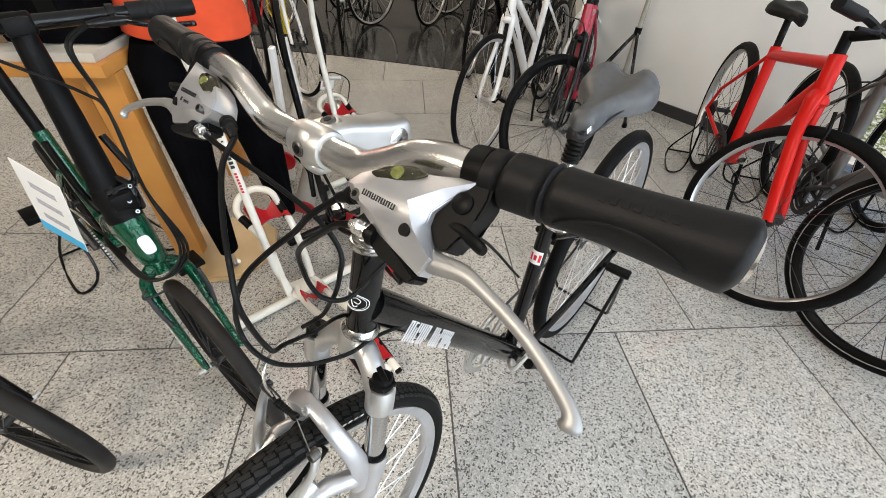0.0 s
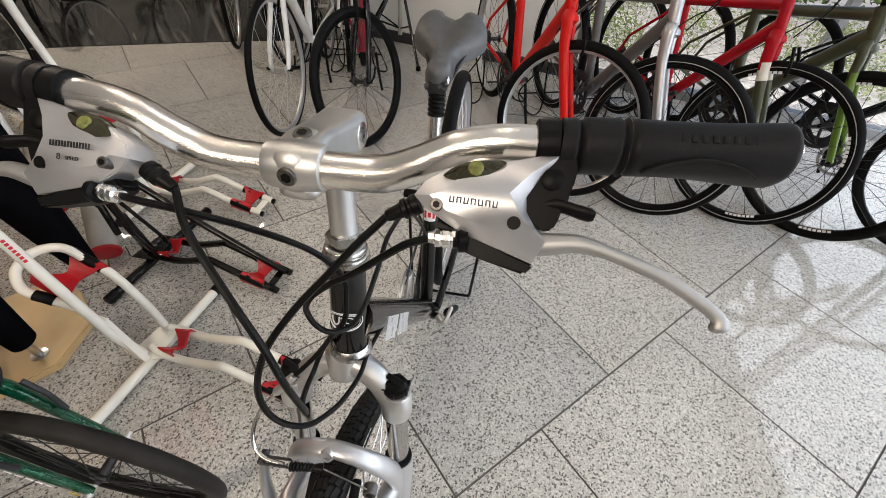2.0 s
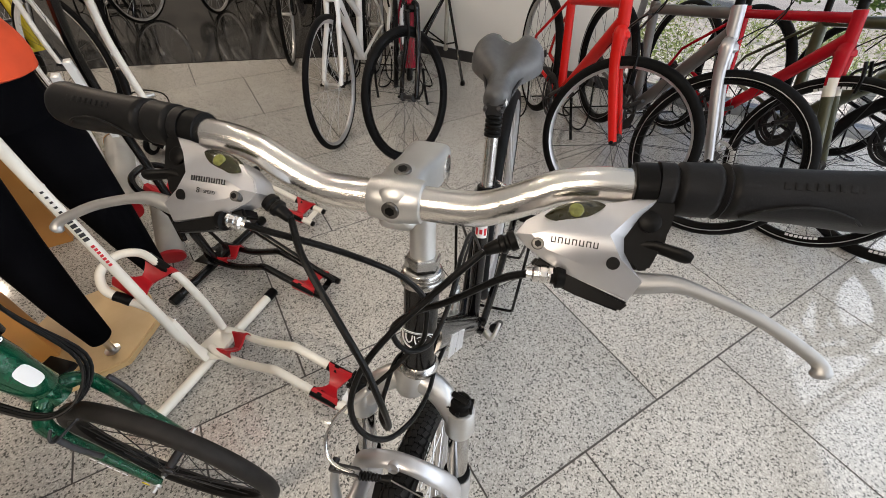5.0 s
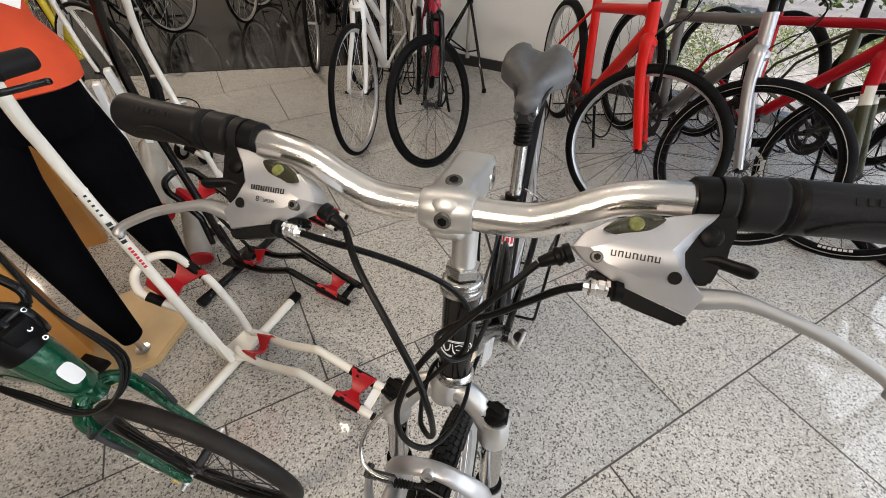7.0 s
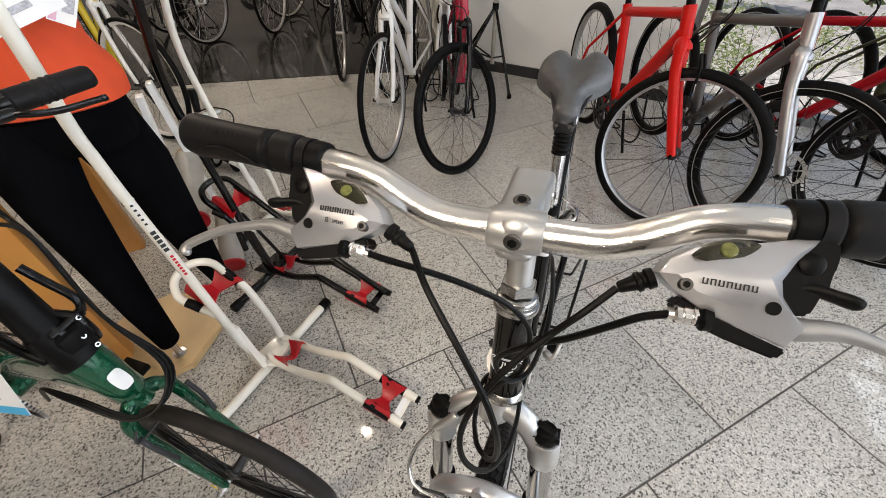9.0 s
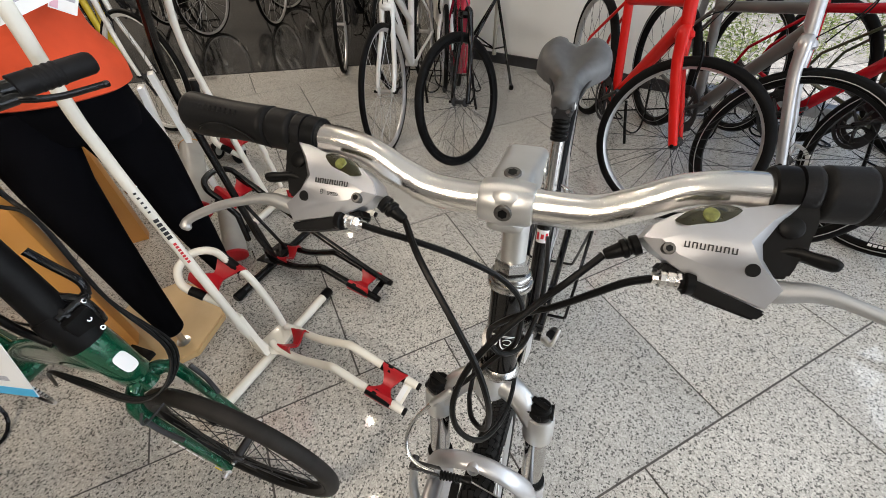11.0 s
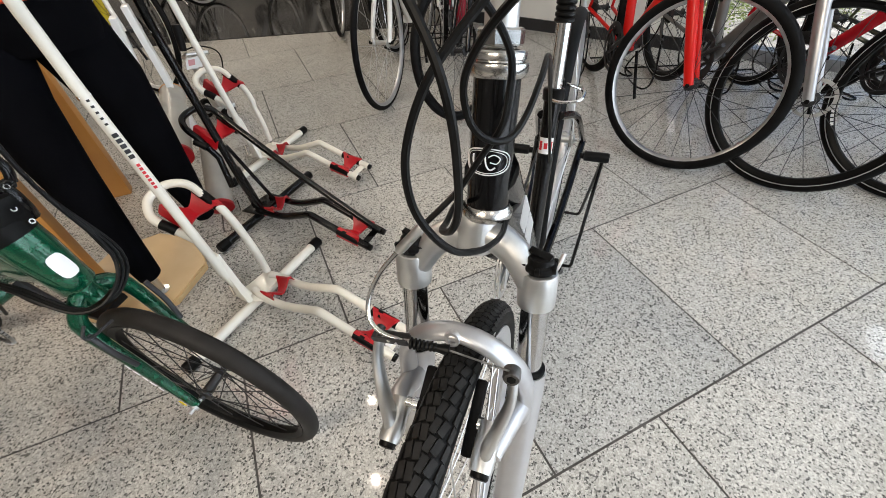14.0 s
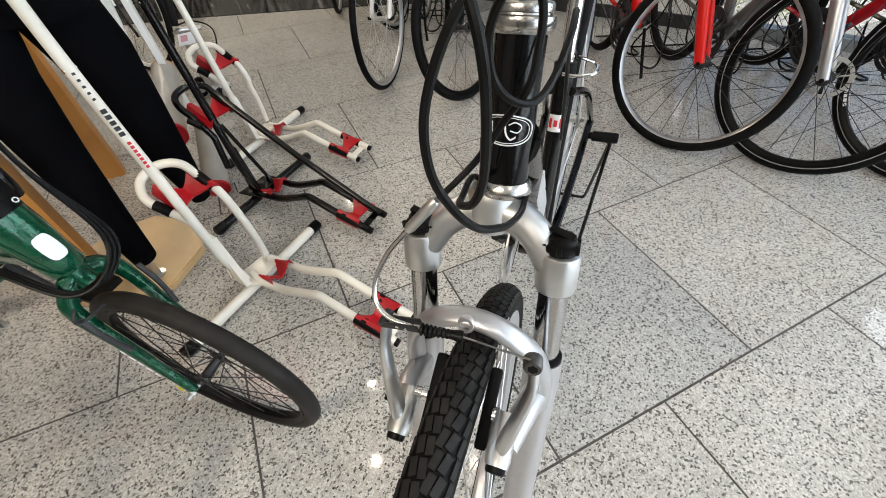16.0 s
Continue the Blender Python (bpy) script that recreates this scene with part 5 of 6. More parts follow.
part("cable_bellows", bm, M_CABLE, mb, "black rubber bellows", angle=25)
part("brake_wire", tube([be, TOPS[1] + V(0.006, -0.002, 0.006)], 0.0008, 6), M_STEEL, mb)

# wheels
fwh = wheel(mb, 0.345, Matrix.Translation(AXLE), "front_wheel", 0.0185, 0.018, M_SILVER, spoke_mat=M_STEEL, spokes=32, seg=96)
bm = bmesh.new()
nk = 150
for i in range(nk):
    a = 2 * math.pi * i / nk
    for row, (yy, tilt, w, ln) in enumerate(((-0.0158, 0.15, 0.0046, 0.0115), (0.0158, -0.15, 0.0046, 0.0115), (-0.0096, 0.28, 0.0058, 0.0110), (0.0096, -0.28, 0.0058, 0.0110), (-0.0031, 0.2, 0.0054, 0.0112), (0.0031, -0.2, 0.0054, 0.0112))):
        aa = a + (math.pi / nk if row % 2 else 0)
        rr = 0.345 - 0.0185 + math.sqrt(max(0, 0.0185 ** 2 - yy ** 2)) + 0.0002
        m = Matrix.Rotation(-aa, 4, "Y") @ Matrix.Translation((rr, yy, 0)) @ Matrix.Rotation(math.asin(yy / 0.0185), 4, "Z") @ Matrix.Rotation(tilt, 4, "X")
        box(bm, (0, 0, 0), (0.0010, w * 1.04, ln * 1.12), m)
tr = part("tread", bm, M_TREAD, fwh)
tagged(tr, kind="stuff")
bm = bmesh.new()
for i in range(6):
    a = 1.95 + 0.030 * i
    for s in (-1, 1):
        m = Matrix.Rotation(-a, 4, "Y") @ Matrix.Translation((0.331, 0.0172 * s, 0)) @ Matrix.Rotation(0.35 * s, 4, "Z")
        box(bm, (0, 0, 0), (0.008, 0.0012, 0.0055), m)
tagged(part("tyre_mark", bm, M_DECALW, fwh), kind="stuff")
wheel(mb, 0.345, Matrix.Translation(REAR), "rear_wheel", 0.0185, 0.018, M_SILVER, spoke_mat=M_STEEL, spokes=32, seg=72)

# seatpost, bellows, saddle
sp_d = (SEAT_T - BB).normalized()
part("seatpost", tube([SEAT_T - sp_d * 0.03, SEAT_T + sp_d * 0.115], 0.0132, 18), M_ALU, mb, "polished suspension seatpost")
bm = bmesh.new()
prof = [(0, 0.0140)]
for i in range(5):
    prof += [(0.002 + 0.009 * i, 0.0172), (0.006 + 0.009 * i, 0.0172), (0.0085 + 0.009 * i, 0.0142)]
lathe(bm, SEAT_T + sp_d * 0.105, SEAT_T + sp_d, prof, 20)
part("post_bellows", bm, M_CABLE, mb, "black rubber seatpost bellows", angle=25)
bm = bmesh.new()
lathe(bm, SEAT_T - sp_d * 0.022, SEAT_T + sp_d, [(0, 0.0185), (0.002, 0.0200), (0.020, 0.0200), (0.022, 0.0175)], 20)
box(bm, SEAT_T + V(-0.024, 0, -0.004), (0.018, 0.030, 0.020), None, 0.003)
clamp = part("seat_clamp", bm, M_BLACKP, mb)
part("clamp_lever", tube(smooth_path([SEAT_T + V(-0.02, 0.02, 0), SEAT_T + V(0.01, 0.052, 0.002), SEAT_T + V(0.045, 0.05, 0.0), SEAT_T + V(0.05, 0.022, -0.004), SEAT_T + V(0.035, 0.0, -0.008)], 5), 0.0030, 8), M_ALU, clamp, "chrome quick release lever")
post_top = SEAT_T + sp_d * 0.150
bm = bmesh.new()
box(bm, post_top + V(-0.01, 0, 0.012), (0.05, 0.036, 0.024), None, 0.006)
for s in (-1, 1):
    sweep(bm, smooth_path([post_top + V(0.050, 0.012 * s, 0.034), post_top + V(0.025, 0.016 * s, 0.018), post_top + V(-0.04, 0.022 * s, 0.014), post_top + V(-0.10, 0.04 * s, 0.036)], 4), 0.0035, 8)
part("saddle_clamp", bm, M_DARKMETAL, mb, "dark saddle clamp and rails")
sd = part("saddle", saddle_mesh(0.250, 0.158, 0.062, 0.0255, 0.015, 0.022), M_SADDLE, mb, "dark grey padded vinyl saddle", angle=60)
sd.matrix_basis = Matrix.Translation((-0.622, 0, 0.880)) @ Matrix.Rotation(radians(9), 4, "Y") @ Matrix.Diagonal((0.88, 0.97, 0.96, 1))
bm = bmesh.new()
bars(bm, (-0.520, 0.0215, 0.838), (-1, 0.05, 0.12), (0.1, -0.2, 1), 3, 0.006, 0.009, 0.002)
part("saddle_mark", bm, M_DECALW, mb)

# drivetrain
bm = bmesh.new()
torus(bm, 0.088, [(-0.006, -0.055), (0.008, -0.055), (0.008, -0.051), (-0.006, -0.051)], 40)
torus(bm, 0.100, [(-0.004, -0.060), (0.004, -0.060), (0.004, -0.058), (-0.004, -0.058)], 40)
bmesh.ops.translate(bm, verts=bm.verts[:], vec=BB)
for k in range(5):
    a = 2 * math.pi * k / 5
    sweep(bm, [BB + V(0, -0.055, 0), BB + V(0.085 * math.cos(a), -0.055, 0.085 * math.sin(a))], 0.007, 6)
part("crankset", bm, M_SATIN, mb)
for s, a in ((1, -2.3), (-1, -2.3 + math.pi)):
    tip = BB + V(0.165 * math.cos(a), 0.07 * s, 0.165 * math.sin(a))
    part("crank_arm", tube([BB + V(0, 0.06 * s, 0), tip], [0.013, 0.010], 10), M_BLACKP, mb)
bm = bmesh.new()
for dz2 in (1, -1):
    sweep(bm, [BB + V(0, -0.053, 0.09 * dz2), REAR + V(0, -0.045, 0.036 * dz2)], 0.0036, 4)
part("chain", bm, M_DARKMETAL, mb)
bm = bmesh.new()
lathe(bm, REAR - V(0, 0.058, 0), REAR, [(0, 0.020), (0.004, 0.028), (0.014, 0.038), (0.026, 0.050)], 20)
part("cassette", bm, M_DARKMETAL, mb)
bm = bmesh.new()
sweep(bm, smooth_path([BB + V(0.07, 0.045, 0.075), BB + V(0.085, 0.062, 0.082), BB + V(0.060, 0.074, 0.110)], 4), [0.010, 0.010, 0.009, 0.008, 0.006, 0.005, 0.005, 0.005, 0.004], 10)
part("cable_stop", bm, M_SATIN, mb, "small silver lever near the bottom bracket")


# ---- display stands ----
def display_stand(label, centre, tube_mat, heading=-52.5, tall=1.0, stay=False, near=0.235, lean=0.0, post_y=0.0):
    """A bicycle display stand: base bar, two prongs with red pads, a raised loop and a tall post."""
    m = Matrix.Translation((*centre, 0)) @ Matrix.Rotation(radians(heading), 4, "Z")
    st = thing("display_stand", label, "bicycle stand", m, "display stands")
    part("base_bar", tube([(0, -near, 0.022), (0, 0.235, 0.022)], 0.0150, 14), tube_mat, st)
    for s in (-1, 1):
        bm = bmesh.new()
        lathe(bm, (0, (0.205 if s > 0 else near - 0.03) * s, 0.022), (0, 1 * s, 0.022), [(0, 0.0172), (0.034, 0.0176), (0.038, 0.0150)], 14)
        part("end_cap", bm, M_BLACKP, st)
        y = 0.042 * s
        pts = [(-0.012, 0.034 * s, 0.050), (0.03, y, 0.046), (0.12, y, 0.055), (0.22, y, 0.095), (0.255, y, 0.110), (0.285, y, 0.106), (0.37, y, 0.080), (0.490, y, 0.050)]
        part("prong", tube(smooth_path(pts, 5), 0.0122, 12), tube_mat, st)
        bm = bmesh.new()
        lathe(bm, (0.372, y, 0.0795), (0.450, y, 0.060), [(0, 0.0140), (0.082, 0.0140)], 12)
        part("sleeve", bm, M_BLACKP, st)
        bm = bmesh.new()
        lathe(bm, (0.484, y, 0.0515), (0.507, y, 0.0460), [(0, 0.0110), (0.016, 0.0110), (0.017, 0.009)], 12)
        part("tip", bm, M_BLACKP, st)

    def pad(c, L, W, rot):
        """A moulded cradle: two flared wings that wrap the tubes, a valley between them."""
        bm = bmesh.new()
        n = 14
        rows = []
        for i in range(n + 1):
            q = 2.5 * i / n - 1.25
            e = min(abs(q), 1.0)
            over = max(0.0, abs(q) - 1.0)
            z = 0.034 * e ** 1.5 - 0.026 - 0.11 * over
            y = math.copysign(e + 0.28 * math.sin(min(over * 6.3, 1.57)), q) * W
            w = L * (0.20 + 0.36 * e ** 1.4)
            lift = 0.005 * e * (1 if over < 0.1 else 0)
            rows.append([bm.verts.new(V(x, y, z + dz)) for x, dz in ((-w, lift), (-w * 0.45, 0.0), (w * 0.45, 0.0), (w, lift), (w, lift - 0.008), (-w, lift - 0.008))])
        for i in range(n):
            for k in range(6):
                bm.faces.new((rows[i][k], rows[i][(k + 1) % 6], rows[i + 1][(k + 1) % 6], rows[i + 1][k]))
        bm.faces.new(rows[0])
        bm.faces.new(rows[-1][::-1])
        bmesh.ops.recalc_face_normals(bm, faces=bm.faces[:])
        bmesh.ops.transform(bm, matrix=Matrix.Translation(c) @ Matrix.Rotation(radians(rot), 4, "Y"), verts=bm.verts[:])
        part("red_pad", bm, M_REDPAD, st, "red plastic wheel cradle", angle=30)
    pad((0.416, 0, 0.082), 0.075, 0.042, 10)
    pad((0.045, 0, 0.062), 0.060, 0.036, -20)
    bm = bmesh.new()
    box(bm, (0.468, 0, 0.053), (0.022, 0.075, 0.004), Matrix.Rotation(radians(10), 4, "Y"), 0.001)
    part("cross_plate", bm, tube_mat if tube_mat is M_STANDWHITE else M_GLOSSBLACK, st)
    # post, hinge bracket and loop
    post = [(-0.010, -0.060, 0.055), (-0.022, -0.080, 0.160), (-0.032, -0.083, 0.230), (-0.080, -0.084, 0.440), (-0.128, -0.085, 0.656), (-0.126, -0.092, 0.765), (-0.098, -0.105, 0.850), (-0.035, -0.120, 1.04 * tall), (0.0, -0.130, 1.30 * tall)]
    post = [(x + lean * z, y + post_y, z) for x, y, z in post]
    part("post", tube(smooth_path(post, 5), 0.0122, 14), tube_mat, st)
    bm = bmesh.new()
    plate(bm, [(-0.036, 0.055), (0.006, 0.050), (-0.006, 0.105), (-0.032, 0.226), (-0.058, 0.230)], 0.019, Matrix.Translation((0.008 + lean * 0.15, -0.072 + post_y, 0)), 0, 0.004)
    part("hinge_bracket", bm, tube_mat, st)
    for zz, xx in ((0.215, -0.045), (0.115, -0.028)):
        bm = bmesh.new()
        xx += lean * zz
        lathe(bm, (xx + 0.008, -0.072 + post_y, zz), (xx + 0.008, 1, zz), [(-0.0125, 0.0055), (0.0125, 0.0055)], 12)
        part("hinge_bolt", bm, M_ALU, st)
    bm = bmesh.new()
    pb = V(-0.128 + lean * 0.656, -0.085 + post_y, 0.656)
    lathe(bm, pb, pb + V(0, 1, 0), [(-0.0125, 0.005), (0.0125, 0.005)], 10)
    part("post_bolt", bm, M_ALU, st)
    loop = smooth_path([(-0.010, 0.028, 0.075), (-0.015, 0.024, 0.180), (-0.045, 0.018, 0.300), (-0.090, 0.012, 0.345), (-0.138, 0.006, 0.378), (-0.175, -0.030, 0.385), (-0.175, -0.080, 0.375), (-0.145, -0.108, 0.355), (-0.115, -0.108, 0.335), (-0.075, -0.094, 0.310), (-0.050, -0.085, 0.290)], 5)
    if stay:
        head = smooth_path([(-0.120, 0.010, 0.372), (-0.145, 0.002, 0.392), (-0.175, -0.030, 0.400), (-0.175, -0.080, 0.392), (-0.142, -0.105, 0.375), (-0.110, -0.100, 0.345)], 5)
        loop = [V(0.490, 0.030, 0.060), V(0.20, 0.022, 0.215)] + head + [V(-0.055, -0.092, 0.28), V(-0.03, -0.08, 0.17)]
        part("stay", tube([(-0.040, -0.03, 0.300), (0.030, 0.015, 0.065)], 0.0065, 10), tube_mat, st)
    loop = [p + V(lean * p.z, post_y * 0.6, 0) if p.z > 0.25 else p for p in loop]
    part("loop_arm", tube(loop, 0.0105 if stay else 0.0112, 12), tube_mat, st)
    pad((-0.090 + lean * 0.35, -0.030 + post_y * 0.6, 0.350), 0.085, 0.046, 25)
    for y0, y1 in ((0.014, 0.012), (-0.096, -0.100)):
        a, b = V(-0.060, y0, 0.322), V(-0.125, y1, 0.366)
        if y0 < 0:
            a, b = V(-0.085, -0.098, 0.316), V(-0.118, -0.108, 0.336)
        q = V(lean * 0.35, post_y * 0.6, 0)
        part("foam_sleeve", tube([a + q, a.lerp(b, 0.5) + q + V(0, 0, 0.002), b + q], 0.0130, 12), M_BLACKP, st)
    bm = bmesh.new()
    plate(bm, [(-0.052, -0.075), (0.022, -0.066), (0.060, -0.044), (0.028, -0.026), (0.022, 0.026), (0.060, 0.044), (0.015, 0.052), (-0.040, 0.040)], 0.006, Matrix.Translation((0, 0, 0.046)) @ Matrix.Rotation(radians(90), 4, "X") @ Matrix.Diagonal((1, 1, -1, 1)), 0, 0.0015)
    part("base_bracket", bm, tube_mat, st)
    # small foot screw
    part("foot_pin", tube([(-0.052, -0.075, 0.10), (-0.060, -0.075, 0.035)], 0.0035, 6), M_ALU, st)
    return st


st1 = display_stand("white tubular bicycle display stand with red plastic cradles", (-1.089, 0.82), M_STANDWHITE, near=0.30)
bm = bmesh.new()
pa, pb = V(-0.058, -0.0838, 0.345), V(-0.108, -0.0846, 0.570)
d = (pb - pa).normalized()
side = V(1, -0.4, 0.6)
side = (side - d * side.dot(d)).normalized()
acr = d.cross(side)
mm = Matrix((d, acr, side)).transposed().to_4x4()
for i in range(11):
    if i == 5:
        continue
    box(bm, pa + d * (0.186 + 0.0125 * i) + side * 0.0120, (0.0085, 0.011, 0.0010) if i < 5 else (0.0045, 0.006, 0.0010), mm)
tagged(part("brand_mark", bm, M_INK, st1), kind="stuff")
bm = bmesh.new()
for i in range(7):
    box(bm, pa + d * (0.108 + 0.0095 * i) + side * 0.0120, (0.0062, 0.007, 0.0010), mm)
tagged(part("brand_mark", bm, M_REDINK, st1), kind="stuff")
bm = bmesh.new()
box(bm, (0.463, 0, 0.0575), (0.016, 0.050, 0.001), Matrix.Rotation(radians(10), 4, "Y"))
part("warning_label", bm, M_PAPER, st1)
display_stand("black tubular bicycle display stand with red plastic cradles", (-1.026, 1.235), M_GLOSSBLACK, -51.5, 1.0, True, lean=0.075, post_y=0.03)
display_stand("white tubular bicycle display stand behind the black one", (-0.957, 1.627), M_STANDWHITE, -49.5, lean=0.05)
# price card on the post of the white stand
card = thing("price_card", "white price card fixed to the white stand", "price card", pose(-1.232, 0.835, 1.058, 0, -14, 22))
part("card", box(bmesh.new(), (0, 0, 0), (0.17, 0.002, 0.105)), M_PAPER, card)
for k in range(3):
    part("print_block", box(bmesh.new(), (0.02, -0.0012, 0.022 - 0.026 * k), (0.09 - 0.02 * k, 0.001, 0.010)), M_PRINT, card)
shirt_tag = thing("price_tag", "small white tag with pink print hanging on the orange shirt", "price tag", pose(-1.190, 1.058, 1.005, 0, 33, 18))
part("card", box(bmesh.new(), (0, 0, 0), (0.044, 0.0015, 0.085)), M_PAPER, shirt_tag)
part("print_band", box(bmesh.new(), (-0.014, -0.001, 0), (0.012, 0.001, 0.080)), mat("pink_print", (0.70, 0.42, 0.52), 0.5), shirt_tag)
part("print_block", box(bmesh.new(), (0.008, -0.001, 0.005), (0.018, 0.001, 0.050)), M_PRINT, shirt_tag)

# ---- mannequin, its base, desk ----
bm = bmesh.new()


def body_ring(bm, c, rx, ry, yaw, n=20):
    cs, sn = math.cos(yaw), math.sin(yaw)
    return [bm.verts.new((c[0] + rx * math.cos(a) * cs - ry * math.sin(a) * sn, c[1] + rx * math.cos(a) * sn + ry * math.sin(a) * cs, c[2])) for a in [2 * math.pi * k / n for k in range(n)]]


def rings_mesh(bm, rings, mi):
    n = len(rings[0])
    for a, b in zip(rings, rings[1:]):
        for k in range(n):
            bm.faces.new((a[k], a[(k + 1) % n], b[(k + 1) % n], b[k])).material_index = mi
    bm.faces.new(rings[0][::-1]).material_index = mi
    bm.faces.new(rings[-1]).material_index = mi


yaw = radians(-15)
rings_mesh(bm, [body_ring(bm, (-1.392, 0.965, 0.10), 0.0300, 0.0360, yaw), body_ring(bm, (-1.403, 0.985, 0.25), 0.0425, 0.0490, yaw), body_ring(bm, (-1.420, 1.03, 0.42), 0.0560, 0.0630, yaw),
                body_ring(bm, (-1.442, 1.09, 0.58), 0.0730, 0.0840, yaw), body_ring(bm, (-1.455, 1.16, 0.72), 0.0935, 0.1078, yaw), body_ring(bm, (-1.44, 1.19, 0.78), 0.0880, 0.1078, yaw)], 1)
rings_mesh(bm, [body_ring(bm, (-1.225, 1.195, 0.10), 0.0300, 0.0360, yaw), body_ring(bm, (-1.240, 1.20, 0.25), 0.0504, 0.0576, yaw), body_ring(bm, (-1.255, 1.21, 0.42), 0.0696, 0.0744, yaw),
                body_ring(bm, (-1.270, 1.215, 0.58), 0.0864, 0.0960, yaw), body_ring(bm, (-1.300, 1.21, 0.72), 0.0902, 0.1078, yaw), body_ring(bm, (-1.305, 1.20, 0.78), 0.0935, 0.1078, yaw)], 1)
rings_mesh(bm, [body_ring(bm, (-1.33, 1.19, 0.68), 0.1200, 0.1020, yaw), body_ring(bm, (-1.375, 1.20, 0.72), 0.1760, 0.1155, yaw), body_ring(bm, (-1.375, 1.20, 0.80), 0.1760, 0.1188, yaw), body_ring(bm, (-1.375, 1.20, 0.88), 0.1540, 0.1100, yaw)], 1)
torso = []
SHAPE = ((0.790, 0.186, 0.128), (0.795, 0.196, 0.136), (0.86, 0.188, 0.130), (0.92, 0.166, 0.118), (1.0, 0.158, 0.114), (1.10, 0.168, 0.115), (1.2, 0.18, 0.11), (1.28, 0.165, 0.085), (1.32, 0.06, 0.05), (1.40, 0.05, 0.045))
for (z0, x0, y0), (z1, x1, y1) in zip(SHAPE, SHAPE[1:]):
    steps = 7 if z1 - z0 > 0.05 else 1
    for i in range(steps):
        f = i / steps
        z = z0 + (z1 - z0) * f
        ring = body_ring(bm, (-1.375, 1.20, z), x0 + (x1 - x0) * f, y0 + (y1 - y0) * f, yaw, 72)
        for k, v in enumerate(ring):
            a = 2 * math.pi * k / 72
            pull = z * 34 - 2.2 * math.sin(a + 0.6) + 1.6 * noise.noise(V(math.cos(a) * 1.5, math.sin(a) * 1.5, z * 6))
            w = (0.0075 * max(0.0, math.sin(pull)) ** 2 + 0.004 * noise.noise(V(math.cos(a) * 3, math.sin(a) * 3, z * 14))) * (1 if z < 1.15 else 0.4)
            v.co += (v.co - V(-1.375, 1.20, v.co.z)).normalized() * w
        torso.append(ring)
rings_mesh(bm, torso, 0)
mq = link("mannequin", bm, [M_CLOTH_O, M_CLOTH_B])
tagged(mq, "headless shop mannequin in orange shirt and black tights", "mannequin")
bm = bmesh.new()
oct_ = [(-1.455 + 0.20 * math.cos(a), 1.075 + 0.20 * math.sin(a)) for a in [radians(22.5 + 45 * k + 8) for k in range(8)]]
lo = [bm.verts.new((x, y, 0.0)) for x, y in oct_]
hi = [bm.verts.new((x, y, 0.028)) for x, y in oct_]
bm.faces.new(hi)
bm.faces.new(lo[::-1])
for i in range(8):
    bm.faces.new((lo[i], lo[(i + 1) % 8], hi[(i + 1) % 8], hi[i]))
bmesh.ops.bevel(bm, geom=bm.edges[:], offset=0.004, segments=2, affect="EDGES")
base = thing("mannequin_plinth", "octagonal pale plywood base under the mannequin", "plinth")
part("board", bm, M_BIRCH, base)
bm = bmesh.new()
lathe(bm, (-1.392, 0.965, 0.026), (-1.392, 0.965, 1), [(0, 0.022), (0.004, 0.022), (0.006, 0.010), (0.10, 0.010)], 14)
part("peg", bm, M_STEEL, base)

desk = thing("desk", "orange wooden table with panel legs and a pale top", "desk")
bm = bmesh.new()
box(bm, (-1.86, 1.36, 0.738), (0.66, 0.76, 0.034), None, 0.004)
part("table_frame", bm, M_WOOD, desk)
bm = bmesh.new()
box(bm, (-1.87, 1.37, 0.768), (0.64, 0.74, 0.026), None, 0.004)
part("table_top", bm, mat("cream_laminate", (0.52, 0.49, 0.42), 0.5, noise_scale=9, spread=0.12), desk, "pale cream table top")
for x, y in ((-1.58, 1.045), (-1.58, 1.66), (-2.14, 1.66)):
    bm = bmesh.new()
    box(bm, (x, y, 0.3605), (0.10, 0.050, 0.721), None, 0.004)
    leg = part("leg", bm, M_WOOD, desk)
    bm = bmesh.new()
    q = -1 if x > -2 else 1
    bw = [(x + q * 0.048, 0.7205)] + [(x + q * (0.048 + 0.07 * (1 - math.cos(t))), 0.7205 - 0.07 * (1 - math.sin(t))) for t in [math.pi / 2 * k / 6 for k in range(6, -1, -1)]]
    plate(bm, bw[::q], 0.040, Matrix.Translation((0, y, 0)))
    part("corner_bracket", bm, M_WOOD, leg)
bag = thing("storage_box", "black fabric storage box on the table", "box", pose(-1.675, 1.30, 0.781))
part("body", box(bmesh.new(), (0, 0, 0.10), (0.26, 0.48, 0.20), None, 0.02), M_CLOTH_B, bag)
part("strap", box(bmesh.new(), (0.03, -0.243, 0.12), (0.05, 0.006, 0.12), None, 0.002), M_BLACKP, bag)

carton = thing("carton", "small brown cardboard carton on the table", "box", pose(-1.93, 1.28, 0.781, 0, 0, 4))
part("body", box(bmesh.new(), (0, 0, 0.065), (0.22, 0.44, 0.13), None, 0.003), mat("cardboard", (0.23, 0.135, 0.07), 0.8, noise_scale=14, spread=0.2, bump=0.1, bump_scale=120), carton)
part("packing_tape", box(bmesh.new(), (0, 0, 0.1305), (0.05, 0.441, 0.0012)), mat("packing_tape", (0.36, 0.25, 0.13), 0.3), carton)

# folded roller trainer behind the stands
def slab_rail(a, b):
    """A flat box-section rail from a to b with eased edges."""
    a, b = Vector(a), Vector(b)
    m = (b - a).to_track_quat("Z", "Y").to_matrix().to_4x4()
    return box(bmesh.new(), a.lerp(b, 0.5), (0.045, 0.022, (b - a).length), m, 0.003)


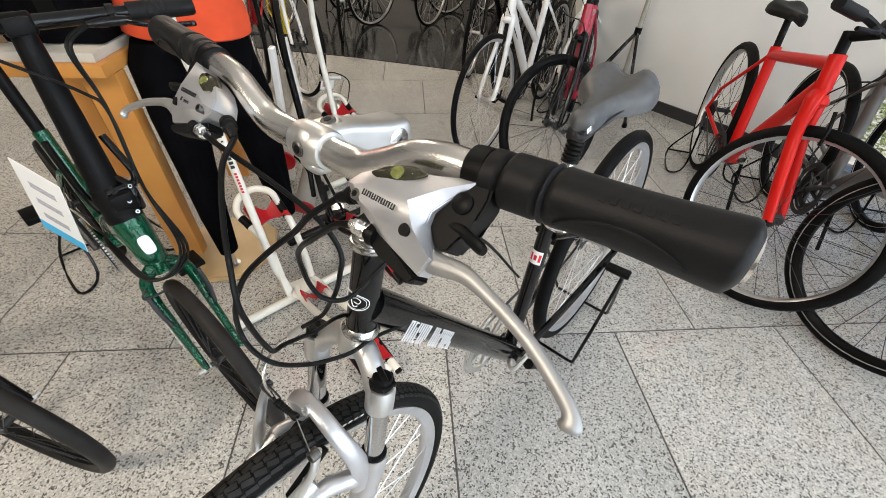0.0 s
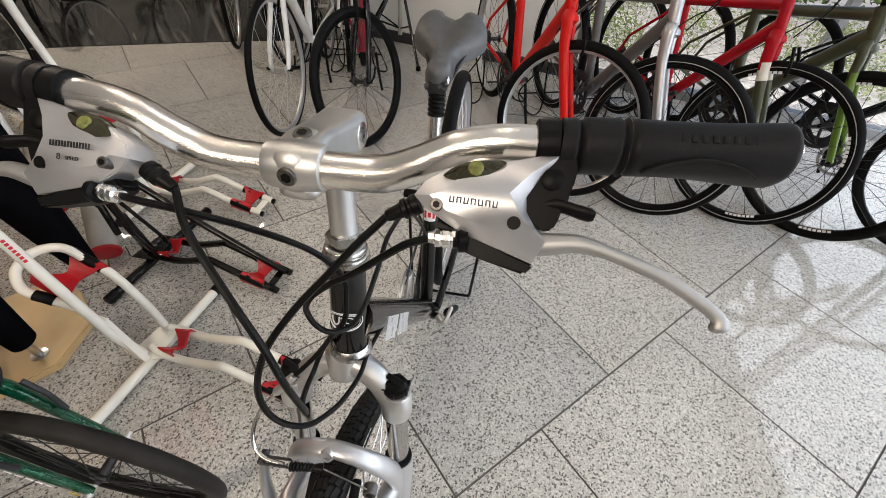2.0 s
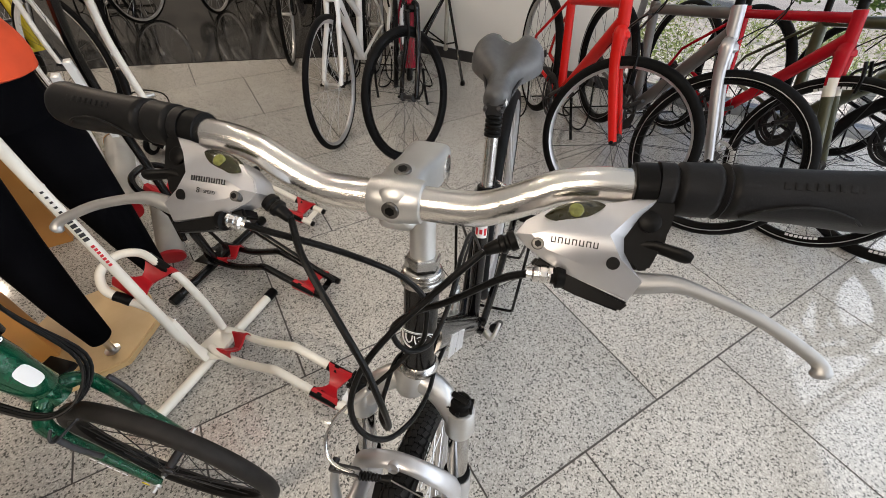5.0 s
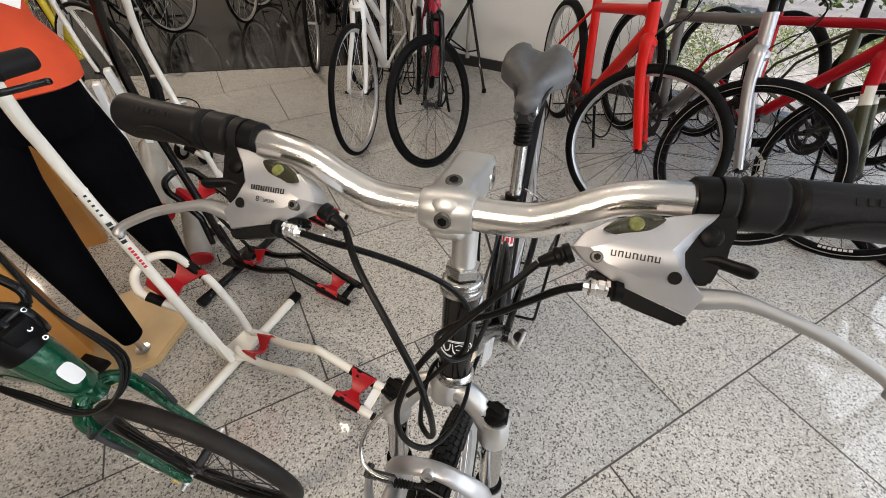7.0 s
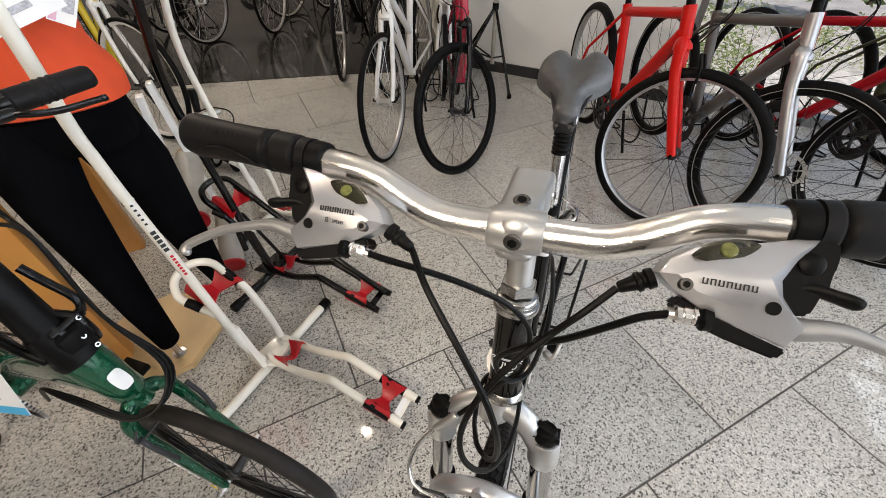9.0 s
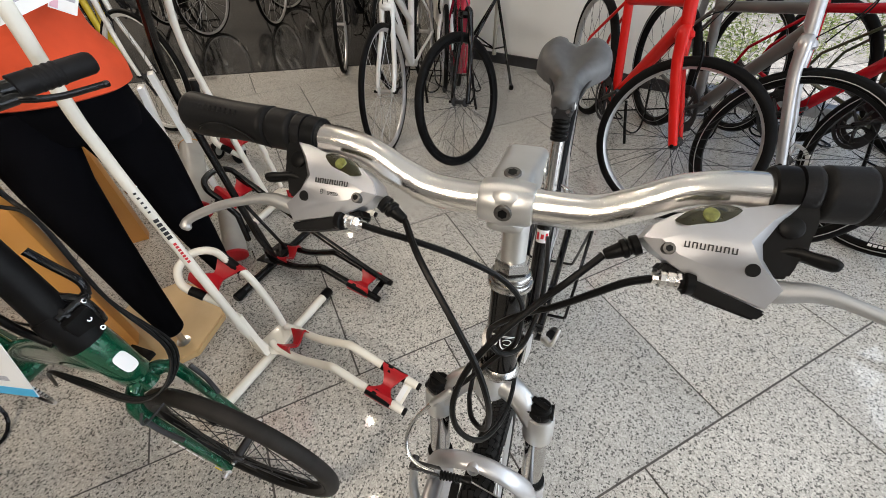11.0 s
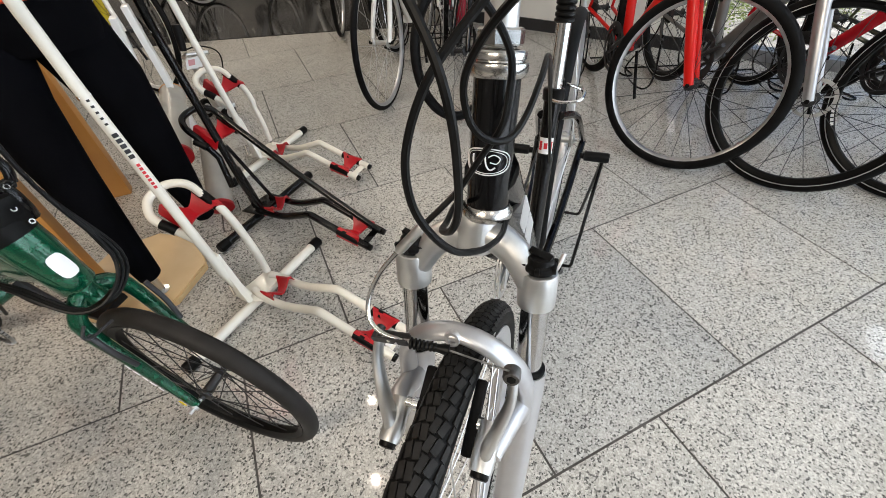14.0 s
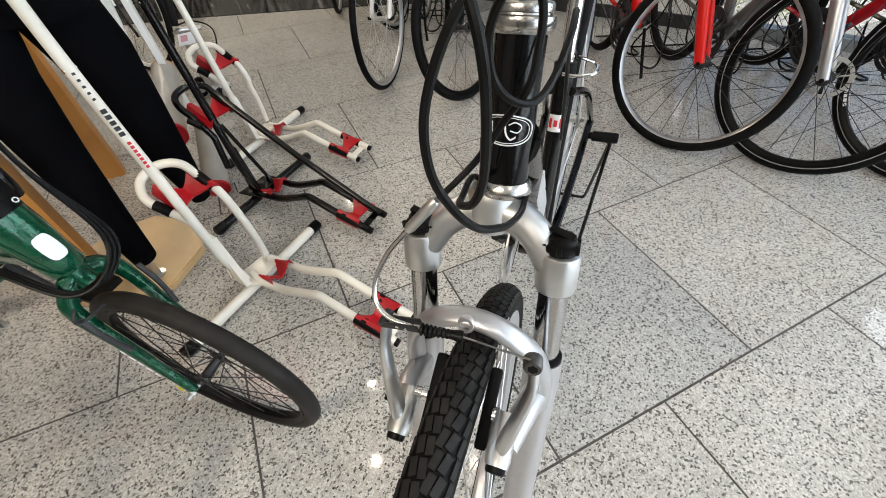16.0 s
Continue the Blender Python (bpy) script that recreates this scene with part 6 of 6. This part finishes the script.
rol = thing("roller_trainer", "folded roller trainer with grey drums and red end caps", "roller trainer")
for a, b in (((-1.236, 1.345, 0.260), (-1.222, 1.700, 0.330)), ((-1.185, 1.296, 0.052), (-1.158, 1.540, 0.155))):
    a, b = Vector(a), Vector(b)
    L = (b - a).length
    bm = bmesh.new()
    lathe(bm, a, b, [(0, 0.044), (L, 0.044)], 24)
    dr = part("drum", bm, mat("drum_grey", (0.36, 0.34, 0.30), 0.4, noise_scale=10) if "drum_grey" not in bpy.data.materials else bpy.data.materials["drum_grey"], rol, "grey roller drum")
    for p, w in ((a, a - b), (b, b - a)):
        bm = bmesh.new()
        lathe(bm, p, p + w, [(0, 0.047), (0.010, 0.047), (0.012, 0.038)] if p is a else [(0, 0.0455), (0.004, 0.0455), (0.005, 0.030)], 24)
        part("end_cap", bm, M_REDPAD if p is a else M_WOOD, dr, "" if p is a else "worn brown drum end")
for a, b in (((-1.3005, 1.600, 0.012), (-1.260, 1.600, 0.63)), ((-1.195, 1.690, 0.012), (-1.229, 1.690, 0.64))):
    part("rail", slab_rail(a, b), M_WHITE, rol)


# ---- the small-wheeled folding bicycles ----
def folding_bike(label, front, heading, R, paint, logo=True, bar_c=(-0.245, 0.032, 0.953)):
    base = Matrix.Translation((*front, 0)) @ Matrix.Rotation(radians(heading), 4, "Z") @ Matrix.Rotation(radians(1.3), 4, "X")
    b = thing("folding_bicycle", label, "bicycle", base, "folding bicycles")
    ax = V(-0.355, 0, 0.935).normalized()
    fw = V(0.935, 0, 0.355).normalized()
    hub = V(0, 0, R)
    foot = hub
    crown = foot + ax * (R + 0.047)
    bm = bmesh.new()
    for s in (-1, 1):
        pts = smooth_path([crown + ax * 0.01 + V(0, 0.006 * s, 0), crown + V(0.004, 0.030 * s, -0.004), crown + V(0.010, 0.046 * s, -0.035), hub + ax * 0.15 + V(0.0, 0.046 * s, 0), hub + V(0, 0.046 * s, 0)], 5)
        sweep(bm, pts, [0.0145] * 6 + [0.0130] * 4 + [0.0122 - 0.0004 * i for i in range(len(pts) - 10)], 12)
    lathe(bm, crown - ax * 0.012, crown + ax, [(0, 0.021), (0.03, 0.020)], 16)
    part("fork", bm, paint, b)
    bm = bmesh.new()
    h0, h1 = crown + ax * 0.016, crown + ax * 0.122
    lathe(bm, h0, h1, [(0, 0.0235), (0.005, 0.0270), (0.04, 0.0285), (0.08, 0.0320), (0.106, 0.0325)], 24)
    bb = V(-0.62, 0, 0.27)
    mid = h0 + ax * 0.055
    sweep(bm, smooth_path([mid, mid + V(-0.12, 0, -0.030), mid + V(-0.34, 0, -0.14), bb + V(0.02, 0, 0.06)], 5), [0.036, 0.040, 0.042, 0.043, 0.043, 0.042, 0.041, 0.040, 0.039, 0.038, 0.037, 0.036, 0.035, 0.034, 0.033, 0.032], 16, flat=0.75, up=(0, 0, 1))
    sweep(bm, [bb, bb + V(-0.10, 0, 0.34)], 0.019, 12)
    rear = V(-1.00, 0, R)
    for s in (-1, 1):
        sweep(bm, [bb + V(0, 0.03 * s, 0), rear + V(0, 0.06 * s, 0)], 0.011, 8)
        sweep(bm, [bb + V(-0.07, 0.02 * s, 0.23), rear + V(0, 0.06 * s, 0)], 0.008, 8)
    lathe(bm, bb - V(0, 0.036, 0), bb + V(0, 0.036, 0), [(0, 0.022), (0.072, 0.022)], 14)
    part("frame", bm, paint, b)
    if logo:
        bm = bmesh.new()
        c = h0 + ax * 0.045 + fw * 0.0240
        n = 16
        vs = []
        for i in range(n):
            a = 2 * math.pi * i / n
            th = 0.40 * math.copysign(abs(math.cos(a)) ** 0.6, math.cos(a))
            vs.append(bm.verts.new(h0 + ax * (0.046 + 0.021 * math.copysign(abs(math.sin(a)) ** 0.6, math.sin(a))) + 0.0322 * (fw * math.cos(th) + V(0, 1, 0) * math.sin(th))))
        cc = bm.verts.new(h0 + ax * 0.046 + 0.0330 * fw)
        for i in range(n):
            bm.faces.new((cc, vs[i], vs[(i + 1) % n]))
        part("head_badge", bm, M_DECALW, b, "white oval badge")
    wheel(b, R, Matrix.Translation(hub), "front_wheel", 0.0165, 0.011, M_BLACKP, M_RUBBER2, spokes=28, seg=72, flange=0.0185, narrow=0.7)
    wheel(b, R, Matrix.Translation(rear), "rear_wheel", 0.0185, 0.016, M_BLACKP, spokes=28, seg=56)
    bm = bmesh.new()
    lathe(bm, hub - V(0, 0.066, 0), hub + V(0, 1, 0), [(0, 0.0045), (0.010, 0.0045), (0.0105, 0.0085), (0.016, 0.0085), (0.0165, 0.004), (0.1155, 0.004), (0.116, 0.0085), (0.1215, 0.0085), (0.122, 0.0045), (0.132, 0.0045)], 12)
    part("axle", bm, M_SATIN, b)
    bm = bmesh.new()
    for k in range(5):
        box(bm, hub + ax * (0.085 + 0.018 * k) + V(0.008, -0.0585, 0.0), (0.004, 0.0012, 0.012), Matrix.Rotation(radians(-21 + 12 * (-1) ** k), 4, "Y"))
    tagged(part("script_mark", bm, M_DECALW, b), kind="stuff")
    bm = bmesh.new()
    box(bm, hub + ax * 0.030 + V(0.004, -0.058, 0), (0.010, 0.0015, 0.014), None)
    part("yellow_mark", bm, M_YELLOW, b)
    # hinge and tall handlepost
    bm = bmesh.new()
    lathe(bm, h1, h1 + ax, [(0, 0.033), (0.014, 0.034), (0.022, 0.031), (0.050, 0.032), (0.070, 0.028)], 20)
    box(bm, h1 + ax * 0.040 + V(0.016, 0.010, 0), (0.040, 0.044, 0.052), None, 0.010)
    hinge = part("post_hinge", bm, M_BLACKP, b, "black handlepost hinge")
    for k, (dx, dy, dz) in enumerate(((0.036, 0.020, 0.022), (0.036, 0.018, 0.046), (0.036, 0.034, 0.072))):
        bolt("hinge_bolt", h1 + ax * dz + V(dx, dy, 0), (0.9, 0.1, 0.5), 0.0044, M_ALU, hinge)
    bm = bmesh.new()
    for dy in (0.006, 0.034):
        sweep(bm, smooth_path([h1 + ax * 0.016 + V(0.012, dy, 0), h1 + ax * 0.040 + V(0.026, dy, 0), h1 + ax * 0.070 + V(0.026, dy, 0), h1 + ax * 0.088 + V(0.010, dy * 0.6, 0)], 4), 0.0088, 10)
    lathe(bm, h1 + ax * 0.070 + V(0.026, -0.008, 0), h1 + ax * 0.070 + V(0.026, 1, 0), [(0, 0.006), (0.002, 0.0085), (0.054, 0.0085), (0.056, 0.006)], 14)
    part("clamp_jaw", bm, M_GLOSSBLACK, hinge, "gloss black clamp jaws")
    part("clamp_handle", tube(smooth_path([h1 + ax * 0.070 + V(0.028, 0.046, 0), h1 + ax * 0.095 + V(0.034, 0.054, 0), h1 + ax * 0.135 + V(0.018, 0.050, 0), h1 + ax * 0.165 + V(0.012, 0.046, 0)], 4), 0.0072, 10, flat=0.7), M_GLOSSBLACK, hinge)
    m0, m1 = h1 + ax * 0.05, V(*bar_c)
    part("handlepost", tube([m0, m0.lerp(m1, 0.5), m1], [0.0280, 0.024, 0.018], 16), M_BLACKP, b, "tall black handlepost")
    part("hinge_lever", tube(smooth_path([h1 + ax * 0.03 + V(0, -0.03, 0), h1 + ax * 0.07 + V(-0.03, -0.035, 0), h1 + ax * 0.16 + V(-0.05, -0.034, 0)], 4), 0.009, 10, flat=0.7), M_BLACKP, b)
    bd, fd = V(0.19, 0.981, -0.02), V(0.981, -0.19, 0)
    part("handlebar", tube([m1 - bd * 0.262, m1 + bd * 0.262], 0.0127, 16), M_GLOSSBLACK, b, "gloss black straight handlebar")
    bm = bmesh.new()
    lathe(bm, m1 - bd * 0.022, m1 + bd, [(0, 0.0150), (0.002, 0.0185), (0.042, 0.0185), (0.044, 0.0150)], 16)
    box(bm, m1 + fd * 0.018, (0.016, 0.040, 0.026), None, 0.004)
    part("bar_clamp", bm, M_BLACKP, b, "black handlebar clamp")
    for s in (-1, 1):
        e = bd * s
        bm = bmesh.new()
        lathe(bm, m1 + e * 0.160, m1 + e, [(0, 0.0135), (0.001, 0.0172), (0.107, 0.0165), (0.113, 0.0140), (0.1135, 0)], 18)
        gr = part("grip", bm, M_GRIP, b)
        for k in range(4):
            bm = bmesh.new()
            lathe(bm, m1 + e * (0.188 + 0.010 * k), m1 + e, [(0, 0.0168), (0.0015, 0.0178), (0.0045, 0.0178), (0.006, 0.0168)], 18)
            part("grip_ridge", bm, M_GRIP, gr)
        bm = bmesh.new()
        lathe(bm, m1 + e * 0.128, m1 + e, [(0, 0.0135), (0.001, 0.0170), (0.013, 0.0170), (0.014, 0.0135)], 14)
        q = m1 + e * 0.135 + fd * 0.026 + V(0, 0, -0.006)
        sweep(bm, [m1 + e * 0.135, q], [0.011, 0.009], 10)
        sweep(bm, [q - e * 0.045, q - e * 0.020, q + e * 0.012, q + e * 0.020], [0.0050, 0.0085, 0.0085, 0.0060], 12)
        lv = part("lever_body", bm, M_GLOSSBLACK, b)
        part("lever_blade", tube(smooth_path([q + e * 0.010, q + e * 0.030 + fd * 0.016 + V(0, 0, -0.004), q + e * 0.060 + fd * 0.021 + V(0, 0, -0.010), q + e * 0.100 + fd * 0.018 + V(0, 0, -0.014), q + e * 0.118 + fd * 0.022 + V(0, 0, -0.014)], 4), 0.0052, 10, flat=0.6), M_GLOSSBLACK, lv, "gloss black brake lever")
        part("lever_tip", box(bmesh.new(), q + e * 0.119 + fd * 0.022 + V(0, 0, -0.014), (0.010, 0.010, 0.010), None, 0.004), M_GLOSSBLACK, lv)
    for k, (y0, d) in enumerate(((0.095, 0.0), (-0.095, 0.008), (0.085, 0.015))):
        q = V(0.002, -0.007, 0.004) * k
        pts = [m1 + bd * y0 + fd * 0.026 + V(0, 0, -0.006), m1 + bd * y0 * 0.55 + fd * 0.055 + V(0, 0, -0.030), m1 + bd * (0.045 + y0 * 0.1) + fd * 0.075 + V(0, 0, -0.10), m1.lerp(m0, 0.45) + bd * 0.062 + fd * 0.070, m0 + bd * 0.060 + fd * 0.050 + V(0, 0, 0.02), crown + V(0.040, 0.060, 0.05) + q, crown + V(0.058, 0.012, 0.010) + q,
               crown + V(0.030, -0.034 - 0.5 * d, 0.012), crown + V(-0.06, -0.044 - 0.5 * d, 0.045), crown + V(-0.17, -0.045, 0.015), bb + V(0.20, -0.035, 0.08)]
        part("cable", tube(smooth_path(pts, 6), 0.0030, 8), M_CABLE, b)
    # front rim brake
    for s in (-1, 1):
        bm = bmesh.new()
        sweep(bm, smooth_path([hub + ax * 0.16 + V(0.025, 0.050 * s, 0), hub + ax * 0.21 + V(0.03, 0.056 * s, 0), hub + ax * 0.255 + V(0.03, 0.056 * s, 0)], 4), 0.0048, 8, flat=0.7)
        part("brake_arm", bm, M_DARKMETAL, b)
    part("brake_noodle", tube(smooth_path([crown + V(0.040, -0.050, -0.006), crown + V(0.046, -0.062, -0.014), crown + V(0.046, -0.058, -0.026), crown + V(0.045, -0.02, -0.030)], 5), 0.0026, 8), M_DARKMETAL, b)
    bm = bmesh.new()
    torus(bm, 0.090, [(-0.006, -0.052), (0.008, -0.052), (0.008, -0.047), (-0.006, -0.047)], 36)
    bmesh.ops.translate(bm, verts=bm.verts[:], vec=bb)
    part("chainring", bm, M_DARKMETAL, b)
    bm = bmesh.new()
    for k in range(60):
        a = 2 * math.pi * k / 60
        box(bm, bb + V(0.098 * math.cos(a), -0.0495, 0.098 * math.sin(a)), (0.006, 0.006, 0.004), Matrix.Rotation(-a, 4, "Y"))
    part("chain", bm, M_SATIN, b)
    for s, a in ((-1, 2.35), (1, 2.35 + math.pi)):
        tip = bb + V(0.165 * math.cos(a), 0.065 * s, 0.165 * math.sin(a))
        part("crank_arm", tube([bb + V(0, 0.06 * s, 0), tip], [0.012, 0.009], 8), M_DARKMETAL, b)
        part("pedal", box(bmesh.new(), tip + V(0, 0.05 * s, 0), (0.080, 0.085, 0.020), None, 0.004), M_BLACKP, b)
    part("seatpost", tube([bb + V(-0.09, 0, 0.30), bb + V(-0.19, 0, 0.62)], 0.0155, 12), M_BLACKP, b)
    sd = part("saddle", saddle_mesh(0.26, 0.15), M_SADDLE2, b)
    sd.matrix_basis = Matrix.Translation(bb + V(-0.18, 0, 0.66))
    return b


folding_bike("metallic dark green small-wheeled folding bicycle", (-1.188, 0.408), 316.2, 0.234, M_GREEN)
folding_bike("black small-wheeled folding bicycle beside the green one", (-1.60, 0.265), 340, 0.238, M_GLOSSBLACK)
# price tag hanging on the green bicycle
tag_m = Matrix.Translation((-1.435, 0.50, 0.635)) @ Matrix.Rotation(radians(-25), 4, "Z") @ Matrix.Rotation(radians(20), 4, "Y")
tagp = thing("price_tag", "white price tag with a blue band hanging on the green bicycle", "price tag", tag_m)
part("card", box(bmesh.new(), (0, 0, 0), (0.11, 0.0015, 0.20)), M_PAPER, tagp)
part("blue_band", box(bmesh.new(), (0, 0, -0.085), (0.1095, 0.0025, 0.028)), M_BLUE, tagp)
for k in range(3):
    part("print_block", box(bmesh.new(), (0, 0, 0.05 - 0.045 * k), (0.06, 0.0022, 0.016)), M_PRINT, tagp)

# ---- bicycles round about ----
ROW_H = 247
ROW = (
    ("bright red flat-bar city bicycle with silver rims", (0.56, 0.82), 48, dict(R=0.322, paint=M_RED, rim=M_RIM, tyre=0.021, rim_h=0.007, fork_r=0.0245, tube_r=0.0235)),
    ("grey hybrid bicycle with a silver fork", (0.795, 0.53), 40, dict(R=0.325, paint=M_GREY, fork_paint=M_SILVER, head_paint=M_SILVER, tyre=0.021, stripe=M_RIM, fork_r=0.024, tube_r=0.0235, rotor=True)),
    ("crimson sports bicycle with a cream fork tip", (1.10, 0.285), 28, dict(R=0.330, paint=M_CRIMSON, fork_tip=M_OLIVE, fork_band=M_STANDWHITE, stripe=M_RIM, band=M_DECALW, tyre=0.018, fork_r=0.024, tube_r=0.021)),
    ("dark olive bicycle with wide tyres and a disc brake", (1.30, 0.055), 22, dict(R=0.335, paint=M_OLIVE, fork_tip=M_LIMEP, tyre=0.019, rotor=True, band=M_DECALW, tube_r=0.026)),
    ("black flat-bar bicycle at the end of the row", (1.62, -0.32), 25, dict(R=0.335, paint=M_GLOSSBLACK, tyre=0.016)),
)
for lab, fr, stx, kw in ROW:
    bicycle(lab, fr, ROW_H, stx, **kw)
    wire_stand(fr, ROW_H, kw["R"])
bicycle("white step-through city bicycle with silver rims", (-0.305, 1.875), 235, -5, 0.312, M_WHITE, rim=M_SILVER, spoke=M_STEEL, step=True)
bicycle("raspberry red bicycle with a black fork", (-0.02, 1.60), 245, -42, 0.308, M_MAGENTA, M_GLOSSBLACK, tyre=0.018)
wire_stand((-0.305, 1.875), 235, 0.312)
wire_stand((-0.02, 1.60), 245, 0.308)
BACK = (
    ("black city bicycle on the dark stone floor", (-0.20, 3.10), 238, M_GLOSSBLACK, M_SILVER),
    ("silver bicycle on the dark stone floor", (-1.05, 4.55), 215, M_SILVER, M_SILVER),
    ("dark bicycle on the dark stone floor", (-1.30, 4.02), 262, M_GLOSSBLACK, M_BLACKP),
    ("white bicycle on the dark stone floor", (-0.45, 4.6), 225, M_WHITE, M_SILVER),
    ("grey bicycle on the dark stone floor", (-1.9, 4.3), 240, M_GREY, M_SILVER),
    ("black bicycle on the dark stone floor", (0.35, 3.9), 235, M_GLOSSBLACK, M_BLACKP),
)
for lab, fr, hd, pm, rm in BACK:
    bicycle(lab, fr, hd, 12, 0.325, pm, rim=rm, spoke=M_STEEL, group="bicycles on the dark floor")
    wire_stand(fr, hd, 0.325)
bicycle("yellow racing bicycle with white tyres", (-1.42, 2.72), 290, 20, 0.325, M_YELLOW, M_WHITE, rim=M_WHITE, bar="drop")
bicycle("red and white racing bicycle", (-1.75, 2.95), 285, 10, 0.325, M_CRIMSON, M_WHITE, rim=M_SILVER, bar="drop")
ms = thing("bicycle_stand", "black wire stand with a rubber sleeve under the city bicycle", "bicycle stand", main_m, "wire bicycle stands")
for x0, nm in ((-0.685, "front_wire"), (-0.955, "rear_wire")):
    side = [(-0.790, 0.128, 0.352), (0.35 * -0.79 + 0.65 * x0, 0.112, 0.14), (x0 + 0.006, 0.102, 0.028), (x0, 0.098, 0.012)]
    pts = side + [(x0, 0.085, 0.010), (x0, -0.085, 0.014)] + [(x, -y, z + 0.004) for x, y, z in side[::-1]]
    part(nm, tube(pts, 0.0052, 8), M_GLOSSBLACK, ms)
for s in (1, -1):
    bm = bmesh.new()
    lathe(bm, (-0.790, 0.066 * s, 0.353), (-0.790, 1 * s, 0.353), [(0, 0.008), (0.010, 0.009), (0.012, 0.0135), (0.072, 0.0145), (0.078, 0.012)], 16)
    part("rubber_sleeve", bm, M_BLACKP, ms, "black rubber sleeve on the stand's end")

wire_stand((-1.188, 0.408), 316.2, 0.234, 0.98)
wire_stand((-1.60, 0.265), 340, 0.233, 0.98)
bicycle("small white bicycle behind the city bicycles", (0.30, 2.42), 238, 8, 0.26, M_WHITE, rim=M_SILVER, spoke=M_STEEL, size=0.8, wb=0.85)
bicycle("black bicycle beside the white wall", (0.02, 2.62), 240, -12, 0.325, M_GLOSSBLACK, rim=M_SILVER)

# folding repair stand by the white wall
tri = thing("repair_stand", "black folding tripod repair stand with a beige pole", "repair stand")
tc = V(0.79, 2.60, 0)
part("pole", tube([tc + V(0, 0, 0.10), tc + V(0.01, 0.0, 1.25)], 0.016, 12), mat("grey_pole_paint", (0.42, 0.40, 0.34), 0.4, noise_scale=12), tri)
part("collar", lathe(bmesh.new(), tc + V(0, 0, 0.46), tc + V(0, 0, 1), [(0, 0.022), (0.04, 0.022)], 14), M_BLACKP, tri)
for ang, reach in ((257, 0.40), (185, 0.34), (128, 0.30)):
    a = radians(ang)
    e = tc + V(reach * math.cos(a), reach * math.sin(a), 0.014)
    lg = part("leg", tube([tc + V(0, 0, 0.48), e], 0.010, 8), M_GLOSSBLACK, tri)
    part("brace", tube([tc + V(0, 0, 0.14), tc.lerp(e, 0.55) + V(0, 0, 0.215)], 0.006, 6), M_GLOSSBLACK, lg)
    part("foot", lathe(bmesh.new(), e + V(0, 0, 0.016), e + V(0, 0, -1), [(0, 0.012), (0.012, 0.016), (0.030, 0.016)], 10), M_BLACKP, lg)

# folded kick scooter behind the display stands
sc = thing("kick_scooter", "folded silver kick scooter with black grips and small wheels", "scooter")
top = V(-1.150, 1.985, 0.375)
part("stem", tube([V(-1.105, 2.085, 0.085), top], 0.014, 12), M_SATIN, sc)
hb = part("handlebar", tube([top + V(-0.010, -0.03, 0.00), top, top + V(0.085, 0.030, -0.012)], 0.010, 10), M_SATIN, sc)
part("grip", tube([top + V(-0.002, 0.0, 0.018), top + V(0.012, 0.012, 0.115)], [0.015, 0.018], 14), M_GRIP, hb)
part("cable", tube(smooth_path([top + V(0.01, 0.0, 0.02), top + V(0.07, -0.02, 0.03), top + V(0.13, 0.0, -0.02), top + V(0.10, 0.06, -0.16)], 6), 0.003, 6), M_CABLE, sc)
part("deck", box(bmesh.new(), (-1.12, 2.24, 0.085), (0.10, 0.34, 0.022), Matrix.Rotation(0.15, 4, "Z"), 0.006), M_SATIN, sc)
for q in (V(-1.193, 2.20, 0.05), V(-1.089, 2.10, 0.05)):
    w = part("wheel", torus(bmesh.new(), 0.036, [(-0.010, -0.011), (0.008, -0.011), (0.0135, 0.0), (0.008, 0.011), (-0.010, 0.011)], 28), M_RUBBER, sc)
    w.matrix_basis = Matrix.Translation(q) @ Matrix.Rotation(0.9, 4, "Z")
    lathe_bm = lathe(bmesh.new(), (0, -0.012, 0), (0, 1, 0), [(0, 0.012), (0.002, 0.027), (0.022, 0.027), (0.024, 0.012)], 18)
    part("rim", lathe_bm, M_SATIN, w)
sct = thing("price_tag", "white paper tag with red print on the scooter", "price tag", pose(-1.130, 1.965, 0.345, 18, 8, 35))
part("card", box(bmesh.new(), (0, 0, 0), (0.075, 0.0015, 0.05)), M_PAPER, sct)
part("print_block", box(bmesh.new(), (-0.012, -0.001, 0.004), (0.030, 0.001, 0.026)), mat("pale_red_print", (0.62, 0.30, 0.32), 0.6), sct)

# ---- floor tiles ----
tile_bm = box(bmesh.new(), (0, 0, -0.0012), (TILE - 0.0055, TILE - 0.0055, 0.0024))
tile0 = link("tile", tile_bm, M_GRANITE, floor, smooth=False)
tile_dark = tile0.data.copy()
tile_dark.materials[0] = M_GRANITE2
DARKER = {(-1, 0)}
first = True
for x in range(-8, 8):
    for y in range(-8, 7):
        cx, cy = x * TILE + (0.0 if y % 2 == 0 else 0.3) + 0.3, y * TILE + 0.3
        c = V(cx, cy, 0)
        if (c - WALL_A).dot(V(0.820, 0.572, 0)) > 0.3 or (c - CORNER).dot(SIDE_N) > 0.3:
            continue
        t = tile0 if first else tile0.copy()
        if not first:
            scene.collection.objects.link(t)
        first = False
        t.location = (cx, cy, 0)
        if (x, y) in DARKER:
            t.data = tile_dark
